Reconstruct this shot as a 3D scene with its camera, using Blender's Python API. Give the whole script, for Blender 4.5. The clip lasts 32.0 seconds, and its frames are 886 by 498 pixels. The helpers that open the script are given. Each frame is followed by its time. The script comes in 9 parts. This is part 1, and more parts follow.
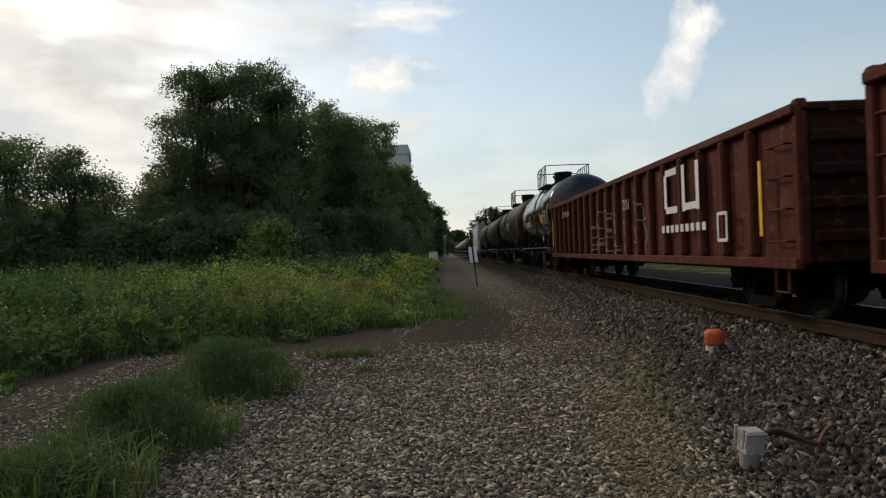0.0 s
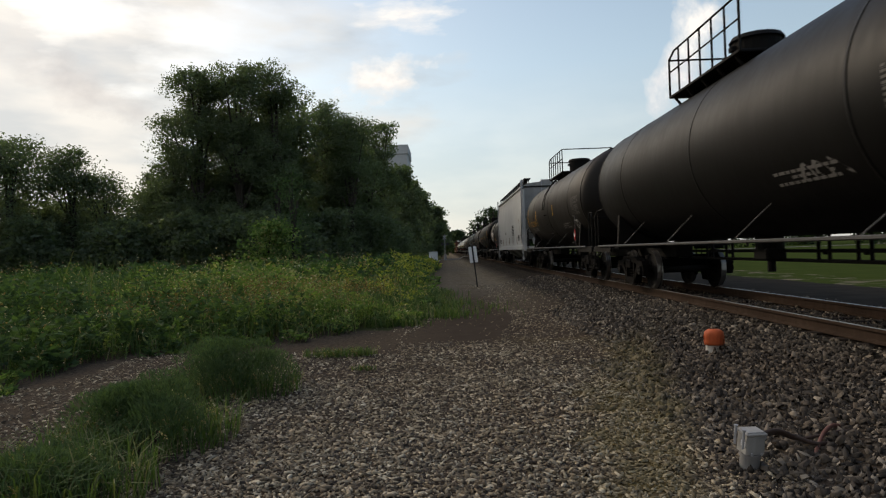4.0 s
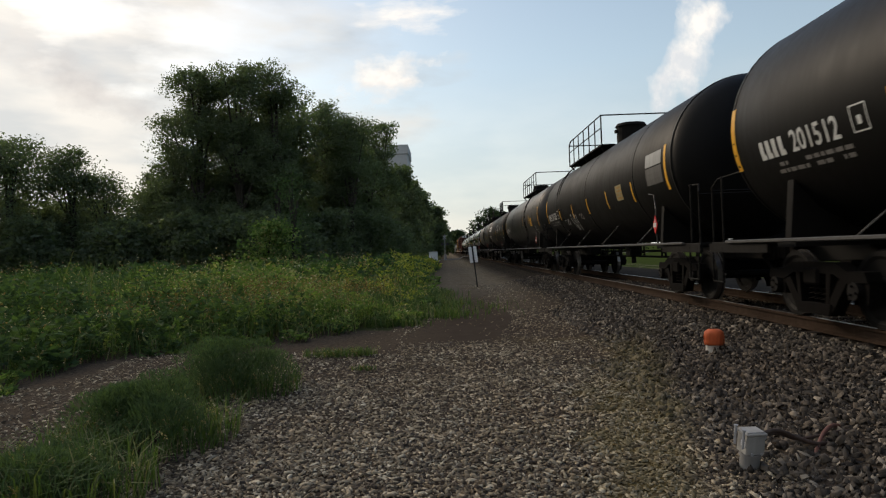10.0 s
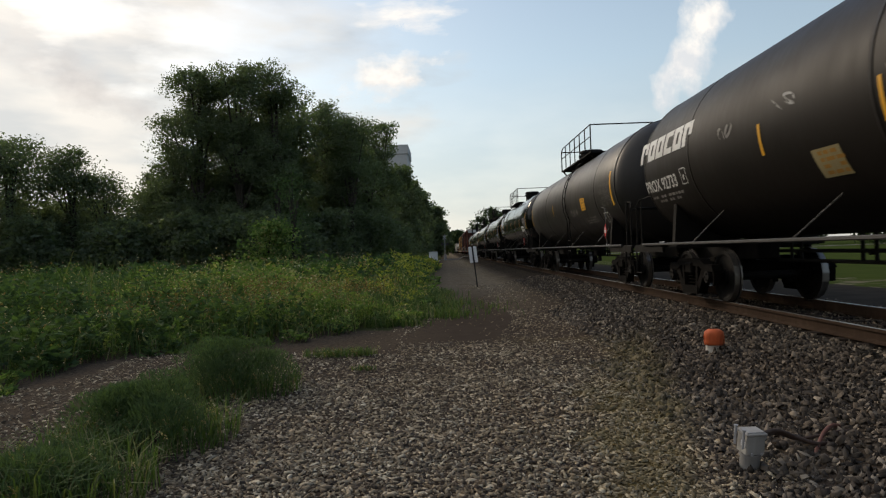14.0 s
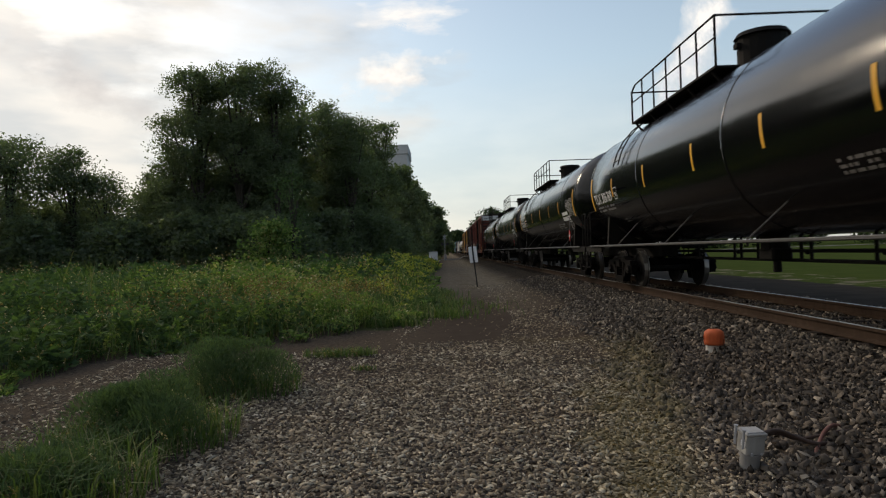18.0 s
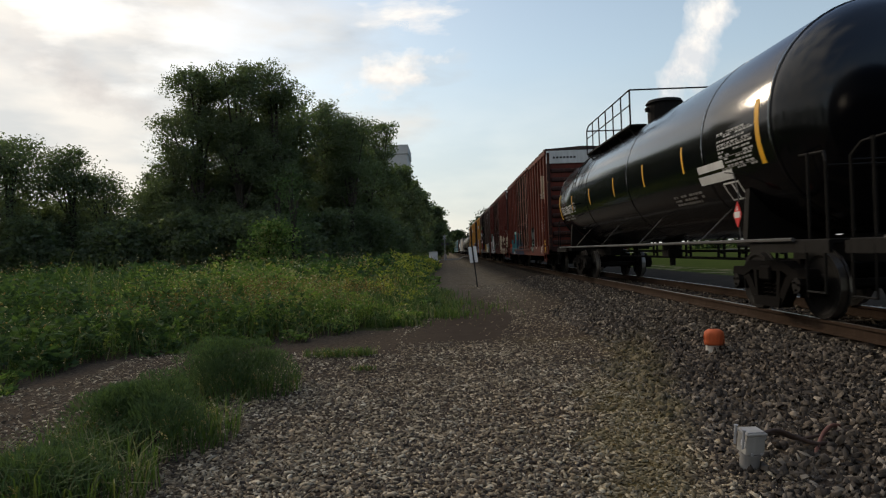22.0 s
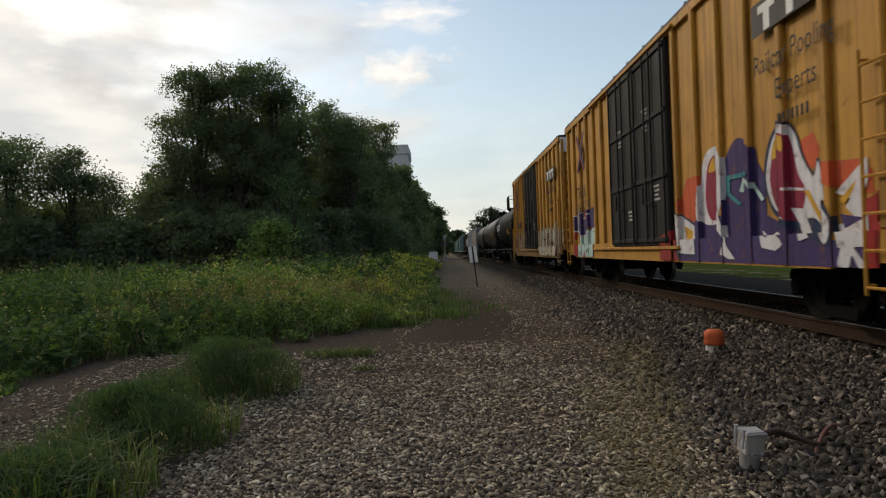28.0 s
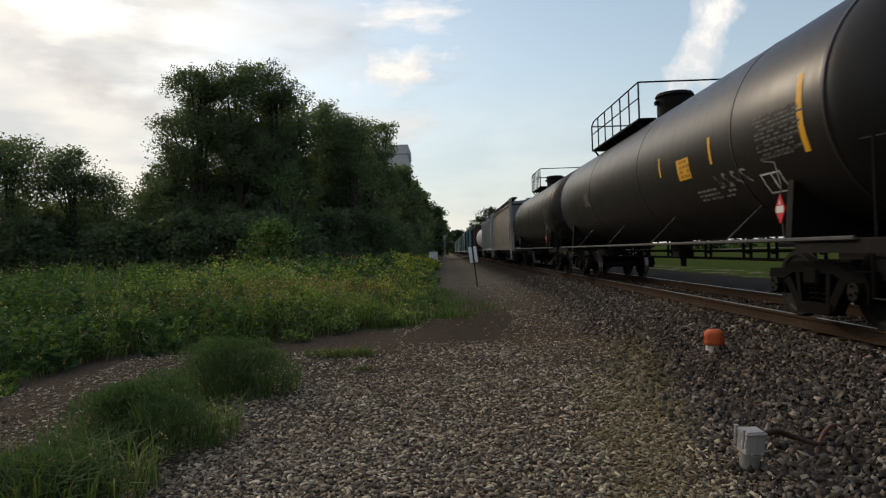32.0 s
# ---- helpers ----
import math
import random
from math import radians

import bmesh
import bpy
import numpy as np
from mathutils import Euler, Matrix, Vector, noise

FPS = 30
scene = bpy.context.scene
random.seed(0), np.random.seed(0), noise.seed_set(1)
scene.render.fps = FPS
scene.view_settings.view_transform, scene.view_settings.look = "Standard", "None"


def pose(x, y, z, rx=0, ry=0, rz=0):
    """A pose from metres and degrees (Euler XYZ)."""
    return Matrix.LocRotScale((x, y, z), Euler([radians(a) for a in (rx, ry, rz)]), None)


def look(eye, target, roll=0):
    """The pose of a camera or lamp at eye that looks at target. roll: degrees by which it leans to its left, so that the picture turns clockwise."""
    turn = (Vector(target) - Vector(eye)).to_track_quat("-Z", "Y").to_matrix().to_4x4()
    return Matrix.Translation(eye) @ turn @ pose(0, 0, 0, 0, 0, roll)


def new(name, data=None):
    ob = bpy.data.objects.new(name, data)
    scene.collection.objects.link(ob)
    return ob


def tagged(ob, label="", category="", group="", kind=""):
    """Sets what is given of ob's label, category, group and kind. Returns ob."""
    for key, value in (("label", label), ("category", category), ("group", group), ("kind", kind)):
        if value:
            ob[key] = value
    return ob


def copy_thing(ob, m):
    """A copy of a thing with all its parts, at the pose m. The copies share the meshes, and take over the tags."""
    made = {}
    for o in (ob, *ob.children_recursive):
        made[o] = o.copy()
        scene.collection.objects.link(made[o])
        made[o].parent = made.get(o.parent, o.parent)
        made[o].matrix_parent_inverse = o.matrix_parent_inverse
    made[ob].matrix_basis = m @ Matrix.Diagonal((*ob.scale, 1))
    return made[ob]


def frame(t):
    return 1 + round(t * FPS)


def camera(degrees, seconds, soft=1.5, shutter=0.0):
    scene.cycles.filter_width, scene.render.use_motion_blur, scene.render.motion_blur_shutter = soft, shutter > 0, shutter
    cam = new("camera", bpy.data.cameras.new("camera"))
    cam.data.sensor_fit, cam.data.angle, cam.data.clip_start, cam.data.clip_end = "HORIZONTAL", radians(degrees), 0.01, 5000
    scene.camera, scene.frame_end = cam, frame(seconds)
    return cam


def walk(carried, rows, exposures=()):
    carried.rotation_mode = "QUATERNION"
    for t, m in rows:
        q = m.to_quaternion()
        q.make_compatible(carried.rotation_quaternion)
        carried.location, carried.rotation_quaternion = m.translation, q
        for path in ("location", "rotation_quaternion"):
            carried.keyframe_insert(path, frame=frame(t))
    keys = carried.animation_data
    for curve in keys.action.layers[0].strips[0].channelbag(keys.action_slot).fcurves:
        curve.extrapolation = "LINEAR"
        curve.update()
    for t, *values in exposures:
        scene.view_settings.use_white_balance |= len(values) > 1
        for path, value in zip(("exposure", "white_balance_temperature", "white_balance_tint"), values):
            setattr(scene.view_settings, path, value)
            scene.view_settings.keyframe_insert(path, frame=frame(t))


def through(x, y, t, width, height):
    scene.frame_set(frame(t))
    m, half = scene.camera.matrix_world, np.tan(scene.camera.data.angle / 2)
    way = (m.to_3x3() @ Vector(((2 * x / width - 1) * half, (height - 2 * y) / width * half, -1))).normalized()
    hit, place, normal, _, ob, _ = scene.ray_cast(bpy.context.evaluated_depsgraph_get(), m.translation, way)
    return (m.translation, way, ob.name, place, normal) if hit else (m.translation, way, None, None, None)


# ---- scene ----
cam = camera(68.6, 32.0, soft=1.2, shutter=0.12)
EYE = Vector((0.0, 0.0, 1.6))
AIM = Vector((-0.00513, 0.99998, 0.00369))
STAND = look(EYE, EYE + AIM * 100.0, roll=-2.03)
walk(cam, [(0.0, STAND), (32.0, STAND)], exposures=[(0.0, 0.15, 6900, 11), (32.0, 0.15, 6900, 11)])

# ---- plan, in metres: track runs along +y ----
TRACK_X = 5.76          # centre line of the track
RAIL_Z = 0.52           # top of the rails above the path
SPEED = 12.25           # the train comes towards -y
SUN_DIR = Vector((-0.54, 0.74, 0.44)).normalized()

# ---- world and sun ----
world = bpy.data.worlds.new("sky")
scene.world = world
world.use_nodes = True
wn = world.node_tree
wn.nodes.clear()


def wnode(kind, **kw):
    n = wn.nodes.new(kind)
    for k, v in kw.items():
        if k.startswith("i_"):
            n.inputs[k[2:].replace("_", " ")].default_value = v
    return n


sky = wn.nodes.new("ShaderNodeTexSky")
sky.sky_type = "NISHITA"
sky.sun_disc = False
sky.sun_elevation = radians(26)
sky.sun_rotation = math.atan2(SUN_DIR.x, SUN_DIR.y)
sky.air_density, sky.dust_density, sky.ozone_density = 1.0, 0.8, 1.0
geo = wn.nodes.new("ShaderNodeTexCoord")
sep = wn.nodes.new("ShaderNodeSeparateXYZ")
wn.links.new(geo.outputs["Generated"], sep.inputs[0])
mapn = wn.nodes.new("ShaderNodeMapping")
mapn.inputs["Scale"].default_value = (2.2, 2.2, 7.0)
mapn.inputs["Location"].default_value = (3.3, 1.7, 0.35)
wn.links.new(geo.outputs["Generated"], mapn.inputs[0])
cn = wn.nodes.new("ShaderNodeTexNoise")
cn.inputs["Scale"].default_value = 1.6
cn.inputs["Detail"].default_value = 7
cn.inputs["Roughness"].default_value = 0.52
wn.links.new(mapn.outputs[0], cn.inputs["Vector"])


def wmath(op, a, b, clamp=False):
    n = wn.nodes.new("ShaderNodeMath")
    n.operation = op
    n.use_clamp = clamp
    for i, v in enumerate((a, b)):
        if isinstance(v, (int, float)):
            n.inputs[i].default_value = v
        else:
            wn.links.new(v, n.inputs[i])
    return n.outputs[0]


# cloud cover is thick towards the hidden sun and thin elsewhere
side = wmath("MULTIPLY", sep.outputs["X"], -0.55)
cover = wmath("ADD", cn.outputs["Fac"], wmath("ADD", side, -0.02))
dens = wmath("MULTIPLY", wmath("SUBTRACT", cover, 0.49), 4.2, True)
low = wmath("MULTIPLY", wmath("SUBTRACT", 0.27, sep.outputs["Z"]), 3.1, True)
dens = wmath("MAXIMUM", dens, low)
cn2 = wn.nodes.new("ShaderNodeTexNoise")
cn2.inputs["Scale"].default_value = 2.6
cn2.inputs["Detail"].default_value = 5
wn.links.new(mapn.outputs[0], cn2.inputs["Vector"])
cramp = wn.nodes.new("ShaderNodeValToRGB")
cramp.color_ramp.elements[0].position = 0.36
cramp.color_ramp.elements[0].color = (0.52, 0.56, 0.60, 1)
cramp.color_ramp.elements[1].position = 0.60
cramp.color_ramp.elements[1].color = (0.80, 0.785, 0.755, 1)
wn.links.new(cn2.outputs["Fac"], cramp.inputs[0])
# clouds and haze glow brighter on the sun's side of the sky
glow = wmath("ADD", wmath("ADD", wmath("MULTIPLY", sep.outputs["X"], -0.16), wmath("MULTIPLY", sep.outputs["Y"], 0.10)), 0.81)
lit = wn.nodes.new("ShaderNodeMix")
lit.data_type, lit.blend_type = "RGBA", "MULTIPLY"
lit.inputs["Factor"].default_value = 1.0
wn.links.new(cramp.outputs[0], lit.inputs["A"])
wn.links.new(glow, lit.inputs["B"])
skymul = wn.nodes.new("ShaderNodeMix")
skymul.data_type = "RGBA"
skymul.blend_type = "MULTIPLY"
skymul.inputs["Factor"].default_value = 1.0
wn.links.new(sky.outputs[0], skymul.inputs["A"])
skymul.inputs["B"].default_value = (0.125, 0.125, 0.125, 1)
# thin high haze, thicker towards the horizon
haze = wn.nodes.new("ShaderNodeMix")
haze.data_type = "RGBA"
wn.links.new(wmath("MULTIPLY", wmath("SUBTRACT", 0.62, sep.outputs["Z"]), 1.15, True), haze.inputs["Factor"])
wn.links.new(skymul.outputs["Result"], haze.inputs["A"])
hazec = wn.nodes.new("ShaderNodeMix")
hazec.data_type, hazec.blend_type = "RGBA", "MULTIPLY"
hazec.inputs["Factor"].default_value = 1.0
hazec.inputs["A"].default_value = (0.615, 0.785, 0.845, 1)
wn.links.new(glow, hazec.inputs["B"])
wn.links.new(hazec.outputs["Result"], haze.inputs["B"])
mixw = wn.nodes.new("ShaderNodeMix")
mixw.data_type = "RGBA"
wn.links.new(wmath("MULTIPLY", dens, 0.85), mixw.inputs["Factor"])
wn.links.new(haze.outputs["Result"], mixw.inputs["A"])
wn.links.new(lit.outputs["Result"], mixw.inputs["B"])
bgn = wn.nodes.new("ShaderNodeBackground")
bgn.inputs["Strength"].default_value = 1.0
# a cloudy sky is brighter overhead than at the horizon
over = wmath("ADD", 1.0, wmath("MULTIPLY", wmath("MULTIPLY", wmath("SUBTRACT", sep.outputs["Z"], 0.40), 1.8, True), 1.25))
wn.links.new(over, bgn.inputs["Strength"])
wn.links.new(mixw.outputs["Result"], bgn.inputs["Color"])
won = wn.nodes.new("ShaderNodeOutputWorld")
wn.links.new(bgn.outputs[0], won.inputs[0])

sun_data = bpy.data.lights.new("sun", "SUN")
sun_data.energy, sun_data.angle, sun_data.color = 1.3, radians(10), (1.0, 0.86, 0.68)
sun = new("sun", sun_data)
sun.matrix_basis = look(SUN_DIR * 50, (0, 0, 0))


# ---- materials ----
class Nodes:
    """A small wrapper to write node materials in short lines."""

    def __init__(self, name):
        self.mat = bpy.data.materials.new(name)
        self.mat.use_nodes = True
        self.t = self.mat.node_tree
        self.bsdf = self.t.nodes["Principled BSDF"]
        self.out = self.t.nodes["Material Output"]
        self.coord = self.t.nodes.new("ShaderNodeTexCoord").outputs["Object"]

    def link(self, a, b):
        self.t.links.new(a, b)

    def put(self, sock, v):
        if isinstance(v, (int, float)):
            sock.default_value = v
        elif isinstance(v, (tuple, list)):
            sock.default_value = (*v, 1) if len(v) == 3 and sock.type == "RGBA" else v
        else:
            self.link(v, sock)

    def math(self, op, a, b=0.0, clamp=False):
        n = self.t.nodes.new("ShaderNodeMath")
        n.operation, n.use_clamp = op, clamp
        self.put(n.inputs[0], a)
        self.put(n.inputs[1], b)
        return n.outputs[0]

    def scaled(self, s, loc=(0, 0, 0), src=None):
        n = self.t.nodes.new("ShaderNodeMapping")
        self.link(src or self.coord, n.inputs[0])
        n.inputs["Scale"].default_value = s if isinstance(s, tuple) else (s, s, s)
        n.inputs["Location"].default_value = loc
        return n.outputs[0]

    def noise(self, scale, detail=4, rough=0.55, vec=None, distortion=0.0):
        n = self.t.nodes.new("ShaderNodeTexNoise")
        self.link(vec or self.coord, n.inputs["Vector"])
        n.inputs["Scale"].default_value, n.inputs["Detail"].default_value = scale, detail
        n.inputs["Roughness"].default_value, n.inputs["Distortion"].default_value = rough, distortion
        return n.outputs["Fac"]

    def voronoi(self, scale, vec=None, feature="F1", out="Distance"):
        n = self.t.nodes.new("ShaderNodeTexVoronoi")
        n.feature = feature
        self.link(vec or self.coord, n.inputs["Vector"])
        n.inputs["Scale"].default_value = scale
        return n.outputs[out]

    def ramp(self, fac, stops, constant=False):
        n = self.t.nodes.new("ShaderNodeValToRGB")
        self.link(fac, n.inputs[0])
        cr = n.color_ramp
        if constant:
            cr.interpolation = "CONSTANT"
        while len(cr.elements) < len(stops):
            cr.elements.new(0.5)
        for e, (p, c) in zip(cr.elements, stops):
            e.position = p
            e.color = (c, c, c, 1) if isinstance(c, (int, float)) else (*c, 1)
        return n.outputs[0]

    def mix(self, fac, a, b, kind="MIX"):
        n = self.t.nodes.new("ShaderNodeMix")
        n.data_type, n.blend_type = "RGBA", kind
        self.put(n.inputs["Factor"], fac)
        self.put(n.inputs["A"], a)
        self.put(n.inputs["B"], b)
        return n.outputs["Result"]

    def xyz(self, src=None):
        n = self.t.nodes.new("ShaderNodeSeparateXYZ")
        self.link(src or self.coord, n.inputs[0])
        return n.outputs

    def island(self):
        return self.t.nodes.new("ShaderNodeNewGeometry").outputs["Random Per Island"]

    def rand(self):
        return self.t.nodes.new("ShaderNodeObjectInfo").outputs["Random"]

    def bump(self, height, strength=0.3, dist=0.01):
        n = self.t.nodes.new("ShaderNodeBump")
        n.inputs["Strength"].default_value, n.inputs["Distance"].default_value = strength, dist
        self.link(height, n.inputs["Height"])
        self.link(n.outputs[0], self.bsdf.inputs["Normal"])

    def done(self, color=None, rough=None, metal=None, spec=None):
        for k, v in (("Base Color", color), ("Roughness", rough), ("Metallic", metal), ("Specular IOR Level", spec)):
            if v is not None:
                self.put(self.bsdf.inputs[k], v)
        return self.mat


def steel_paint(name, col, rough=0.45, dirt=(0.035, 0.028, 0.022), amount=0.5, bump=0.15, rust=0.0, spec=0.25, even=1.0):
    """Weathered paint on steel: blotches, run-down streaks, fine grain; even: how much the gloss varies."""
    n = Nodes(name)
    big = n.noise(0.9, 5, 0.6)
    streak = n.noise(1.0, 4, 0.6, n.scaled((9.0, 9.0, 0.5)))
    f = n.math("MULTIPLY", n.math("SUBTRACT", n.math("ADD", n.math("MULTIPLY", big, 0.6), n.math("MULTIPLY", streak, 0.5)), 0.42), 3.0, True)
    c = n.mix(n.math("MULTIPLY", f, amount), col, dirt)
    if rust:
        r = n.ramp(n.noise(5.0, 6, 0.7), [(0.60 - rust * 0.2, 0.0), (0.70, 1.0)])
        c = n.mix(r, c, (0.13, 0.055, 0.025))
    fine = n.noise(60, 3)
    n.bump(n.noise(3.0, 3), bump, 0.02)
    return n.done(c, n.math("ADD", n.math("MULTIPLY", f, 0.25 * even), n.math("ADD", rough - 0.08 * even, n.math("MULTIPLY", fine, 0.12 * even))), 0.0, spec)


M = {}
M["tank_black"] = steel_paint("tank_black", (0.0048, 0.0046, 0.0045), 0.5, (0.0080, 0.0070, 0.0064), 0.5, bump=0.02, spec=0.10, even=0.5)
M["tank_gloss"] = steel_paint("tank_gloss", (0.003, 0.003, 0.004), 0.13, (0.0055, 0.005, 0.005), 0.4, bump=0.008, spec=0.42, even=0.2)
M["tank_brown"] = steel_paint("tank_brown", (0.0085, 0.0068, 0.0058), 0.5, (0.0140, 0.0105, 0.0085), 0.6, bump=0.03, spec=0.15, even=0.5)
M["tank_grey"] = steel_paint("tank_grey", (0.023, 0.0205, 0.019), 0.42, (0.014, 0.012, 0.011), 0.55, bump=0.02, spec=0.30, even=0.4)
M["tank_white"] = steel_paint("tank_white", (0.55, 0.54, 0.52), 0.45, (0.20, 0.18, 0.15), 0.6)
# running gear: the shade under the cars is put into these near-black colours
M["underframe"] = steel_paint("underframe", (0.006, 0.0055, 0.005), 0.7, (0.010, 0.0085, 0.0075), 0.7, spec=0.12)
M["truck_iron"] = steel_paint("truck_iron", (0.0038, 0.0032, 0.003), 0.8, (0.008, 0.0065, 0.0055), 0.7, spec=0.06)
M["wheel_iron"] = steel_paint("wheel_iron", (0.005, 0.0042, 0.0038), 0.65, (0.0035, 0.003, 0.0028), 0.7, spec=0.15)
M["rail_white"] = steel_paint("rail_white", (0.085, 0.082, 0.08), 0.45, (0.03, 0.027, 0.025), 0.6)
M["mark_yellow"] = steel_paint("mark_yellow", (0.72, 0.36, 0.02), 0.45, (0.25, 0.14, 0.03), 0.4)
M["mark_white"] = steel_paint("mark_white", (0.62, 0.62, 0.60), 0.5, (0.28, 0.27, 0.25), 0.5)
M["mark_faded"] = steel_paint("mark_faded", (0.20, 0.19, 0.18), 0.6, (0.07, 0.06, 0.055), 0.6)
M["mark_gold"] = steel_paint("mark_gold", (0.35, 0.18, 0.035), 0.5, (0.15, 0.085, 0.025), 0.5)
M["mark_rust"] = steel_paint("mark_rust", (0.14, 0.085, 0.048), 0.7, (0.075, 0.05, 0.032), 0.6)
M["mark_tan"] = steel_paint("mark_tan", (0.30, 0.25, 0.13), 0.55, (0.16, 0.13, 0.08), 0.5)
M["mark_pale"] = steel_paint("mark_pale", (0.34, 0.34, 0.33), 0.6, (0.14, 0.13, 0.12), 0.6)
M["mark_blue"] = steel_paint("mark_blue", (0.05, 0.10, 0.32), 0.5, (0.05, 0.06, 0.12), 0.4)
M["tank_dusty"] = steel_paint("tank_dusty", (0.020, 0.0175, 0.016), 0.38, (0.014, 0.012, 0.011), 0.6, bump=0.02, even=0.4)
M["mark_dim"] = steel_paint("mark_dim", (0.10, 0.095, 0.09), 0.6, (0.04, 0.035, 0.03), 0.6)
M["mark_red"] = steel_paint("mark_red", (0.60, 0.03, 0.03), 0.4, (0.25, 0.03, 0.02), 0.3)
M["gondola_red"] = steel_paint("gondola_red", (0.078, 0.021, 0.015), 0.75, (0.026, 0.011, 0.009), 0.6, rust=0.35, spec=0.08)
M["hopper_grey"] = steel_paint("hopper_grey", (0.40, 0.40, 0.39), 0.6, (0.30, 0.29, 0.275), 0.35, bump=0.04)
M["hopper_dark"] = steel_paint("hopper_dark", (0.20, 0.21, 0.22), 0.6, (0.08, 0.08, 0.08), 0.6)
M["hopper_tan"] = steel_paint("hopper_tan", (0.30, 0.26, 0.21), 0.6, (0.14, 0.11, 0.09), 0.6)
M["galvanised"] = steel_paint("galvanised", (0.34, 0.34, 0.35), 0.45, (0.20, 0.19, 0.18), 0.5)
M["car_blue"] = steel_paint("car_blue", (0.085, 0.20, 0.23), 0.55, (0.05, 0.08, 0.09), 0.5)
M["car_green"] = steel_paint("car_green", (0.05, 0.14, 0.10), 0.55, (0.05, 0.06, 0.05), 0.5)
M["car_grey"] = steel_paint("car_grey", (0.30, 0.31, 0.31), 0.55, (0.12, 0.11, 0.10), 0.5)
# red car ends: shade of the side turned from the light is in the colour
M["box_brown_shaded_end"] = steel_paint("box_brown_shaded_end", (0.034, 0.012, 0.009), 0.7, (0.012, 0.007, 0.006), 0.7, rust=0.2)
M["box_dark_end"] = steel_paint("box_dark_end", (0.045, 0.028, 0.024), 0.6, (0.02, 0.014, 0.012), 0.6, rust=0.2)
M["box_yellow_end"] = steel_paint("box_yellow_end", (0.42, 0.22, 0.035), 0.6, (0.10, 0.05, 0.020), 0.7, rust=0.3)
# gondola red darkened for the shaded ends
M["gondola_shaded_end"] = steel_paint("gondola_shaded_end", (0.040, 0.014, 0.011), 0.8, (0.014, 0.008, 0.007), 0.7, rust=0.2, spec=0.06)
M["hopper_end"] = steel_paint("hopper_end", (0.30, 0.295, 0.285), 0.6, (0.12, 0.11, 0.10), 0.6)
M["sill_pale"] = steel_paint("sill_pale", (0.235, 0.135, 0.048), 0.7, (0.075, 0.048, 0.028), 0.8, rust=0.35, spec=0.1)
M["sill_dirty"] = steel_paint("sill_dirty", (0.020, 0.015, 0.013), 0.8, (0.010, 0.008, 0.007), 0.7, spec=0.08)
M["door_black"] = steel_paint("door_black", (0.015, 0.015, 0.017), 0.6, (0.026, 0.023, 0.020), 0.7, spec=0.08)
M["roof_white"] = steel_paint("roof_white", (0.55, 0.55, 0.54), 0.5, (0.22, 0.20, 0.18), 0.6)


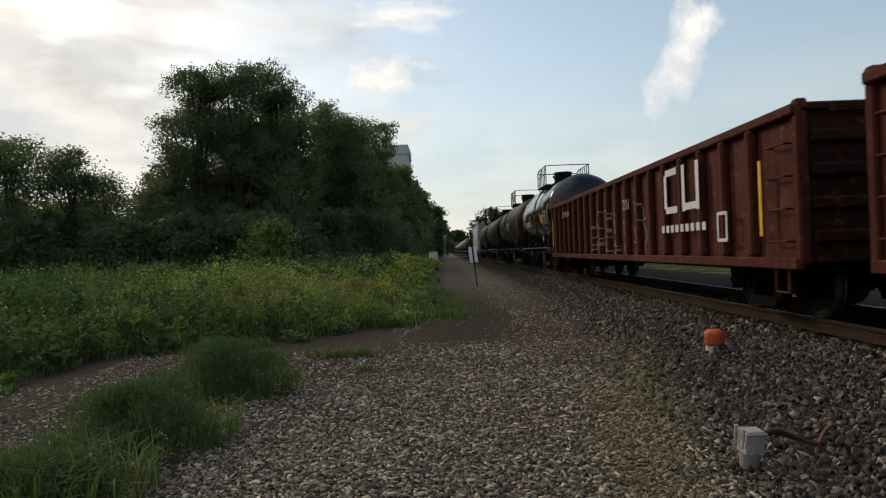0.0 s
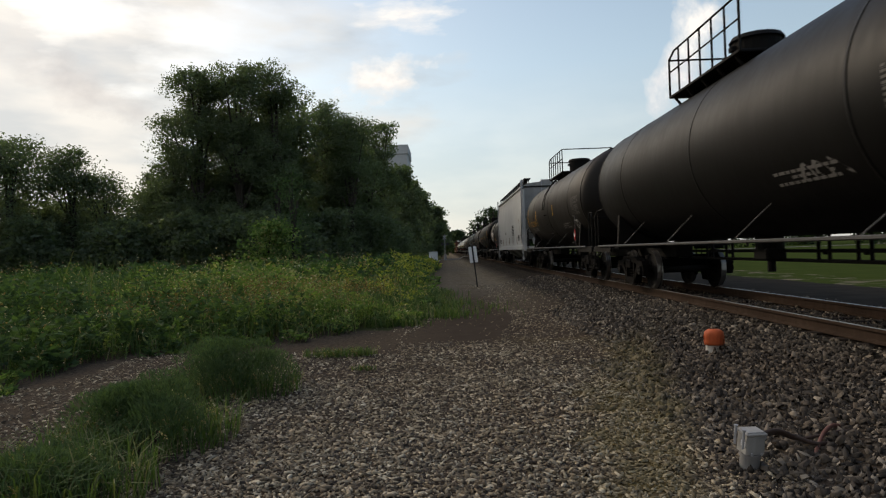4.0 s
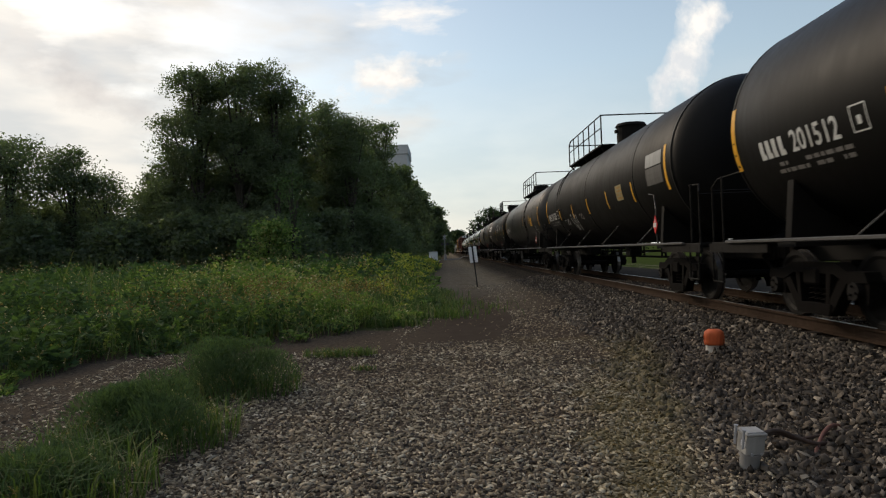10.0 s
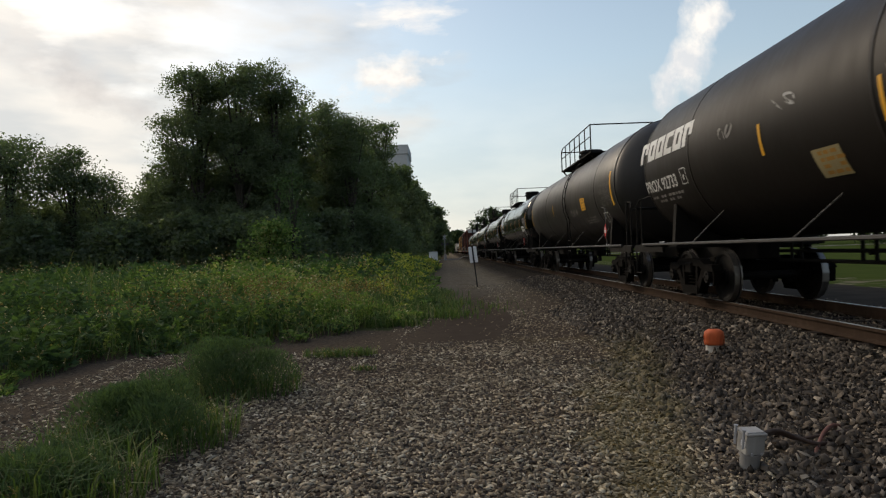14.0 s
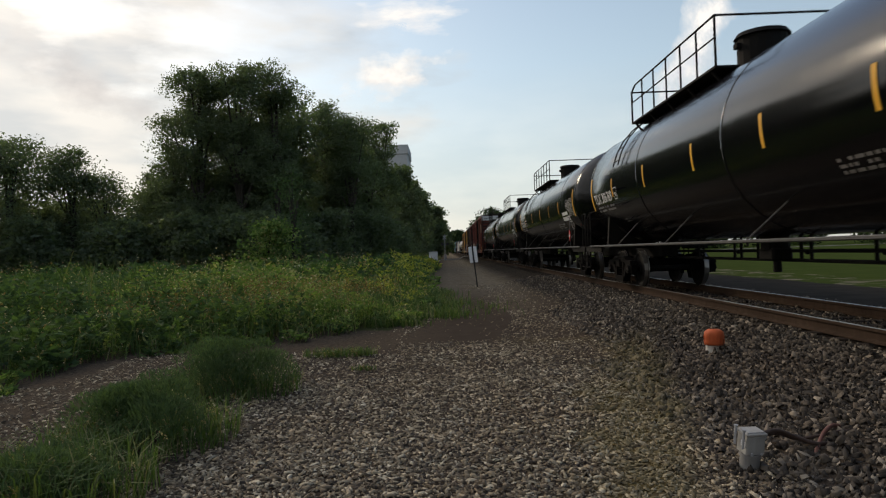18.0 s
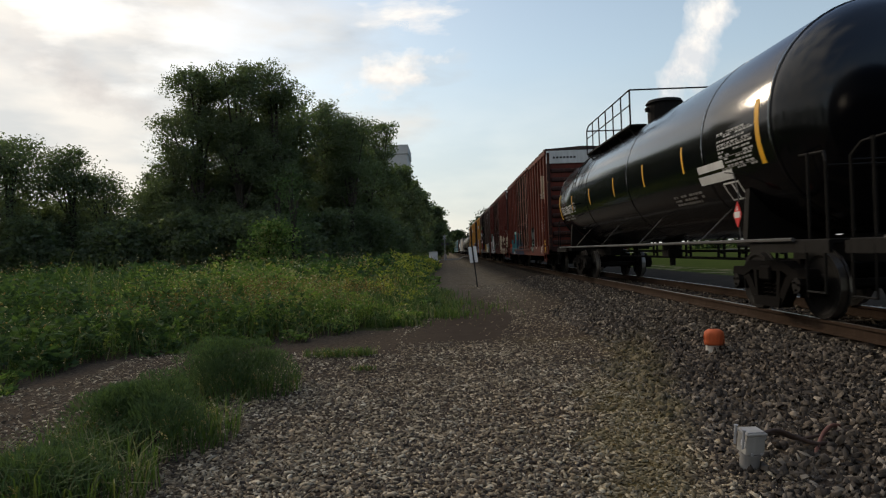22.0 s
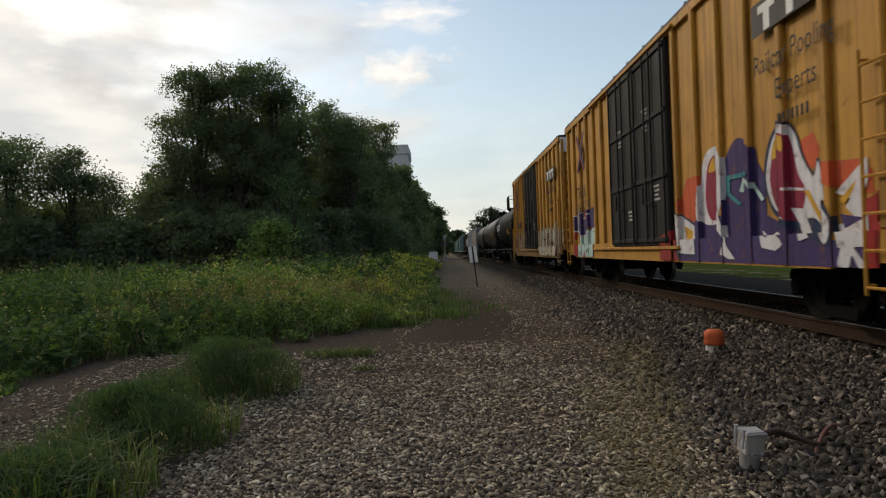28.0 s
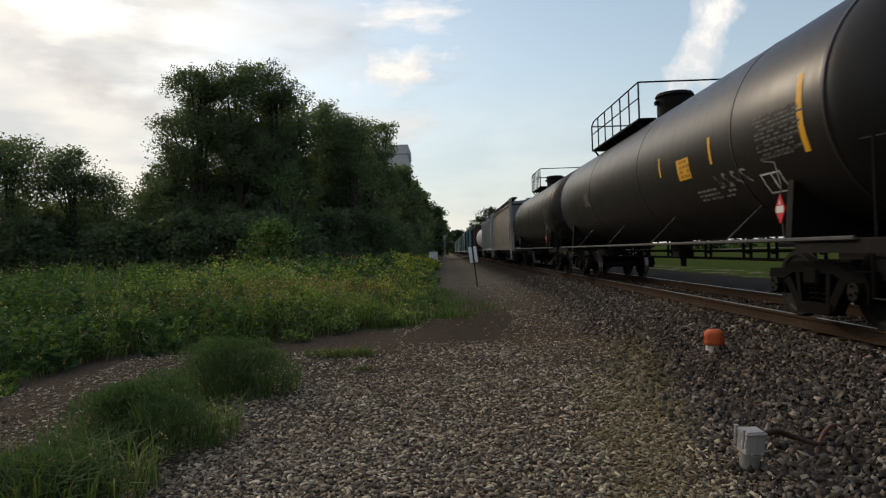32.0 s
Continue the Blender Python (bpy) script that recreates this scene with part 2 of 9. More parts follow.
def painted_side(name, col, dirt, shapes, field=None, seed=0.0, wobble=0.16, worn=0.25, runs=0.35):
    """Box car side paint with sprayed shapes on the near side: (y, z, half width, half height, turn, colour, outline or None),
    each one over those before it; field: (y from, y to, top, colour, line colour), a broad scribbled-over ground laid first."""
    n = Nodes(name)
    big = n.noise(0.9, 5, 0.6)
    streak = n.noise(1.0, 4, 0.6, n.scaled((9.0, 9.0, 0.5)))
    f = n.math("MULTIPLY", n.math("SUBTRACT", n.math("ADD", n.math("MULTIPLY", big, 0.6), n.math("MULTIPLY", streak, 0.5)), 0.42), 3.0, True)
    base = n.mix(n.math("MULTIPLY", f, 0.55), col, dirt)
    rusty = n.ramp(n.noise(6.0, 6, 0.7), [(0.60, 0.0), (0.72, 0.7)])
    base = n.mix(rusty, base, (0.085, 0.035, 0.020))
    p = n.xyz()
    flat = n.t.nodes.new("ShaderNodeCombineXYZ")
    n.link(p["Y"], flat.inputs[0])
    n.link(p["Z"], flat.inputs[1])
    flat.inputs[2].default_value = seed
    wn1 = n.t.nodes.new("ShaderNodeTexNoise")
    n.link(flat.outputs[0], wn1.inputs["Vector"])
    wn1.inputs["Scale"].default_value, wn1.inputs["Detail"].default_value = 1.7, 2
    off = n.t.nodes.new("ShaderNodeVectorMath")
    off.operation = "MULTIPLY_ADD"
    n.link(wn1.outputs["Color"], off.inputs[0])
    off.inputs[1].default_value = (wobble * 4, wobble * 4, 0)
    n.link(n.scaled(1.0, (-wobble * 2, -wobble * 2, -seed), flat.outputs[0]), off.inputs[2])
    pos = off.outputs[0]
    near = n.math("LESS_THAN", p["X"], 0.0)
    paint = base
    if field:
        y0, y1, top, fcol, line = field
        q = n.xyz(pos)
        spike = n.math("MULTIPLY", n.math("PINGPONG", n.math("ADD", q["X"], n.math("MULTIPLY", n.noise(0.9, 2, 0.5, pos), 1.5)), 0.42), 1.1)
        m = n.math("MULTIPLY", n.math("LESS_THAN", n.math("ADD", q["Y"], spike), top + 0.28), n.math("MULTIPLY", n.math("GREATER_THAN", q["X"], y0), n.math("LESS_THAN", q["X"], y1)))
        wave = n.noise(1.5, 1, 0.4, pos, 1.6)
        band = n.math("LESS_THAN", n.math("ABSOLUTE", n.math("SUBTRACT", n.math("FRACT", n.math("MULTIPLY", wave, 7.0)), 0.5)), 0.075)
        patchy = n.math("LESS_THAN", n.noise(1.1, 1, 0.4, n.scaled(1.0, (5.0, 2.0, 0.0), pos)), 0.40)
        c = n.mix(patchy, n.mix(n.noise(2.0, 4), fcol, tuple(v * 0.72 for v in fcol)), tuple(a * 0.5 + b * 0.5 for a, b in zip(line, col)))
        c = n.mix(band, c, line)
        paint = n.mix(n.math("MULTIPLY", m, near), paint, c)
    for (y, z, ry, rz, turn, colour, outline) in shapes:
        mp = n.t.nodes.new("ShaderNodeMapping")
        mp.vector_type = "TEXTURE"
        n.link(pos, mp.inputs[0])
        mp.inputs["Location"].default_value = (y, z, 0)
        mp.inputs["Rotation"].default_value = (0, 0, radians(turn))
        mp.inputs["Scale"].default_value = (ry, rz, 1)
        ln = n.t.nodes.new("ShaderNodeVectorMath")
        ln.operation = "LENGTH"
        n.link(mp.outputs[0], ln.inputs[0])
        d = ln.outputs["Value"]
        if outline is not None:
            paint = n.mix(n.math("MULTIPLY", n.math("LESS_THAN", d, 1.0 + 0.05 / min(ry, rz)), near), paint, outline)
        paint = n.mix(n.math("MULTIPLY", n.math("LESS_THAN", d, 1.0), near), paint, colour)
    wear = n.ramp(n.noise(9.0, 5, 0.75), [(0.34, worn), (0.52, 0.0)])
    c = n.mix(wear, paint, base)
    c = n.mix(n.math("MULTIPLY", f, 0.30), c, dirt)
    # rust and soot run down from the seams
    run = n.ramp(n.noise(1.0, 5, 0.65, n.scaled((13.0, 13.0, 0.32))), [(0.50, 0.0), (0.66, 1.0)])
    c = n.mix(n.math("MULTIPLY", run, runs), c, tuple(v * 0.30 + w for v, w in zip(dirt, (0.012, 0.005, 0.003))))
    chip = n.ramp(n.noise(22.0, 5, 0.7), [(0.62, 0.0), (0.70, 0.6)])
    c = n.mix(chip, c, (0.070, 0.032, 0.020))
    n.bump(n.noise(3.0, 3), 0.12, 0.02)
    return n.done(c, 0.65, 0.0, 0.17)


PURPLE, PLUM, CRIMSON, ORANGE, CHALK, MINT, TEAL, NAVY = (0.045, 0.030, 0.11), (0.09, 0.02, 0.09), (0.22, 0.018, 0.045), (0.50, 0.085, 0.030), (0.60, 0.58, 0.60), (0.42, 0.56, 0.52), (0.035, 0.20, 0.23), (0.015, 0.03, 0.07)
SOOT, AQUA = (0.012, 0.012, 0.013), (0.19, 0.30, 0.27)
GOLD, BLOOD, BONE, SKY = (0.55, 0.30, 0.03), (0.30, 0.022, 0.020), (0.50, 0.48, 0.42), (0.035, 0.13, 0.26)
M["box_red_teal"] = painted_side("box_red_teal", (0.125, 0.026, 0.016), (0.036, 0.012, 0.009),
                                 [(-4.6, 1.2, 0.12, 0.2, 0, BONE, None), (-7.05, 3.62, 0.34, 0.52, 0, (0.42, 0.33, 0.25), None), (-6.4, 1.1, 0.14, 0.32, 20, BONE, None)], seed=1.0, wobble=0.08, worn=0.5)
M["box_red_white"] = painted_side("box_red_white", (0.105, 0.019, 0.014), (0.036, 0.011, 0.009), [], seed=3.0)
M["box_dark"] = painted_side("box_dark", (0.060, 0.036, 0.030), (0.028, 0.018, 0.016), [], seed=5.0)
M["box_yellow_spray"] = painted_side("box_yellow_spray", (0.47, 0.235, 0.035), (0.19, 0.092, 0.022), [], seed=7.0, worn=0.15, runs=0.5)
M["box_yellow"] = painted_side("box_yellow", (0.46, 0.23, 0.035), (0.18, 0.088, 0.022),
                               [(6.2, 1.45, 1.5, 0.55, 3, (0.33, 0.20, 0.10), None), (3.6, 1.6, 1.6, 0.50, -3, (0.36, 0.22, 0.12), None), (6.5, 1.2, 1.1, 0.4, 0, (0.36, 0.26, 0.15), None), (4.4, 1.45, 1.5, 0.40, 4, (0.40, 0.27, 0.19), None), (2.9, 1.25, 0.7, 0.5, 0, (0.33, 0.27, 0.20), None), (6.9, 1.35, 0.35, 0.4, 0, (0.17, 0.10, 0.075), None), (5.1, 1.7, 0.4, 0.22, 0, (0.24, 0.14, 0.11), None), (3.8, 1.15, 0.35, 0.3, 0, (0.42, 0.37, 0.27), None), (5.4, 1.05, 0.5, 0.25, 0, (0.40, 0.36, 0.28), None)], field=(-8.3, -2.2, 1.85, (0.46, 0.37, 0.26), (0.16, 0.12, 0.09)), seed=9.0, worn=0.5, runs=0.65)


def leaf_mat(name, dark, light, extra=None, rough=0.55, through=0.35):
    n = Nodes(name)
    r = n.island()
    stops = [(0.0, dark), (0.75, light)]
    if extra:
        stops.append((0.97, extra))
    c = n.ramp(r, stops)
    c = n.mix(n.ramp(n.noise(0.55, 4, 0.6), [(0.38, 0.0), (0.66, 0.65)]), c, dark)
    n.done(c, rough, 0.0, 0.12)
    tr = n.t.nodes.new("ShaderNodeBsdfTranslucent")
    n.link(n.mix(1.0, c, (1.0, 1.15, 0.5), "MULTIPLY"), tr.inputs["Color"])
    mx = n.t.nodes.new("ShaderNodeMixShader")
    mx.inputs[0].default_value = through
    n.link(n.bsdf.outputs[0], mx.inputs[1])
    n.link(tr.outputs[0], mx.inputs[2])
    n.link(mx.outputs[0], n.out.inputs[0])
    return n.mat


M["leaf_tree"] = leaf_mat("leaf_tree", (0.098, 0.122, 0.080), (0.145, 0.172, 0.108), through=0.55)
M["leaf_far"] = leaf_mat("leaf_far", (0.024, 0.040, 0.018), (0.045, 0.075, 0.028))
M["leaf_weed"] = leaf_mat("leaf_weed", (0.076, 0.132, 0.038), (0.252, 0.330, 0.105), (0.34, 0.31, 0.15), rough=0.8, through=0.45)
M["leaf_dark"] = leaf_mat("leaf_dark", (0.043, 0.077, 0.035), (0.112, 0.167, 0.068), rough=0.8, through=0.45)
M["leaf_gold"] = leaf_mat("leaf_gold", (0.24, 0.27, 0.055), (0.52, 0.46, 0.11), rough=0.75, through=0.45)
M["blade"] = leaf_mat("blade", (0.050, 0.086, 0.027), (0.118, 0.168, 0.052), (0.27, 0.24, 0.13), rough=0.7)
M["seed_head"] = leaf_mat("seed_head", (0.20, 0.12, 0.060), (0.42, 0.35, 0.19), (0.66, 0.62, 0.48), rough=0.85)
M["dry_flower"] = leaf_mat("dry_flower", (0.13, 0.075, 0.035), (0.30, 0.19, 0.085), (0.55, 0.50, 0.36), rough=0.85)
M["leaf_clump"] = leaf_mat("leaf_clump", (0.048, 0.078, 0.040), (0.112, 0.156, 0.076), rough=0.85, through=0.4)
M["bark"] = steel_paint("bark", (0.060, 0.048, 0.038), 0.85, (0.025, 0.020, 0.016), 0.8, bump=0.5)


def fines_at(n):
    """Sandy, mossy fines washed in along the toe of the ballast."""
    p = n.xyz()
    w = n.math("MULTIPLY", n.math("SUBTRACT", n.noise(0.8, 4, 0.6), 0.5), 1.6)
    toe = n.math("ADD", n.math("MULTIPLY", p["Y"], 0.25), 0.20)
    d = n.math("ABSOLUTE", n.math("SUBTRACT", n.math("ADD", p["X"], w), toe))
    f = n.math("MULTIPLY", n.math("SUBTRACT", 0.62, d), 2.4, True)
    f = n.math("MULTIPLY", f, n.math("MULTIPLY", n.math("SUBTRACT", 11.5, p["Y"]), 0.4, True))
    return n.math("MULTIPLY", f, n.ramp(n.noise(5.0, 4, 0.7), [(0.34, 0.25), (0.56, 1.0)]))


def stone_mat(name, stops):
    n = Nodes(name)
    c = n.ramp(n.island(), stops)
    c = n.mix(n.math("MULTIPLY", n.noise(40, 4), 0.45), c, (0.055, 0.044, 0.034))
    c = n.mix(n.math("MULTIPLY", n.ramp(n.noise(0.45, 4, 0.6), [(0.42, 0.0), (0.66, 1.0)]), 0.5), c, n.mix(1.0, c, (0.72, 0.58, 0.46), "MULTIPLY"))
    c = n.mix(n.math("MULTIPLY", fines_at(n), 0.85), c, n.mix(0.72, c, (0.150, 0.118, 0.046)))
    n.bump(n.noise(120, 3), 0.3, 0.003)
    return n.done(c, 0.85, 0.0, 0.3)


M["gravel"] = stone_mat("gravel", [(0.0, (0.028, 0.020, 0.015)), (0.45, (0.180, 0.137, 0.087)), (0.82, (0.372, 0.300, 0.196)), (1.0, (0.70, 0.60, 0.43))])
M["ballast"] = stone_mat("ballast", [(0.0, (0.008, 0.0065, 0.0055)), (0.5, (0.055, 0.044, 0.033)), (0.84, (0.136, 0.110, 0.082)), (1.0, (0.32, 0.272, 0.212))])


def ground_mat():
    n = Nodes("ground")
    p = n.xyz()
    w = n.math("MULTIPLY", n.math("SUBTRACT", n.noise(0.35, 4), 0.5), 2.4)
    x = n.math("ADD", p["X"], w)
    # ground under loose stones is darkened to paint shade into their gaps
    gravel = n.mix(n.noise(1.1, 4), (0.046, 0.034, 0.026), (0.098, 0.075, 0.056))
    gravel = n.mix(n.ramp(n.noise(38, 5, 0.75), [(0.35, 0.0), (0.65, 1.0)]), n.mix(0.7, gravel, (0.022, 0.017, 0.013)), gravel)
    gravel = n.mix(n.math("MULTIPLY", n.math("SUBTRACT", p["Y"], 15.0), 0.07, True), gravel, n.mix(n.ramp(n.noise(4.0, 7, 0.75), [(0.32, 0.0), (0.68, 1.0)]), (0.070, 0.055, 0.040), (0.218, 0.178, 0.126)))
    stain = n.ramp(n.noise(0.5, 3), [(0.56, 0.0), (0.70, 0.55)])
    gravel = n.mix(stain, gravel, (0.105, 0.078, 0.040))
    gravel = n.mix(fines_at(n), gravel, (0.095, 0.070, 0.030))
    dirt = n.mix(n.noise(2.5, 5), (0.030, 0.023, 0.018), (0.075, 0.058, 0.044))
    soil = n.mix(n.noise(1.5, 5), (0.028, 0.036, 0.014), (0.060, 0.062, 0.028))
    lawn = n.mix(n.noise(0.6, 6, 0.65), (0.026, 0.040, 0.011), (0.058, 0.072, 0.020))
    bare = n.ramp(n.noise(0.8, 5, 0.7), [(0.52, 0.0), (0.62, 1.0)])
    verge = n.mix(bare, lawn, (0.16, 0.13, 0.095))
    # ballast bed colour lowered likewise, for shaded crevices between the stones
    ballast = n.mix(n.ramp(n.noise(26, 4, 0.7), [(0.38, 0.0), (0.62, 1.0)]), (0.012, 0.010, 0.008), (0.058, 0.048, 0.038))
    asphalt = n.mix(n.noise(1.4, 5), (0.022, 0.020, 0.017), (0.050, 0.044, 0.037))
    # wheel-worn dirt lane along the weeds
    fine = n.math("MULTIPLY", n.math("SUBTRACT", n.noise(3.0, 4, 0.65), 0.5), 1.3)
    off = n.math("ABSOLUTE", n.math("SUBTRACT", n.math("ADD", p["X"], n.math("ADD", n.math("MULTIPLY", w, 0.35), n.math("MULTIPLY", fine, 0.5))), 0.30))
    lane = n.math("MULTIPLY", n.math("MULTIPLY", n.math("SUBTRACT", 1.35, off), 1.6, True),
                  n.math("MULTIPLY", n.math("SUBTRACT", n.math("ADD", p["Y"], n.math("ADD", w, fine)), 10.6), 0.55, True))
    lane = n.math("MULTIPLY", lane, n.math("MAXIMUM", n.math("MULTIPLY", n.math("SUBTRACT", 27.0, p["Y"]), 0.1, True), 0.25))
    c = n.mix(n.math("MULTIPLY", lane, 0.9), gravel, dirt)
    c = n.mix(n.math("MULTIPLY", n.math("SUBTRACT", n.math("ADD", p["X"], n.math("ADD", n.math("MULTIPLY", w, 0.3), fine)), 2.3), 0.9, True), c, ballast)
    c = n.mix(n.math("GREATER_THAN", p["X"], 8.2), c, asphalt)
    # bed between the rails: oily, with the train's shade painted in
    c = n.mix(n.math("MULTIPLY", n.math("LESS_THAN", n.math("ABSOLUTE", n.math("SUBTRACT", p["X"], 5.76)), 1.0), 0.85), c, (0.014, 0.012, 0.010))
    c = n.mix(n.math("GREATER_THAN", n.math("ADD", p["X"], n.math("MULTIPLY", w, 0.45)), 12.4), c, verge)
    c = n.mix(n.math("GREATER_THAN", n.math("ADD", p["X"], n.math("MULTIPLY", w, 0.45)), 15.2), c, lawn)
    wild = n.math("MULTIPLY", n.math("LESS_THAN", n.math("ADD", p["X"], n.math("MULTIPLY", w, 0.3)), -1.2), n.math("GREATER_THAN", n.math("ADD", p["Y"], n.math("MULTIPLY", w, 0.5)), 13.6))
    # bare trodden soil between gravel and weeds
    bare_l = n.math("MULTIPLY", n.math("SUBTRACT", n.math("MULTIPLY", n.math("ADD", p["X"], n.math("MULTIPLY", fine, 0.6)), -1.0), 3.7), 1.4, True)
    bare_f = n.math("MULTIPLY", n.math("MULTIPLY", n.math("SUBTRACT", n.math("ADD", p["Y"], n.math("MULTIPLY", fine, 0.9)), 10.5), 1.3, True), n.math("MULTIPLY", n.math("SUBTRACT", n.math("SUBTRACT", 0.1, p["X"]), n.math("MULTIPLY", fine, 0.8)), 0.9, True))
    c = n.mix(n.math("MULTIPLY", n.math("MAXIMUM", bare_l, bare_f), 0.85), c, n.mix(n.ramp(n.noise(14.0, 6, 0.78), [(0.34, 0.0), (0.68, 1.0)]), (0.024, 0.018, 0.013), (0.125, 0.096, 0.068)))
    wild = n.math("MAXIMUM", wild, n.math("LESS_THAN", x, -7.5))
    c = n.mix(wild, c, soil)
    n.bump(n.noise(30, 5, 0.75), 0.6, 0.02)
    return n.done(c, 0.95, 0.0, 0.0)


M["ground"] = ground_mat()
M["rail_rust"] = steel_paint("rail_rust", (0.056, 0.037, 0.026), 0.9, (0.024, 0.016, 0.012), 0.7, bump=0.3, spec=0.04)
M["rail_head"] = Nodes("rail_head").done((0.26, 0.235, 0.215), 0.42, 0.9)
M["tie_wood"] = steel_paint("tie_wood", (0.028, 0.021, 0.017), 0.95, (0.014, 0.011, 0.009), 0.8, bump=0.6, spec=0.1)
M["orange"] = steel_paint("orange", (0.48, 0.095, 0.028), 0.65, (0.20, 0.05, 0.025), 0.6)
M["pvc_white"] = steel_paint("pvc_white", (0.55, 0.50, 0.44), 0.5, (0.25, 0.20, 0.16), 0.5)
M["pvc_grey"] = steel_paint("pvc_grey", (0.40, 0.385, 0.36), 0.42, (0.14, 0.13, 0.11), 0.7)
M["stub_grey"] = steel_paint("stub_grey", (0.24, 0.23, 0.22), 0.5, (0.075, 0.068, 0.06), 0.6)
M["cable"] = steel_paint("cable", (0.07, 0.045, 0.035), 0.6, (0.04, 0.03, 0.025), 0.5)
M["cable_red"] = steel_paint("cable_red", (0.15, 0.066, 0.05), 0.6, (0.09, 0.045, 0.035), 0.5)
M["sign_white"] = steel_paint("sign_white", (0.84, 0.84, 0.83), 0.5, (0.60, 0.58, 0.55), 0.4)
M["post_dark"] = steel_paint("post_dark", (0.020, 0.019, 0.018), 0.6, (0.05, 0.04, 0.035), 0.5)
# far building's concrete, lightened to paint in the haze of distance
M["concrete_hazed"] = steel_paint("concrete_hazed", (0.45, 0.445, 0.44), 0.8, (0.33, 0.32, 0.31), 0.5)
M["road_grey"] = steel_paint("road_grey", (0.13, 0.12, 0.105), 0.9, (0.08, 0.072, 0.062), 0.6)
M["concrete"] = steel_paint("concrete", (0.30, 0.30, 0.30), 0.8, (0.18, 0.17, 0.16), 0.5)


# ---- mesh helpers ----
def link_mesh(name, me, parent=None, label="", loc=None):
    ob = new(name, me)
    if parent is not None:
        ob.parent = parent
    if label:
        ob["label"] = label
    if loc is not None:
        ob.location = loc
    return ob


def mesh_of(name, bm, material, smooth=False):
    me = bpy.data.meshes.new(name)
    bm.normal_update()
    bm.to_mesh(me)
    bm.free()
    me.materials.append(material)
    if smooth:
        me.shade_smooth()
    return me


def part(name, bm, material, parent, label="", loc=None, smooth=False):
    return link_mesh(name, mesh_of(name, bm, material, smooth), parent, label, loc)


def box(bm, c, s, bevel=0.0, rot=None):
    """A box at c with sizes s; bevel rounds its edges."""
    m = Matrix.Translation(c)
    if rot is not None:
        m = m @ rot
    made = bmesh.ops.create_cube(bm, size=1.0, matrix=m @ Matrix.Diagonal((*s, 1)))
    if bevel > 0:
        edges = {e for v in made["verts"] for e in v.link_edges}
        bmesh.ops.bevel(bm, geom=list(edges), offset=bevel, segments=1, affect="EDGES")


def rod(bm, a, b, r, seg=6, r2=None):
    a, b = Vector(a), Vector(b)
    d = b - a
    m = Matrix.Translation((a + b) / 2) @ d.to_track_quat("Z", "Y").to_matrix().to_4x4()
    bmesh.ops.create_cone(bm, cap_ends=True, segments=seg, radius1=r, radius2=r if r2 is None else r2, depth=d.length, matrix=m)


def path_rod(bm, pts, r, seg=6):
    """One bent rod swept along the points."""
    ps = [Vector(p) for p in pts]
    side = None
    rings = []
    for i, p in enumerate(ps):
        d0 = (p - ps[i - 1]).normalized() if i else (ps[1] - p).normalized()
        d1 = (ps[i + 1] - p).normalized() if i + 1 < len(ps) else d0
        d = (d0 + d1).normalized() if (d0 + d1).length > 1e-4 else d0
        if side is None:
            side = d.orthogonal()
        side = side - d * side.dot(d)
        if side.length < 1e-4:
            side = d.orthogonal()
        side.normalize()
        up = d.cross(side)
        rings.append([bm.verts.new(p + (side * math.cos(2 * math.pi * k / seg) + up * math.sin(2 * math.pi * k / seg)) * r) for k in range(seg)])
    for q, w in zip(rings, rings[1:]):
        for k in range(seg):
            bm.faces.new((q[k], q[(k + 1) % seg], w[(k + 1) % seg], w[k]))
    bm.faces.new(rings[0][::-1])
    bm.faces.new(rings[-1])


def lathe_y(bm, profile, seg=40, closed=True):
    """Turns a profile of (y, radius) about the y axis."""
    rings = []
    for y, r in profile:
        if r < 1e-4:
            rings.append([bm.verts.new((0, y, 0))])
        else:
            rings.append([bm.verts.new((r * math.cos(2 * math.pi * k / seg), y, r * math.sin(2 * math.pi * k / seg))) for k in range(seg)])
    for a, b in zip(rings, rings[1:]):
        for k in range(seg):
            j = (k + 1) % seg
            if len(a) == 1 and len(b) > 1:
                bm.faces.new((a[0], b[k], b[j]))
            elif len(b) == 1 and len(a) > 1:
                bm.faces.new((a[k], b[0], a[j]))
            elif len(a) > 1:
                bm.faces.new((a[k], b[k], b[j], a[j]))
    bmesh.ops.recalc_face_normals(bm, faces=bm.faces)


def extrude_x(bm, poly, x0, x1):
    """A prism of the (y, z) outline between two x."""
    a = [bm.verts.new((x0, y, z)) for y, z in poly]
    b = [bm.verts.new((x1, y, z)) for y, z in poly]
    n = len(poly)
    fs = [bm.faces.new(a), bm.faces.new(b[::-1])]
    for i in range(n):
        fs.append(bm.faces.new((a[i], a[(i + 1) % n], b[(i + 1) % n], b[i])))
    bmesh.ops.recalc_face_normals(bm, faces=fs)


def extrude_y(bm, poly, y0, y1):
    """A prism of the (x, z) outline between two y."""
    a = [bm.verts.new((x, y0, z)) for x, z in poly]
    b = [bm.verts.new((x, y1, z)) for x, z in poly]
    n = len(poly)
    fs = [bm.faces.new(a), bm.faces.new(b[::-1])]
    for i in range(n):
        fs.append(bm.faces.new((a[i], a[(i + 1) % n], b[(i + 1) % n], b[i])))
    bmesh.ops.recalc_face_normals(bm, faces=fs)


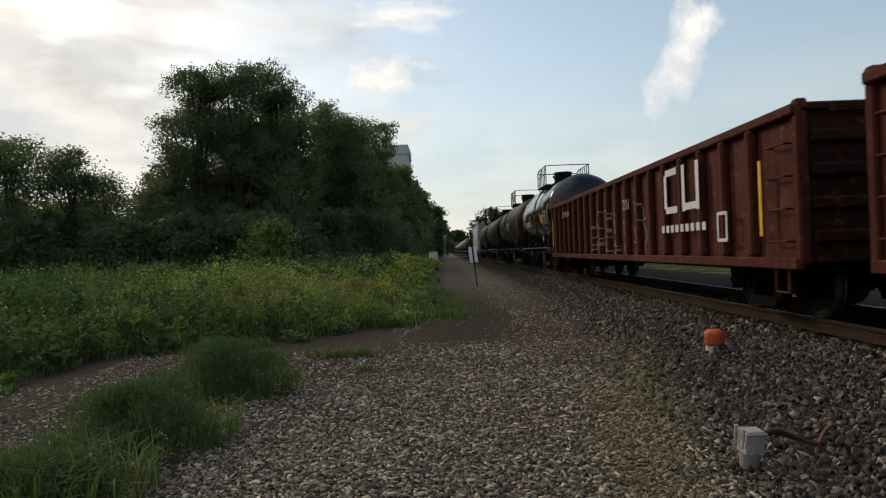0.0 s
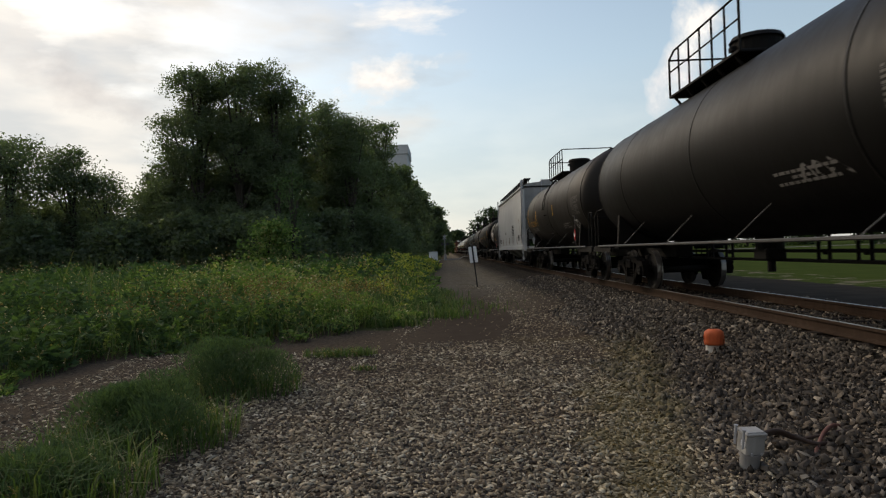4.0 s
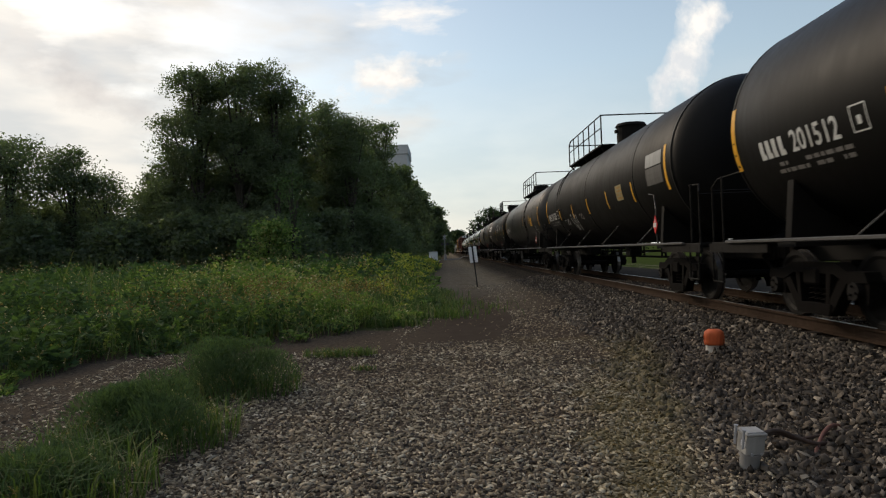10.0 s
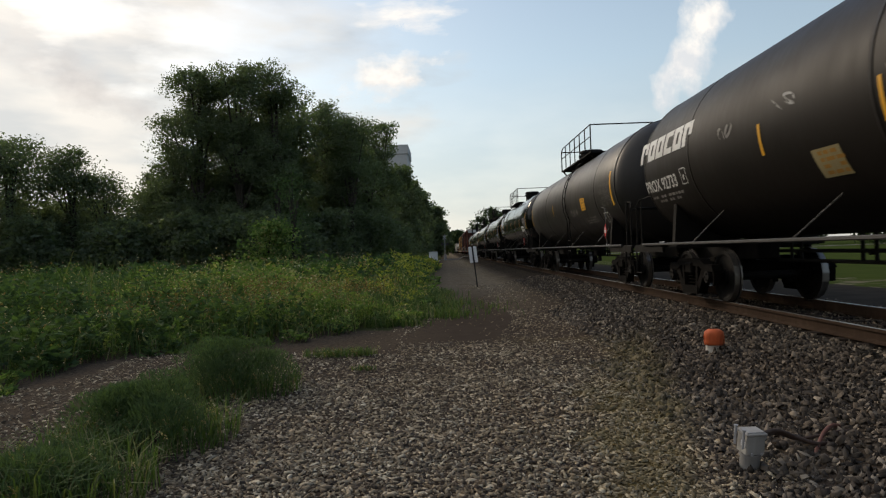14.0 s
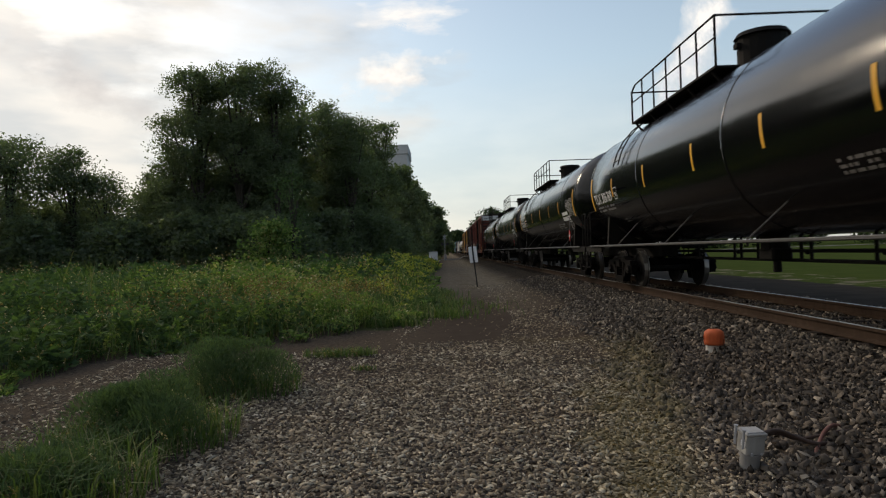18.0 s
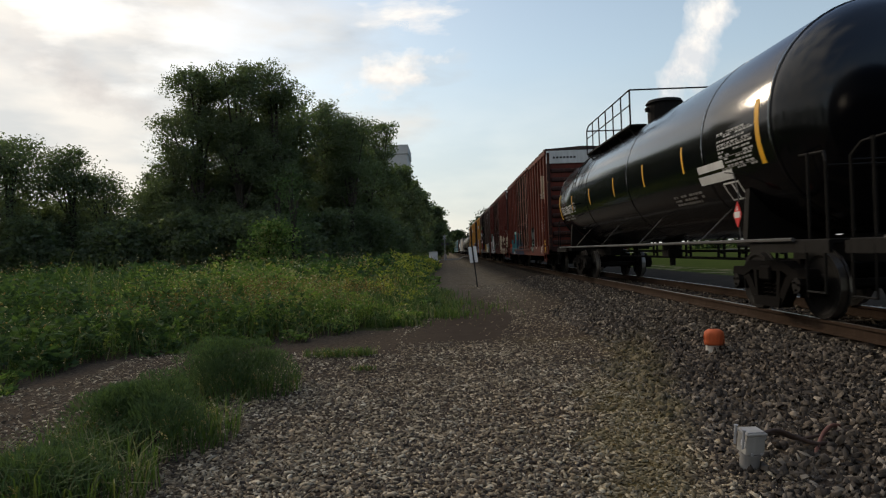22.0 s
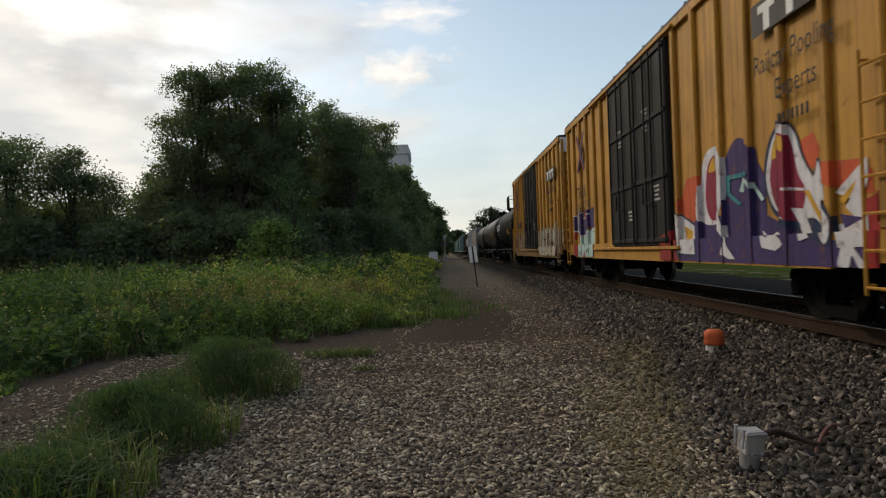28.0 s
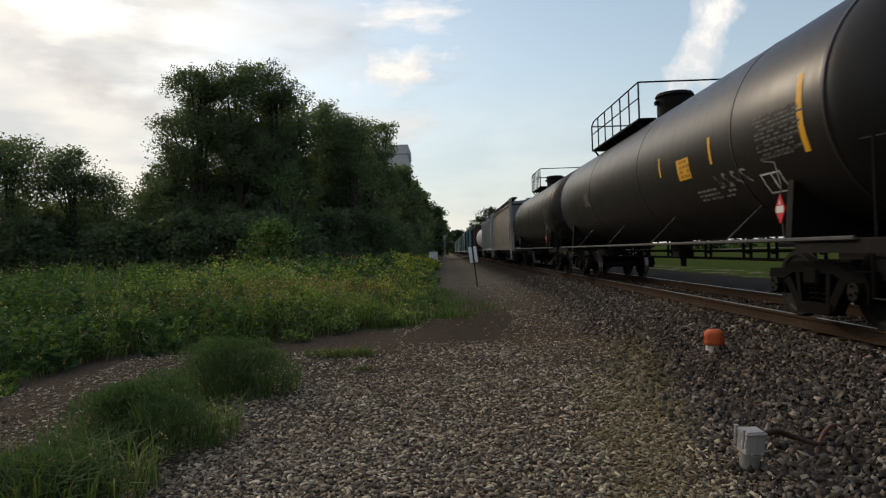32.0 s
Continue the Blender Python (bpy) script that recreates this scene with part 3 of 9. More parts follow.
def mesh_arrays(name, verts, faces, material, smooth=False):
    """A mesh from numpy arrays: verts (n, 3), faces (m, k)."""
    me = bpy.data.meshes.new(name)
    n, (m, k) = len(verts), faces.shape
    me.vertices.add(n)
    me.vertices.foreach_set("co", np.ascontiguousarray(verts, dtype=np.float32).ravel())
    me.loops.add(m * k)
    me.loops.foreach_set("vertex_index", np.ascontiguousarray(faces, dtype=np.int32).ravel())
    me.polygons.add(m)
    me.polygons.foreach_set("loop_start", np.arange(0, m * k, k, dtype=np.int32))
    me.polygons.foreach_set("loop_total", np.full(m, k, dtype=np.int32))
    me.update(calc_edges=True)
    me.validate()
    me.materials.append(material)
    if smooth:
        me.shade_smooth()
    return me


TEXTS = {}


def text_mesh(body, size, material, bold=0.0):
    """Flat letters as a mesh in the xy plane, centred."""
    key = (body, size, material.name, bold)
    if key not in TEXTS:
        cu = bpy.data.curves.new("lettering", "FONT")
        cu.body, cu.size, cu.align_x, cu.align_y, cu.resolution_u = body, size, "CENTER", "CENTER", 3
        cu.extrude, cu.offset = 0.0, bold
        ob = bpy.data.objects.new("lettering", cu)
        scene.collection.objects.link(ob)
        me = bpy.data.meshes.new_from_object(ob.evaluated_get(bpy.context.evaluated_depsgraph_get()))
        bpy.data.objects.remove(ob)
        me.materials.clear()
        me.materials.append(material)
        TEXTS[key] = me
    return TEXTS[key]


# ---- ground ----
def smooth01(t):
    t = np.clip(t, 0, 1)
    return t * t * (3 - 2 * t)


def ground_z(x, y):
    """Height of the ground: path at 0, ballast bank up to the ties, lower roadside beyond the track."""
    x, y = np.asarray(x, float), np.asarray(y, float)
    up = smooth01((x - 1.9) / (4.35 - 1.9)) * (RAIL_Z - 0.20)
    down = smooth01((x - 7.25) / 2.2) * 0.22
    roll = 0.03 * np.sin(x * 1.3 + 0.4 * y) * np.sin(0.55 * y + 0.3 * x) * (x < 2.5)
    return up - down + roll


def build_ground():
    xs = np.concatenate([-np.geomspace(2500, 12, 22), np.arange(-11.5, 12.6, 0.35), np.geomspace(13, 2500, 24)])
    ys = np.concatenate([-np.geomspace(800, 6, 10), np.arange(-5.5, 40, 0.5), np.geomspace(41, 3000, 46)])
    gx, gy = np.meshgrid(xs, ys)
    gz = ground_z(gx, gy)
    v = np.stack([gx.ravel(), gy.ravel(), gz.ravel()], 1)
    nx = len(xs)
    i, j = np.meshgrid(np.arange(nx - 1), np.arange(len(ys) - 1))
    a = (j * nx + i).ravel()
    f = np.stack([a, a + 1, a + nx + 1, a + nx], 1)
    ob = new("ground", mesh_arrays("ground", v, f, M["ground"], True))
    return tagged(ob, "gravel track-side path with dirt lane, ballast bank and mown lawn", "ground", kind="structure")


ground = build_ground()


def stones(name, label, material, regions, size, seed, flat=1.0, tilt=0.38, long=1.0):
    """Loose stones lying on the ground: one heap of many small rough blocks. regions: x0, x1, y0, y1, stones per square metre."""
    rng = np.random.default_rng(seed)
    ring = np.array([(1, 0), (0, 1), (-1, 0), (0, -1)], float)
    faces = np.array([(0, 1, 5, 4), (1, 2, 6, 5), (2, 3, 7, 6), (3, 0, 4, 7), (4, 5, 6, 7)])
    pts = []
    for x0, x1, y0, y1, dens in regions:
        n = int((x1 - x0) * (y1 - y0) * dens)
        pts.append(np.stack([rng.uniform(x0, x1, n), rng.uniform(y0, y1, n)], 1))
    p = np.concatenate(pts)
    keep = noise_keep(p, rng)
    p = p[keep]
    n = len(p)
    s = size * np.minimum(rng.lognormal(0, 0.30, n), 1.7)
    z = ground_z(p[:, 0], p[:, 1]) + s * rng.uniform(-0.2, 1.1, n)
    rim = ring[None] * rng.uniform(0.45, 1.45, (n, 4, 1)) * rng.uniform((0.45, 1.0 * long), (0.85, 1.5 * long), (n, 2))[:, None, :]
    top = rim * rng.uniform(0.50, 1.0, (n, 4, 1)) + rng.normal(0, 0.16, (n, 1, 2))
    high = (rng.uniform(0.12, 0.55, (n, 1)) + rng.normal(0, 0.16, (n, 4))) * flat
    v = np.concatenate([np.concatenate([rim, np.full((n, 4, 1), -0.35)], 2), np.concatenate([top, high[:, :, None]], 2)], 1) * s[:, None, None]
    # random turn: about z, then a tilt
    az, ax = rng.uniform(0, 2 * math.pi, n), rng.normal(0, tilt, n)
    c, d = np.cos(ax)[:, None], np.sin(ax)[:, None]
    y2, z2 = v[:, :, 1] * c - v[:, :, 2] * d, v[:, :, 1] * d + v[:, :, 2] * c
    c, d = np.cos(az)[:, None], np.sin(az)[:, None]
    x3, y3 = v[:, :, 0] * c - y2 * d, v[:, :, 0] * d + y2 * c
    v = np.stack([x3 + p[:, 0:1], y3 + p[:, 1:2], z2 + z[:, None]], 2)
    f = faces[None] + 8 * np.arange(n)[:, None, None]
    ob = new(name, mesh_arrays(name, v.reshape(-1, 3), f.reshape(-1, 4), material))
    return tagged(ob, label, name.replace("_", " "), kind="stuff")


def noise_keep(p, rng):
    """Thins out the stones on the worn dirt lane and under the weeds."""
    x, y = p[:, 0], p[:, 1]
    lane = (np.abs(x - 0.25 + 0.3 * np.sin(y * 0.7)) < 0.95) & (y > 11.5)
    keep = np.where(lane, 0.04, 1.0)
    keep = np.where((x < -0.9) & (y > 10.6 + 0.3 * np.sin(2.0 * x)), 0.10, keep)
    keep = np.where(x < -3.5 + 0.3 * np.sin(1.7 * y), 0.55, keep)
    return rng.uniform(0, 1, len(p)) < keep


stones("gravel", "grey and tan crushed gravel lying on the path", M["gravel"],
       [(-2.6, 2.3, 3.4, 6.0, 2000), (-2.6, 2.5, 6.0, 8.5, 1250), (-5.2, 2.8, 8.5, 11.0, 600), (-1.6, 3.0, 11.0, 17.0, 260), (-0.8, 3.2, 17.0, 30.0, 90), (-6.6, -3.0, 5.0, 8.5, 550), (-4.0, 2.3, -4.0, 3.4, 260)], 0.0142, 3, flat=0.55, tilt=0.30, long=1.3)
stones("ballast", "dark grey crushed-stone ballast sloping up to the track", M["ballast"],
       [(1.9, 4.75, 3.4, 9.0, 1000), (2.4, 4.9, 9.0, 16.0, 420), (3.0, 4.9, 16.0, 30.0, 170), (6.75, 8.4, 5.0, 26.0, 120), (5.08, 6.44, 6.0, 24.0, 230), (1.9, 4.75, -4.0, 3.4, 260)], 0.0225, 4, tilt=0.62, long=1.12)


# ---- track ----
def build_track():
    y0, y1 = -30.0, 1500.0
    for x in (TRACK_X - 0.755, TRACK_X + 0.755):
        rail = tagged(new("rail"), "long rusty steel rail with a shiny worn head on wooden ties", "rail", "rails of the track")
        rail.location = (x, 0, RAIL_Z)
        bm = bmesh.new()
        poly = [(-0.070, -0.175), (0.070, -0.175), (0.070, -0.160), (0.010, -0.140), (0.009, -0.045), (0.037, -0.038), (0.037, -0.006),
                (0.030, -0.002), (-0.030, -0.002), (-0.037, -0.006), (-0.037, -0.038), (-0.009, -0.045), (-0.010, -0.140), (-0.070, -0.160)]
        extrude_y(bm, poly, y0, y1)
        part("web", bm, M["rail_rust"], rail)
        bm = bmesh.new()
        extrude_y(bm, [(-0.029, -0.0015), (0.029, -0.0015), (0.027, 0.0), (-0.027, 0.0)], y0, y1)
        part("running_surface", bm, M["rail_head"], rail, "bright worn running surface")
    rng = random.Random(5)
    bm = bmesh.new()
    box(bm, (0, 0, 0), (2.59, 0.225, 0.17), 0.012)
    me = mesh_of("tie", bm, M["tie_wood"])
    for k in range(150):
        ob = new("tie", me)
        ob.matrix_basis = pose(TRACK_X + rng.uniform(-0.04, 0.04), -4 + k * 0.53, RAIL_Z - 0.262 + rng.uniform(-0.01, 0.006), 0, 0, rng.uniform(-1.2, 1.2))
        tagged(ob, "dark weathered wooden railroad tie bedded in ballast", "railroad tie", "ties of the track")


build_track()


# ---- railcar running gear ----
WHEEL_R = 0.457
HALF_BASE = 0.89


def wheelset_mesh():
    bm = bmesh.new()
    rod(bm, (-1.12, 0, 0), (1.12, 0, 0), 0.075, 10)
    for s in (-1, 1):
        prof = [(-0.010, 0.0), (-0.010, 0.13), (0.030, 0.15), (0.012, 0.36), (-0.010, 0.40), (-0.010, WHEEL_R), (0.085, WHEEL_R - 0.004), (0.090, WHEEL_R + 0.025),
                (0.118, WHEEL_R + 0.020), (0.118, 0.39), (0.075, 0.36), (0.080, 0.15), (0.120, 0.13), (0.120, 0.0)]
        sub = bmesh.new()
        lathe_y(sub, prof, 18)
        # turn the axis from y to x; the flange is on the inner side
        sub.transform(Matrix.Translation((s * 0.80, 0, 0)) @ Matrix.Rotation(radians(90 * s), 4, "Z"))
        me = bpy.data.meshes.new("tmp")
        sub.to_mesh(me)
        sub.free()
        bm.from_mesh(me)
        bpy.data.meshes.remove(me)
        # end cap with three bolts, so that the turning shows
        rod(bm, (s * 1.00, 0, 0), (s * 1.13, 0, 0), 0.105, 14)
        for k in range(3):
            a = 2 * math.pi * k / 3
            rod(bm, (s * 1.12, 0.06 * math.cos(a), 0.06 * math.sin(a)), (s * 1.155, 0.06 * math.cos(a), 0.06 * math.sin(a)), 0.018, 6)
    bmesh.ops.recalc_face_normals(bm, faces=bm.faces)
    me = mesh_of("wheelset", bm, M["wheel_iron"])
    me.materials.append(M["rail_head"])
    for f in me.polygons:
        # treads and flange edges run bright
        if math.hypot(f.center.y, f.center.z) > WHEEL_R - 0.012 and abs(f.normal.x) < 0.5:
            f.material_index = 1
    return me


def side_frame_mesh():
    """Cast side frame seen from outside: arched top member, sloped tension members, spring window and two journal jaws."""
    bm = bmesh.new()
    top = [(-1.10, 0.08), (-1.05, 0.20), (-0.72, 0.20), (-0.50, 0.30), (0.50, 0.30), (0.72, 0.20), (1.05, 0.20), (1.10, 0.08), (0.70, 0.06), (0.45, 0.16), (-0.45, 0.16), (-0.70, 0.06)]
    extrude_x(bm, top, -0.09, 0.09)
    extrude_x(bm, [(-0.70, 0.06), (-0.55, 0.10), (-0.30, -0.22), (-0.38, -0.34)], -0.08, 0.08)
    extrude_x(bm, [(0.70, 0.06), (0.55, 0.10), (0.30, -0.22), (0.38, -0.34)], -0.08, 0.08)
    extrude_x(bm, [(-0.40, -0.22), (0.40, -0.22), (0.36, -0.36), (-0.36, -0.36)], -0.10, 0.10)
    for s in (-1, 1):
        extrude_x(bm, [(s * 0.27, -0.22), (s * 0.34, -0.22), (s * 0.40, 0.18), (s * 0.30, 0.18)], -0.085, 0.085)
        extrude_x(bm, [(s * 1.10, 0.10), (s * 1.02, 0.10), (s * 1.03, -0.16), (s * 1.08, -0.16)], -0.07, 0.07)
        extrude_x(bm, [(s * 0.76, 0.10), (s * 0.70, 0.10), (s * 0.70, -0.14), (s * 0.75, -0.14)], -0.07, 0.07)
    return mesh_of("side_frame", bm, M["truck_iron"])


def spring_mesh():
    bm = bmesh.new()
    turns, n = 4, 24
    pts = [(0.05 * math.cos(2 * math.pi * turns * k / n), 0.05 * math.sin(2 * math.pi * turns * k / n), -0.21 + 0.26 * k / n) for k in range(n + 1)]
    rings = []
    for k, p in enumerate(pts):
        a = 2 * math.pi * turns * k / n
        rings.append([bm.verts.new((p[0] + r * math.cos(a), p[1] + r * math.sin(a), p[2] + z)) for r, z in ((0.016, 0.0), (-0.010, 0.015), (-0.010, -0.015))])
    for a, b in zip(rings, rings[1:]):
        for k in range(3):
            bm.faces.new((a[k], a[(k + 1) % 3], b[(k + 1) % 3], b[k]))
    return mesh_of("spring", bm, M["truck_iron"])


def bolster_mesh():
    bm = bmesh.new()
    box(bm, (0, 0, 0.10), (2.25, 0.34, 0.22), 0.03)
    rod(bm, (0, 0, 0.20), (0, 0, 0.34), 0.18, 14)
    for s in (-1, 1):
        box(bm, (s * 0.55, 0, 0.24), (0.20, 0.26, 0.10), 0.01)
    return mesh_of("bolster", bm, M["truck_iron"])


def brake_beam_mesh():
    bm = bmesh.new()
    box(bm, (0, 0, 0), (1.75, 0.07, 0.10), 0.01)
    for s in (-1, 1):
        box(bm, (s * 0.755, 0.06, 0.02), (0.09, 0.06, 0.34), 0.01)
    rod(bm, (-0.7, 0.0, 0), (0, -0.22, 0), 0.025, 6)
    rod(bm, (0.7, 0.0, 0), (0, -0.22, 0), 0.025, 6)
    return mesh_of("brake_beam", bm, M["truck_iron"])


GEAR = dict(wheelset=wheelset_mesh(), side_frame=side_frame_mesh(), spring=spring_mesh(), bolster=bolster_mesh(), brake_beam=brake_beam_mesh())
WHEELS = []             # (wheelset, y in its truck, the car's first y)


def add_truck(car, y, y_first):
    """A three-piece freight truck under a car."""
    t = link_mesh("truck", GEAR["bolster"], car, "rusty cast-iron freight truck", (0, y, WHEEL_R + 0.04))
    for s in (-1, 1):
        link_mesh("side_frame", GEAR["side_frame"], t, loc=(s * 1.0, 0, -0.02))
        for dy in (-0.14, 0.0, 0.14):
            link_mesh("spring", GEAR["spring"], t, loc=(s * 1.0, dy, -0.02))
        w = link_mesh("wheelset", GEAR["wheelset"], t, loc=(0, s * HALF_BASE, -0.04))
        WHEELS.append((w, s * HALF_BASE, y + s * HALF_BASE + y_first))
        b = link_mesh("brake_beam", GEAR["brake_beam"], t, loc=(0, s * 0.33, -0.10))
        b.rotation_euler = (0, 0, 0 if s > 0 else math.pi)
    return t


def coupler_mesh():
    bm = bmesh.new()
    box(bm, (0, 0.0, 0), (0.16, 0.55, 0.18), 0.02)
    box(bm, (0.03, 0.36, 0), (0.34, 0.26, 0.28), 0.05)
    box(bm, (-0.13, 0.50, 0), (0.10, 0.16, 0.26), 0.04)
    path_rod(bm, [(0.30, -0.1, -0.05), (0.30, 0.25, -0.30), (0.16, 0.55, -0.42)], 0.028, 6)
    return mesh_of("coupler", bm, M["truck_iron"])


GEAR["coupler"] = coupler_mesh()
CARS = []               # (car, y of its middle at the start)


def start_car(name, label, y_near, y_far, category, group):
    """An empty car at the middle of y_near..y_far (its two ends at the clip's start), on the rails."""
    car = tagged(new(name), label, category, group)
    mid = (y_near + y_far) / 2
    car.location = (TRACK_X, mid, RAIL_Z)
    CARS.append((car, mid))
    return car, (y_far - y_near), mid


def add_couplers(car, half):
    for s in (-1, 1):
        c = link_mesh("coupler", GEAR["coupler"], car, loc=(0, s * (half - 0.05), 0.86))
        c.rotation_euler = (0, 0, 0 if s > 0 else math.pi)


def rods(name, paths, r, mat, parent, seg=6):
    """Each bent rod of a list as a part of its own."""
    for pts in paths:
        bm = bmesh.new()
        path_rod(bm, pts, r, seg)
        part(name, bm, mat, parent)


def side_ladder(car, mat, x, y0, y1, z0, z1, step=0.36, r=0.016, out=0.07, sx=-1):
    """A side ladder: two stiles with feet, and each rung a piece of its own."""
    bm = bmesh.new()
    xo = x + sx * out
    for y in (y0, y1):
        rod(bm, (xo, y, z0), (xo, y, z1), r * 1.2, 5)
        for z in (z0 + 0.1, z1 - 0.1):
            rod(bm, (xo, y, z), (x - sx * 0.02, y, z), r, 5)
    lad = part("side_ladder", bm, mat, car)
    bm = bmesh.new()
    rod(bm, (xo, y0, 0), (xo, y1, 0), r, 5)
    me = mesh_of("rung", bm, mat)
    z = z0 + 0.08
    while z < z1:
        link_mesh("rung", me, lad, loc=(0, 0, z))
        z += step
    return lad


# ---- tank cars ----
def tank_patch(bm, R, zc, y0, y1, a0, a1, lift=0.004, side=-1, slant=0.0, n=6):
    """A thin sheet on the tank's side from angle a0 to a1 (degrees above the middle) and y0 to y1."""
    rows = []
    for k in range(n + 1):
        f = k / n
        a = radians(a0 + (a1 - a0) * f)
        r = R + lift
        rows.append([bm.verts.new((side * r * math.cos(a), y + slant * f, zc + r * math.sin(a))) for y in (y0, y1)])
    for p, q in zip(rows, rows[1:]):
        bm.faces.new((p[0], p[1], q[1], q[0]) if side < 0 else (p[1], p[0], q[0], q[1]))


def tank_text(car, body, size, y, a, R, zc, material, name="car_number", span=None, bold=0.006):
    """Letters bent round the tank's near side, their middle at y and the angle a."""
    me = text_mesh(body, size, material, bold).copy()
    n = len(me.vertices)
    co = np.empty(n * 3, dtype=np.float32)
    me.vertices.foreach_get("co", co)
    co = co.reshape(-1, 3)
    squeeze = 0.92 if span is None else span / (co[:, 0].max() - co[:, 0].min())
    ang = radians(a) + co[:, 1] / R
    r = R + 0.006
    out = np.stack([-r * np.cos(ang), y - co[:, 0] * squeeze, zc + r * np.sin(ang)], 1)
    me.vertices.foreach_set("co", out.astype(np.float32).ravel())
    me.update()
    return link_mesh(name, me, car)


def tank_bars(bm, R, zc, y, a, width, rows, gap=3.4, fill=0.75, seed=1):
    """Rows of unreadable small lettering as short bars."""
    rng = random.Random(seed)
    for r in range(rows):
        yy = y + width / 2
        while yy > y - width / 2:
            w = rng.uniform(0.05, 0.16)
            if rng.random() < fill:
                tank_patch(bm, R, zc, yy - w, yy, a - r * gap, a - r * gap + gap * 0.55, 0.004, n=1)
            yy -= w + 0.035


def tank_car(y_near, y_far, label, paint, R=1.53, zc=2.66, stripes=(), number="", prefix=0, num_size=0.37, num_mat="mark_white", num_y=None, num_a=-15.0, num_span=1.75, spec=True, spec_a=0.0, placard=True,
             ladder_y=None, yellow_box=None, white_plates=False, logo=None, faded=None, platform=True, rail_mat="rail_white", frame="underframe", ring=True, scribble=(), words=(), plat_len=5.0, plat_off=2.72, dome_y=0.6, pipes=True):
    car, L, mid = start_car("tank_car", label, y_near, y_far, "tank car", "freight cars of the train")
    h = L / 2
    head = 0.62
    bm = bmesh.new()
    prof = [(-h, 0.0), (-h + 0.03, R * 0.36), (-h + 0.12, R * 0.66), (-h + 0.27, R * 0.86), (-h + 0.45, R * 0.965), (-h + head, R)]
    n = max(6, int(L / 2.4))
    for k in range(1, n):
        prof.append((-h + head + (L - 2 * head) * k / n, R))
    prof += [(-y, r) for y, r in prof[:6][::-1]]
    lathe_y(bm, prof, 56)
    part("tank", bm, paint, car, loc=(0, 0, zc), smooth=True)
    # circumferential weld seams and end rings
    bm = bmesh.new()
    lathe_y(bm, [(-0.03, R - 0.01), (-0.03, R + 0.005), (0.03, R + 0.005), (0.03, R - 0.01)], 56)
    me = mesh_of("seam_ring", bm, paint, True)
    for k in range(n + 1):
        if ring and (k in (0, n) or k % 2 == 1):
            link_mesh("seam_ring", me, car, loc=(0, -h + head + (L - 2 * head) * k / n, zc))
    # draft sills, bolster saddles, couplers, trucks
    ty = h - 1.75 if L > 12 else h - 1.55
    for s in (-1, 1):
        bm = bmesh.new()
        box(bm, (0, s * (h - 1.45 + 0.35), 0.92), (0.42, 3.1, 0.36), 0.02)
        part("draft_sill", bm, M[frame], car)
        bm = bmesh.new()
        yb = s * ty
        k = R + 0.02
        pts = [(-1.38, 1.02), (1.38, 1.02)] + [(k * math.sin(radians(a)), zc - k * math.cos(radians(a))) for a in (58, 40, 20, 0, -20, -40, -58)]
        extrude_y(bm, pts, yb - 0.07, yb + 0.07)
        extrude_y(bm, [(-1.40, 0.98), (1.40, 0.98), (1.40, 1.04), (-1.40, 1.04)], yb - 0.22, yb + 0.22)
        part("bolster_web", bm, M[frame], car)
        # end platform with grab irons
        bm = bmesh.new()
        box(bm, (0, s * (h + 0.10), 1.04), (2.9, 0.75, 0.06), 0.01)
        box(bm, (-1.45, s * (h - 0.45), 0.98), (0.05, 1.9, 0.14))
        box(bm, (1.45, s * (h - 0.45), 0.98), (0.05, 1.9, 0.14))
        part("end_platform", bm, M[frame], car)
        for sx in (-1, 1):
            rods("grab_iron", [[(sx * 1.43, s * (h + 0.42), 1.05), (sx * 1.43, s * (h + 0.42), 1.95), (sx * 1.38, s * (h + 0.30), 2.08), (sx * 1.30, s * (h - 0.35), 2.12)],
                               [(sx * 1.43, s * (h + 0.05), 1.05), (sx * 1.43, s * (h + 0.05), 2.10)]], 0.017, M[frame], car)
            rods("sill_step", [[(sx * 1.46, s * (h + 0.40), 1.0), (sx * 1.46, s * (h + 0.40), 0.45), (sx * 1.46, s * (h + 0.02), 0.45), (sx * 1.46, s * (h + 0.02), 1.0)]], 0.018, M[frame], car)
        rods("end_handrail", [[(-1.43, s * (h + 0.42), 1.9), (1.43, s * (h + 0.42), 1.9)]], 0.018, M[frame], car)
        add_truck(car, s * ty, mid)
    add_couplers(car, h + 0.42)
    # running rail along both sides with slanted brackets
    for sx in (-1, 1):
        bm = bmesh.new()
        rod(bm, (sx * 1.50, -h + 0.2, 1.07), (sx * 1.50, h - 0.2, 1.07), 0.026, 6)
        part("side_rail", bm, M[rail_mat], car, "pale steel side rail")
        for k in range(4):
            yb = -h * 0.62 + h * 1.24 * k / 3
            bm = bmesh.new()
            a = radians(-44)
            rod(bm, (sx * 1.50, yb, 1.07), (sx * R * math.cos(a), yb - 0.42, zc + R * math.sin(a)), 0.010, 5)
            part("rail_bracket", bm, M[rail_mat], car)
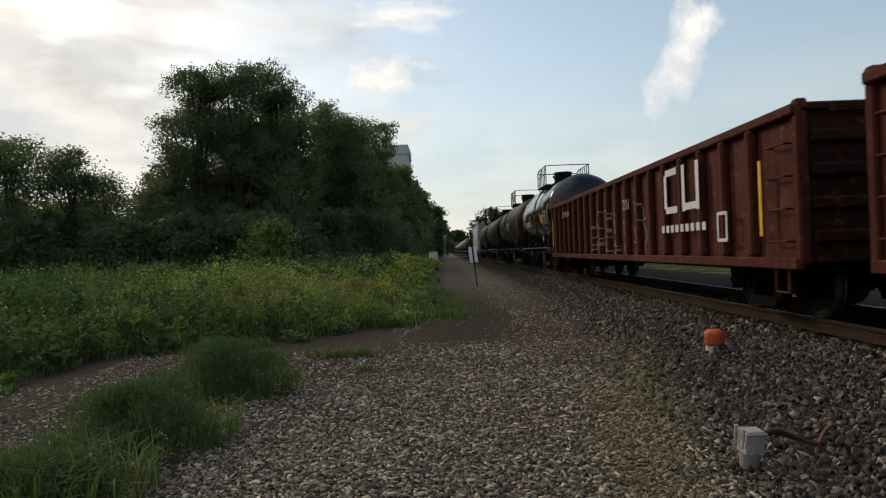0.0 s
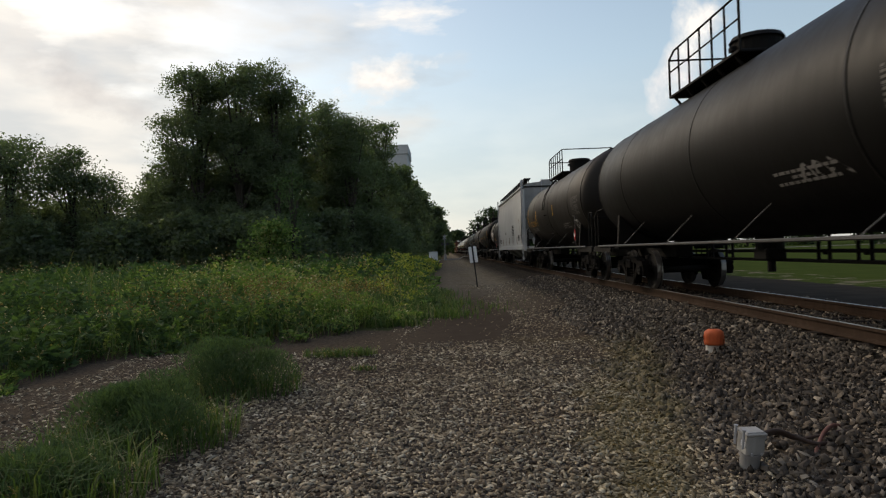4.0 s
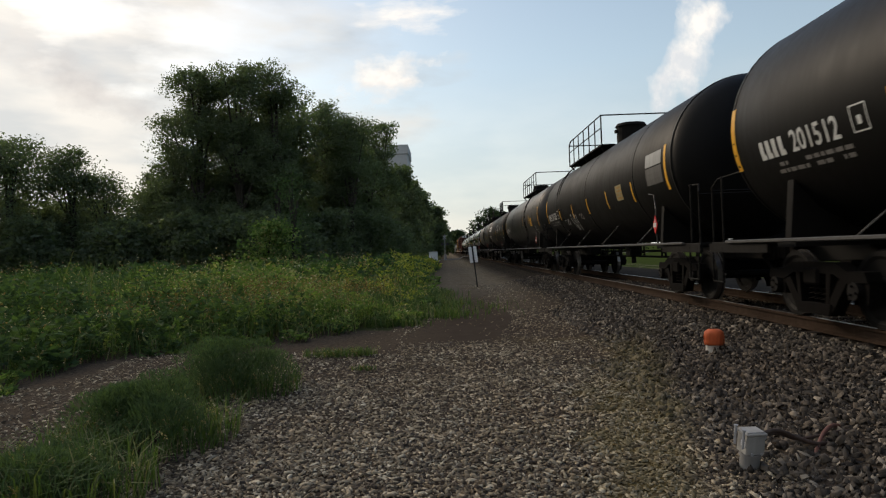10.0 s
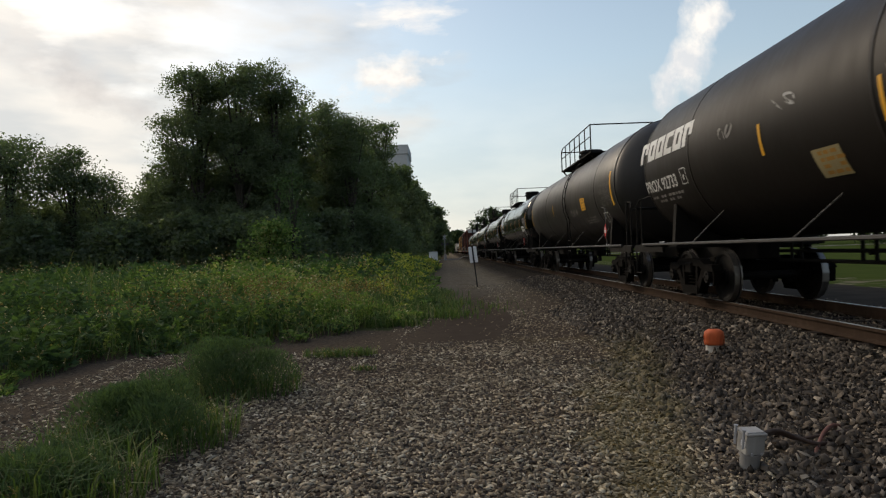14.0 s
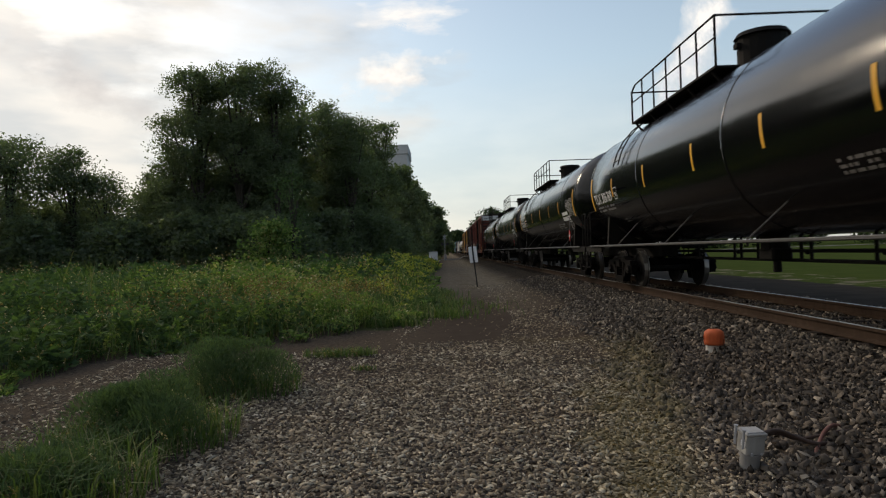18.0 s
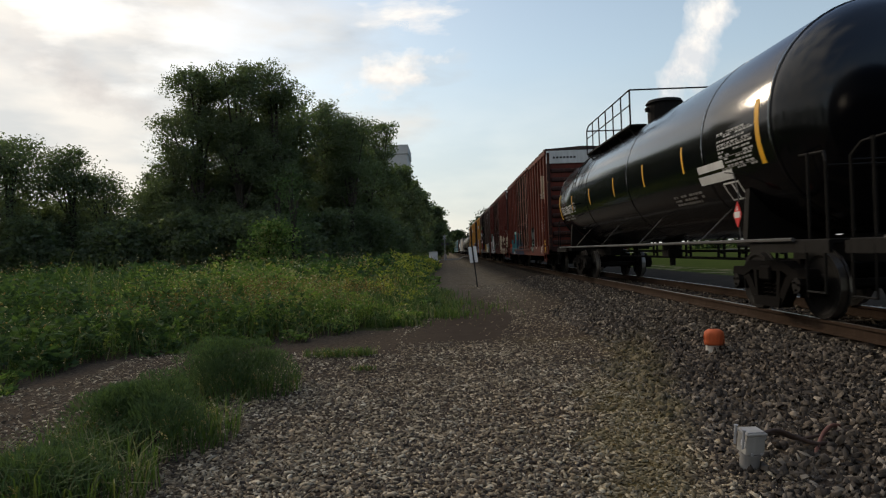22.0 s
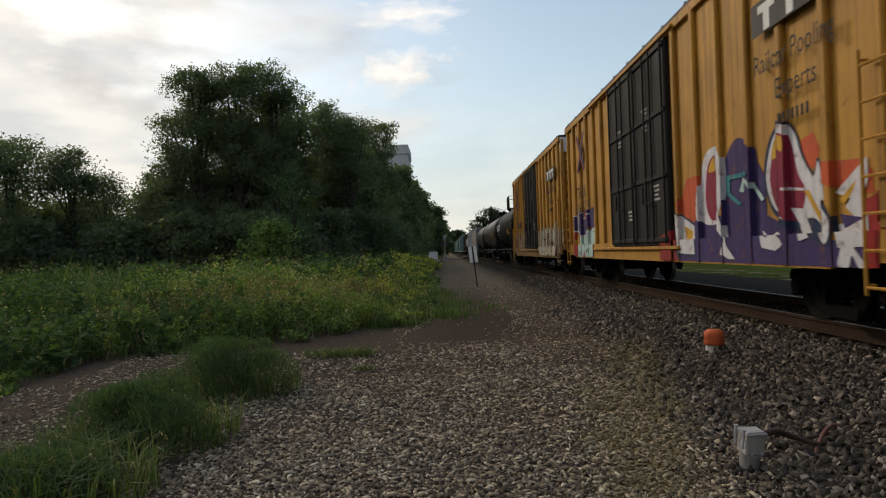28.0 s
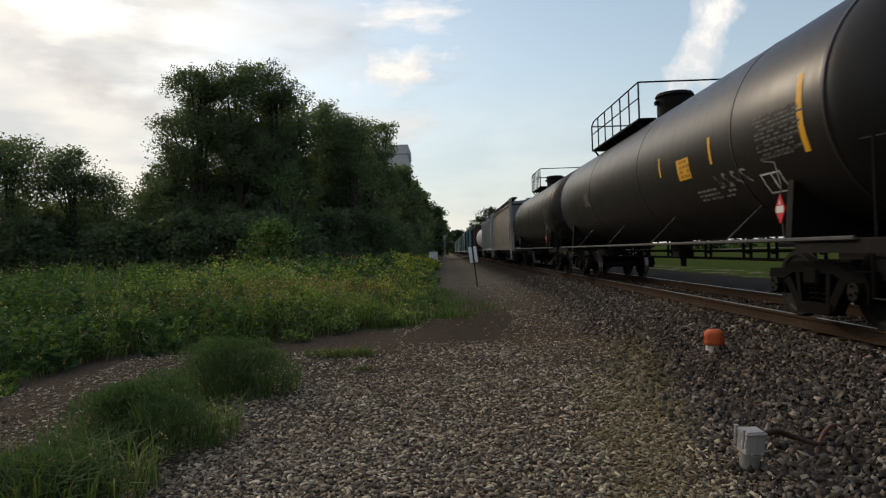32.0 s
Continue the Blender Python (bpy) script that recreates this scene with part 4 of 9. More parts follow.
    # brake pipes hung below the tank
    if pipes and L > 11:
        bm = bmesh.new()
        for z in (0.72, 0.88):
            rod(bm, (0.15, -ty + 1.0, z), (0.15, ty - 1.0, z), 0.030, 6)
        part("brake_pipe", bm, M[frame], car)
        k = 0
        y = -ty + 1.8
        while y < ty - 1.4:
            bm = bmesh.new()
            for dy in (0.0, 0.30):
                rod(bm, (0.15, y + dy, 0.70), (0.15, y + dy, 1.16), 0.030, 5)
            box(bm, (0.15, y + 0.1, 0.86), (0.08, 0.09, 0.08), 0.015)
            part("pipe_hanger", bm, M[frame], car)
            y += (1.5, 1.0, 1.9)[k % 3]
            k += 1
    if pipes:
        bm = bmesh.new()
        rod(bm, (0, 0.4, zc - R + 0.05), (0, 0.4, zc - R - 0.22), 0.24, 14)
        box(bm, (0, 0.4, zc - R - 0.30), (0.36, 0.50, 0.22), 0.03)
        rod(bm, (-0.05, 0.25, zc - R - 0.40), (-0.05, 0.25, 0.52), 0.07, 10)
        part("bottom_outlet", bm, M[frame], car)
    # top platform, manway housing, railing
    zt = zc + R
    if platform:
        po = plat_off
        bm = bmesh.new()
        rod(bm, (0, dome_y, zt - 0.12), (0, dome_y, zt + 0.50), 0.42, 20)
        rod(bm, (0, dome_y, zt + 0.50), (0, dome_y, zt + 0.58), 0.47, 20, 0.42)
        box(bm, (-0.44, dome_y, zt + 0.36), (0.10, 0.14, 0.10), 0.01)
        part("manway_housing", bm, M[frame], car, "round manway housing on the tank top")
        y0, y1 = po - plat_len / 2, po + plat_len / 2
        for sx in (-1, 1):
            bm = bmesh.new()
            box(bm, (sx * 0.80, (y0 + y1) / 2, zt - 0.09), (0.44, plat_len, 0.05), 0.008)
            for k in range(5):
                y = y0 + 0.2 + (plat_len - 0.4) * k / 4
                rod(bm, (sx * 0.62, y, zt - 0.12), (sx * 0.55, y, zt - 0.30), 0.03, 5)
                rod(bm, (sx * 0.98, y, zt - 0.12), (sx * 0.80, y, zt - 0.35), 0.03, 5)
            part("walkway", bm, M[frame], car)
            bm = bmesh.new()
            top = zt + 0.80
            path_rod(bm, [(sx * 1.0, y0, zt - 0.09), (sx * 1.0, y0, top), (sx * 1.0, y1 - 0.3, top), (sx * 1.0, y1, top - 0.12), (sx * 1.0, y1, zt - 0.09)], 0.022)
            path_rod(bm, [(sx * 1.0, y0, zt + 0.42), (sx * 1.0, y1, zt + 0.42)], 0.016)
            for k in range(1, 6):
                y = y0 + plat_len * k / 6
                rod(bm, (sx * 1.0, y, zt - 0.09), (sx * 1.0, y, top), 0.020, 5)
            part("railing", bm, M[frame], car)
        for y in (y0, y1):
            bm = bmesh.new()
            path_rod(bm, [(-1.0, y, zt + 0.80 - (0.12 if y == y1 else 0)), (1.0, y, zt + 0.80 - (0.12 if y == y1 else 0))], 0.020)
            part("end_rail", bm, M[frame], car)
    # marks
    for y, a0, a1, w in stripes:
        bm = bmesh.new()
        tank_patch(bm, R, zc, y - w / 2, y + w / 2, a0, a1, 0.006)
        part("reflector", bm, M["mark_yellow"], car, "yellow reflective stripe")
    if number:
        yy = h - 1.85 if num_y is None else num_y
        if prefix:
            bm = bmesh.new()
            for k in range(4):
                y = yy + num_span * (0.5 - 0.092 * k)
                tank_patch(bm, R, zc, y - 0.055 * num_span, y, num_a - 4.6, num_a + 4.6, 0.005, n=2)
                if k != 2:
                    tank_patch(bm, R, zc, y - 0.075 * num_span, y - 0.055 * num_span, num_a - 4.6, num_a - 2.0, 0.005, n=2)
            tagged(part("owner_mark", bm, M[num_mat], car), kind="stuff")
            tank_text(car, number, num_size, yy - num_span * 0.22, num_a, R, zc, M[num_mat], span=num_span * 0.56)
        else:
            tank_text(car, number, num_size, yy, num_a, R, zc, M[num_mat], span=num_span)
        bm = bmesh.new()
        tank_bars(bm, R, zc, yy - 0.1, num_a - 9.5, num_span * 0.9, 2, 3.6, seed=len(number))
        tagged(part("small_lettering", bm, M["mark_faded"], car), kind="stuff")
        ya = yy - num_span / 2 - 0.22
        bm = bmesh.new()
        for a, b, c, d in ((ya - 0.27, ya - 0.253, -4, 7), (ya - 0.017, ya, -4, 7), (ya - 0.27, ya, -4, -3.4), (ya - 0.27, ya, 6.4, 7), (ya - 0.17, ya - 0.10, -1, 2.5)):
            tank_patch(bm, R, zc, a, b, num_a + c, num_a + d, 0.005, n=2)
        part("plate_mark", bm, M[num_mat], car)
    if logo:
        y0, y1, a0, a1, mat = logo
        w = (y0 - y1) / 6
        for k in range(6):
            bm = bmesh.new()
            y = y0 - k * w
            for a, b, c, d in ((0, 0.88, 0, 0.25), (0, 0.88, 0.75, 1.0), (0, 0.34, 0.25, 0.75), (0.56, 0.88, 0.25, 0.75)):
                if k in (0, 5) and c == 0:
                    b = 0.34
                if k in (0, 5) and a > 0.5:
                    c = 0.42
                if k == 3 and a > 0.5:
                    continue
                tank_patch(bm, R, zc, y - b * w, y - a * w, a0 + c * (a1 - a0), a0 + d * (a1 - a0), 0.005, slant=-0.05 * (d - c), n=2)
            part("logo_block", bm, M[mat], car, "white block of a painted logo")
    if spec:
        bm = bmesh.new()
        y0 = -h + 1.15
        rng = random.Random(int(mid))
        for r in range(11):
            a = 1.5 - r * 2.1 + spec_a
            y = y0 + 1.1
            while y > y0:
                w = rng.uniform(0.03, 0.15)
                if rng.random() < 0.75:
                    tank_patch(bm, R, zc, y - w, y, a, a + 1.1, 0.005, n=1)
                y -= w + 0.03
            if r % 3 == 0:
                tank_patch(bm, R, zc, y0, y0 + 1.1, a - 0.6, a - 0.35, 0.005, n=1)
        tagged(part("data_panel", bm, M["mark_dim" if paint.name in ("tank_grey", "tank_brown", "tank_black", "tank_dusty") else "mark_pale"], car), kind="stuff")
        bm = bmesh.new()
        tank_bars(bm, R, zc, y0 + 2.9, -29.0, 1.3, 3, 3.0, seed=int(mid) + 1)
        tagged(part("small_lettering", bm, M["mark_faded"], car), kind="stuff")
        bm = bmesh.new()
        yq = y0 + 0.75
        for a, b, c, d in ((0, 0.03, 0, 12), (0.5, 0.53, 0, 12), (0, 0.5, 0, 1), (0, 0.5, 11, 12), (0.22, 0.26, 0, 12)):
            tank_patch(bm, R, zc, yq + a, yq + b, -38 + c, -38 + d, 0.005, slant=0.0, n=2)
        part("plate_frame", bm, M["mark_white"], car)
    if white_plates:
        bm = bmesh.new()
        tank_patch(bm, R, zc, -h + 2.15, -h + 3.15, -17.0, -12.5, 0.006, n=2)
        tank_patch(bm, R, zc, -h + 1.95, -h + 3.2, -24.5, -19.0, 0.006, n=2)
        part("white_plate", bm, M["mark_white"], car)
    if yellow_box is not None:
        yb, ya, faded = (*yellow_box, False)[:3]
        bm = bmesh.new()
        k = 0.27 if faded else 0.29
        tank_patch(bm, R, zc, yb - k, yb + k, ya - 7, ya + 7, 0.005)
        pan = part("warning_panel", bm, M["mark_tan" if faded else "mark_yellow"], car, "painted warning panel")
        bm = bmesh.new()
        tank_bars(bm, R + 0.003, zc, yb - 0.04, ya + 4, 0.40, 4, 3.2, seed=3)
        tagged(part("small_lettering", bm, M["mark_gold"], pan), kind="stuff")
    if placard:
        y, x, z = -h + 1.6, -1.53, 1.46
        bm = bmesh.new()
        extrude_x(bm, [(y - 0.125, z), (y, z + 0.19), (y + 0.125, z), (y, z - 0.19)], x - 0.012, x)
        pl = part("placard", bm, M["mark_red"], car, "red diamond hazard placard")
        bm = bmesh.new()
        extrude_x(bm, [(y - 0.09, z - 0.045), (y - 0.09, z + 0.045), (y + 0.09, z + 0.045), (y + 0.09, z - 0.045)], x - 0.016, x - 0.013)
        part("number_panel", bm, M["mark_white"], pl)
        bm = bmesh.new()
        extrude_x(bm, [(y - 0.03, z + 0.06), (y, z + 0.13), (y + 0.03, z + 0.06)], x - 0.016, x - 0.013)
        part("flame_mark", bm, M["mark_white"], pl)
        rods("placard_holder", [[(x + 0.012, y, z + 0.19), (x + 0.012, y, z + 0.32), (x + 0.05, y + 0.22, z + 0.62), (x + 0.02, y + 0.45, z + 0.66)], [(x + 0.014, y, z - 0.18), (x + 0.03, y, 1.05)]], 0.010, M["rail_white"], car)
    if ladder_y is not None:
        ly, lo = ladder_y
        bm = bmesh.new()
        rr = R + 0.10
        arc = [a for a in range(-24, 73, 12) if a >= lo]
        tubes = []
        for dy in (-0.22, 0.22):
            pts = [(-rr * math.cos(radians(a)), ly + dy, zc + rr * math.sin(radians(a))) for a in arc]
            if lo < -20:
                pts = [(-1.47, ly + dy, 0.55), (-1.47, ly + dy, 1.3)] + pts
            tubes.append(pts)
        path_rod(bm, tubes[0], 0.016, 5)
        lad = part("side_ladder", bm, M[frame], car)
        rods("stile", [tubes[1]], 0.016, M[frame], lad, 5)
        for a in arc:
            rods("rung", [[(-rr * math.cos(radians(a + 4)), ly - 0.22, zc + rr * math.sin(radians(a + 4))), (-rr * math.cos(radians(a + 4)), ly + 0.22, zc + rr * math.sin(radians(a + 4)))]], 0.013, M[frame], lad, 5)
        for z in (0.6, 0.95, 1.3) if lo < -20 else ():
            rods("rung", [[(-1.47, ly - 0.22, z), (-1.47, ly + 0.22, z)]], 0.013, M[frame], lad, 5)
        if lo >= -20:
            for a in (-8, -22, -38):
                a2 = radians(a)
                rods("step_iron", [[(-R * math.cos(a2), ly - 0.2, zc + R * math.sin(a2)), (-rr * math.cos(a2), ly - 0.2, zc + rr * math.sin(a2)), (-rr * math.cos(a2), ly + 0.2, zc + rr * math.sin(a2)), (-R * math.cos(a2), ly + 0.2, zc + R * math.sin(a2))]], 0.012, M[frame], car, 5)
    for body, size, y, a, mat in words:
        tank_text(car, body, size, y, a, R, zc, M[mat], "sprayed_tag", bold=0.035)
    for (yc, ac, w, hgt, mat, sd) in scribble:
        add_scribble(car, R, zc, yc, ac, w, hgt, mat, sd)
    return car


def add_scribble(car, R, zc, yc, ac, w, hgt, mat, sd):
    """A sprayed tag: looping strokes on the tank side."""
    rng = random.Random(sd)
    bm = bmesh.new()
    nlet = max(2, int(w / 0.30))
    for k in range(nlet):
        y0 = yc + w / 2 - (k + 0.5) * w / nlet
        pts = []
        ph, tw = rng.uniform(0, 6), rng.choice((0.5, 0.8, 1.0, 1.4))
        for i in range(13):
            f = i / 12
            pts.append((y0 + 0.42 * w / nlet * math.sin(ph + f * 6.3 * tw), ac + hgt * (math.cos(ph * 0.7 + f * 6.3) * 0.5 + rng.uniform(-0.06, 0.06))))
        for (ya, aa), (yb, ab) in zip(pts, pts[1:]):
            t = 0.026
            v = []
            for (y, a, s) in ((ya, aa, 1), (yb, ab, 1), (yb, ab, -1), (ya, aa, -1)):
                r = R + 0.006
                a2 = radians(a + s * t * 30)
                v.append(bm.verts.new((-r * math.cos(a2), y + s * t, zc + r * math.sin(a2))))
            bm.faces.new(v)
    tagged(part("sprayed_tag", bm, M[mat], car, "sprayed graffiti tag"), kind="stuff")


# ---- box cars ----
def box_car(y_near, y_far, label, side, end, door="same", H=5.16, W=3.10, sill=0.75, door_w=(-2.0, 2.0), top_white=True, posts=17, ladder_mat=None, door_parts=2, roof="box_dark_end", bars=True, sill_mat=None):
    car, L, mid = start_car("box_car", label, y_near, y_far, "box car", "freight cars of the train")
    h = L / 2
    x = W / 2
    zb = 0.98
    bm = bmesh.new()
    box(bm, (0, 0, (zb + H - 0.12) / 2), (W, L - 0.10, H - 0.12 - zb), 0.0)
    part("body", bm, side, car)
    bm = bmesh.new()
    extrude_y(bm, [(-x - 0.06, H - 0.13), (x + 0.06, H - 0.13), (x + 0.06, H - 0.06), (0, H + 0.03), (-x - 0.06, H - 0.06)], -h, h)
    part("roof", bm, M[roof], car, "low-pitched ribbed metal roof")
    bm = bmesh.new()
    box(bm, (0, 0, 0), (W + 0.10, 0.07, 0.05), 0.01)
    me = mesh_of("roof_rib", bm, M[roof])
    for k in range(14):
        link_mesh("roof_rib", me, car, loc=(0, -h + 0.5 + (L - 1.0) * k / 13, H - 0.035))
    # side sills, posts
    for sx in (-1, 1):
        bm = bmesh.new()
        extrude_x(bm, [(-h + 0.05, zb + 0.16), (-h + 0.05, zb - 0.16), (-h + 1.0, zb - 0.16), (-h + 1.25, sill), (h - 1.25, sill), (h - 1.0, zb - 0.16), (h - 0.05, zb - 0.16), (h - 0.05, zb + 0.16)],
                  sx * (x + 0.012), sx * (x + 0.062))
        part("side_sill", bm, M[sill_mat] if sill_mat else side, car)
        for k in range(posts):
            y = -h + 0.35 + (L - 0.7) * k / (posts - 1)
            if door_w[0] - 0.1 < y < door_w[1] + 0.1:
                continue
            bm = bmesh.new()
            box(bm, (sx * (x + 0.035), y, (zb + H) / 2), (0.085, 0.14, H - 0.16 - zb - 0.16), 0.022)
            part("side_post", bm, side, car)
        bm = bmesh.new()
        box(bm, (sx * (x + 0.03), 0, H - 0.20), (0.09, L, 0.16), 0.01)
        part("top_chord", bm, side, car)
    # doors: leaves with frames, lock bars and handles
    dm = side if door == "same" else M[door]
    for sx in (-1, 1):
        wd = (door_w[1] - door_w[0]) / door_parts
        for k in range(door_parts):
            ya, yb = door_w[0] + k * wd + 0.03, door_w[0] + (k + 1) * wd - 0.03
            bm = bmesh.new()
            box(bm, (sx * (x + 0.05), (ya + yb) / 2, (zb + H) / 2 - 0.105), (0.10, yb - ya, H - zb - 0.33), 0.02)
            leaf = part("door", bm, dm, car, "plug door with lock bars")
            z0, z1 = zb + 0.10, H - 0.30
            for f in (0.02, 0.34, 0.66, 0.98):
                bm = bmesh.new()
                z = z0 + (z1 - z0) * f
                box(bm, (sx * (x + 0.115), (ya + yb) / 2, z), (0.05, yb - ya - 0.04, 0.09), 0.012)
                part("door_rail", bm, dm, leaf)
            for y in (ya + 0.10, (ya + yb) / 2 - 0.2, (ya + yb) / 2 + 0.2, yb - 0.10):
                bm = bmesh.new()
                rod(bm, (sx * (x + 0.14), y, z0), (sx * (x + 0.14), y, z1), 0.022, 6)
                part("lock_bar", bm, M["underframe"] if door == "same" else dm, leaf)
            bm = bmesh.new()
            path_rod(bm, [(sx * (x + 0.17), (ya + yb) / 2 - 0.2, zb + 0.9), (sx * (x + 0.19), (ya + yb) / 2 + 0.25, zb + 0.9), (sx * (x + 0.19), (ya + yb) / 2 + 0.25, zb + 1.25)], 0.020)
            part("door_handle", bm, dm, leaf)
        for z in (zb + 0.02, H - 0.22):
            bm = bmesh.new()
            box(bm, (sx * (x + 0.10), (door_w[0] + door_w[1]) / 2 + 0.9, z), (0.06, (door_w[1] - door_w[0]) + 2.6, 0.06), 0.008)
            part("door_track", bm, side, car)
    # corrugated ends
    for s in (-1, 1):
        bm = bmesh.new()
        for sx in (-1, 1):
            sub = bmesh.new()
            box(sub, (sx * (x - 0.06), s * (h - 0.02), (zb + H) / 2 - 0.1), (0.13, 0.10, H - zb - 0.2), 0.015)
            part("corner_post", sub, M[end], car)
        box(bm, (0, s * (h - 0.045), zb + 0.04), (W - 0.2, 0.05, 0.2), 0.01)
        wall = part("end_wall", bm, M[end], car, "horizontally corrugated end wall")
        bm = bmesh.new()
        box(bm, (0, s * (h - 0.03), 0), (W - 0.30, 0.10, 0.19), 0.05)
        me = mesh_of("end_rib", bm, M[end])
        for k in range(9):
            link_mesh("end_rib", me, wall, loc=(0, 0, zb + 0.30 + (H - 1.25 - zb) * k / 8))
        if top_white:
            bm = bmesh.new()
            box(bm, (0, s * (h - 0.02), H - 0.40), (W + 0.02, 0.09, 0.52), 0.01)
            part("end_band", bm, M["roof_white"], car, "white painted band along the end top")
            bm = bmesh.new()
            for i in range(7):
                box(bm, (-1.25 + i * 0.14, s * (h + 0.027), H - 0.42), (0.09, 0.006, 0.08))
            box(bm, (0.35, s * (h + 0.027), H - 0.40), (0.42, 0.006, 0.13))
            tagged(part("small_lettering", bm, M["post_dark"], car), kind="stuff")
        bm = bmesh.new()
        box(bm, (0, s * (h + 0.25), 0.95), (1.5, 0.55, 0.06), 0.01)
        path_rod(bm, [(-1.4, s * (h + 0.05), 1.5), (-1.4, s * (h + 0.10), 1.5), (-0.7, s * (h + 0.10), 1.5), (-0.7, s * (h + 0.02), 1.5)], 0.018)
        part("end_platform", bm, M["underframe"], car)
        for sx in (-1, 1):
            yy = s * (h - 0.33)
            side_ladder(car, side if ladder_mat is None else M[ladder_mat], sx * (x + 0.06), yy - 0.22, yy + 0.22, 0.50, 2.9 if s < 0 else 2.3, sx=sx)
        add_truck(car, s * (h - 2.0), mid)
        bm = bmesh.new()
        box(bm, (0, s * (h - 2.0), 0.92), (2.5, 0.5, 0.16), 0.02)
        part("body_bolster", bm, M["underframe"], car)
    bm = bmesh.new()
    box(bm, (0, 0, 0.84), (0.60, L + 0.5, 0.30), 0.02)
    for k in range(5):
        box(bm, (0, -h * 0.45 + h * 0.9 * k / 4, 0.92), (W - 0.2, 0.12, 0.14))
    part("centre_sill", bm, M["underframe"], car)
    add_couplers(car, h + 0.22)
    if bars:
        bm = bmesh.new()
        rng = random.Random(int(mid))
        for (yc, zc2, rows, w) in ((-h + 1.6, 3.4, 2, 1.3), (-h + 1.4, 2.2, 4, 0.9), (h - 1.6, 3.6, 2, 1.2)):
            for r in range(rows):
                y = yc + w / 2
                while y > yc - w / 2:
                    ww = rng.uniform(0.05, 0.11)
                    box(bm, (-x - 0.006, y - ww / 2, zc2 - r * 0.13), (0.006, ww * 0.75, 0.055))
                    y -= ww + 0.05
        tagged(part("small_lettering", bm, M["mark_white"], car), kind="stuff")
    return car


def gondola(y_near, y_far, label):
    car, L, mid = start_car("gondola_car", label, y_near, y_far, "gondola car", "freight cars of the train")
    h, x, z0, z1 = L / 2, 1.50, 0.80, 2.63
    mat = M["gondola_red"]
    for sx in (-1, 1):
        bm = bmesh.new()
        box(bm, (sx * x, 0, (z0 + z1) / 2), (0.03, L, z1 - z0))
        part("side_wall", bm, mat, car)
        bm = bmesh.new()
        box(bm, (sx * (x + 0.02), 0, z1), (0.20, L + 0.04, 0.13), 0.02)
        part("top_chord", bm, mat, car)
        bm = bmesh.new()
        box(bm, (sx * (x + 0.04), 0, z0 - 0.02), (0.14, L, 0.14), 0.015)
        part("side_sill", bm, mat, car)
        bm = bmesh.new()
        box(bm, (0, 0, (z0 + z1) / 2), (0.13, 0.15, z1 - z0 - 0.12), 0.03)
        me = mesh_of("side_stake", bm, mat)
        for k in range(19):
            link_mesh("side_stake", me, car, loc=(sx * (x + 0.075), -h + 1.1 + (L - 2.2) * k / 18, 0))
        for s in (-1, 1):
            yy = s * (h - 0.40)
            rods("grab_iron", [[(sx * (x + 0.01), yy - 0.22, z), (sx * (x + 0.11), yy - 0.22, z), (sx * (x + 0.11), yy + 0.22, z), (sx * (x + 0.01), yy + 0.22, z)] for z in (1.05, 1.45, 1.85, 2.25)], 0.016, mat, car, 5)
            bm = bmesh.new()
            path_rod(bm, [(sx * (x + 0.06), yy - 0.16, z0), (sx * (x + 0.06), yy - 0.16, 0.42), (sx * (x + 0.06), yy + 0.16, 0.42), (sx * (x + 0.06), yy + 0.16, z0)], 0.022, 5)
            part("sill_step", bm, mat, car)
    for s in (-1, 1):
        em = M["gondola_shaded_end"]
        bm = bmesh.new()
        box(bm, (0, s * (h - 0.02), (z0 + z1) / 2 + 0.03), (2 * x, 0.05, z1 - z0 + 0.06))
        wall = part("end_wall", bm, em, car, "dark end wall with shade put into its red paint")
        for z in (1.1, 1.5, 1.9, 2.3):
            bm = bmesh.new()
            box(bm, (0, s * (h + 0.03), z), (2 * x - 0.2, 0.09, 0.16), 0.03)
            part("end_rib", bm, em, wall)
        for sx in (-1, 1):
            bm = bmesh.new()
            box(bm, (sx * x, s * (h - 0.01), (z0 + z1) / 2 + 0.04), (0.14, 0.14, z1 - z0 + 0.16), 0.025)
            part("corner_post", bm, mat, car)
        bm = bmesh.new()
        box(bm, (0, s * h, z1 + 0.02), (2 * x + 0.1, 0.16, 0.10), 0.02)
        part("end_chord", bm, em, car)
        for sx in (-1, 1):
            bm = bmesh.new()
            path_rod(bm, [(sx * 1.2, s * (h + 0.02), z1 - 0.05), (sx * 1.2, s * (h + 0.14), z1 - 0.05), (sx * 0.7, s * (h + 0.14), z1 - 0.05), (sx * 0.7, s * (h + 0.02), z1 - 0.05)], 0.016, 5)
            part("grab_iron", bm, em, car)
        bm = bmesh.new()
        box(bm, (-x - 0.155, s * (h - 0.72), 1.62), (0.006, 0.075, 0.98))
        part("reflector", bm, M["mark_yellow"], car, "yellow reflective stripe")
        add_truck(car, s * (h - 1.9), mid)
        bm = bmesh.new()
        box(bm, (0, s * (h - 1.9), 0.74), (2.4, 0.45, 0.12), 0.02)
        part("body_bolster", bm, M["underframe"], car)
    bm = bmesh.new()
    box(bm, (0, 0, 0.86), (2 * x, L, 0.05))
    part("floor_plate", bm, mat, car)
    bm = bmesh.new()
    box(bm, (0, 0, 0.70), (0.5, L + 0.4, 0.28), 0.02)
    part("centre_sill", bm, M["underframe"], car)
    add_couplers(car, h + 0.22)
    return car, L


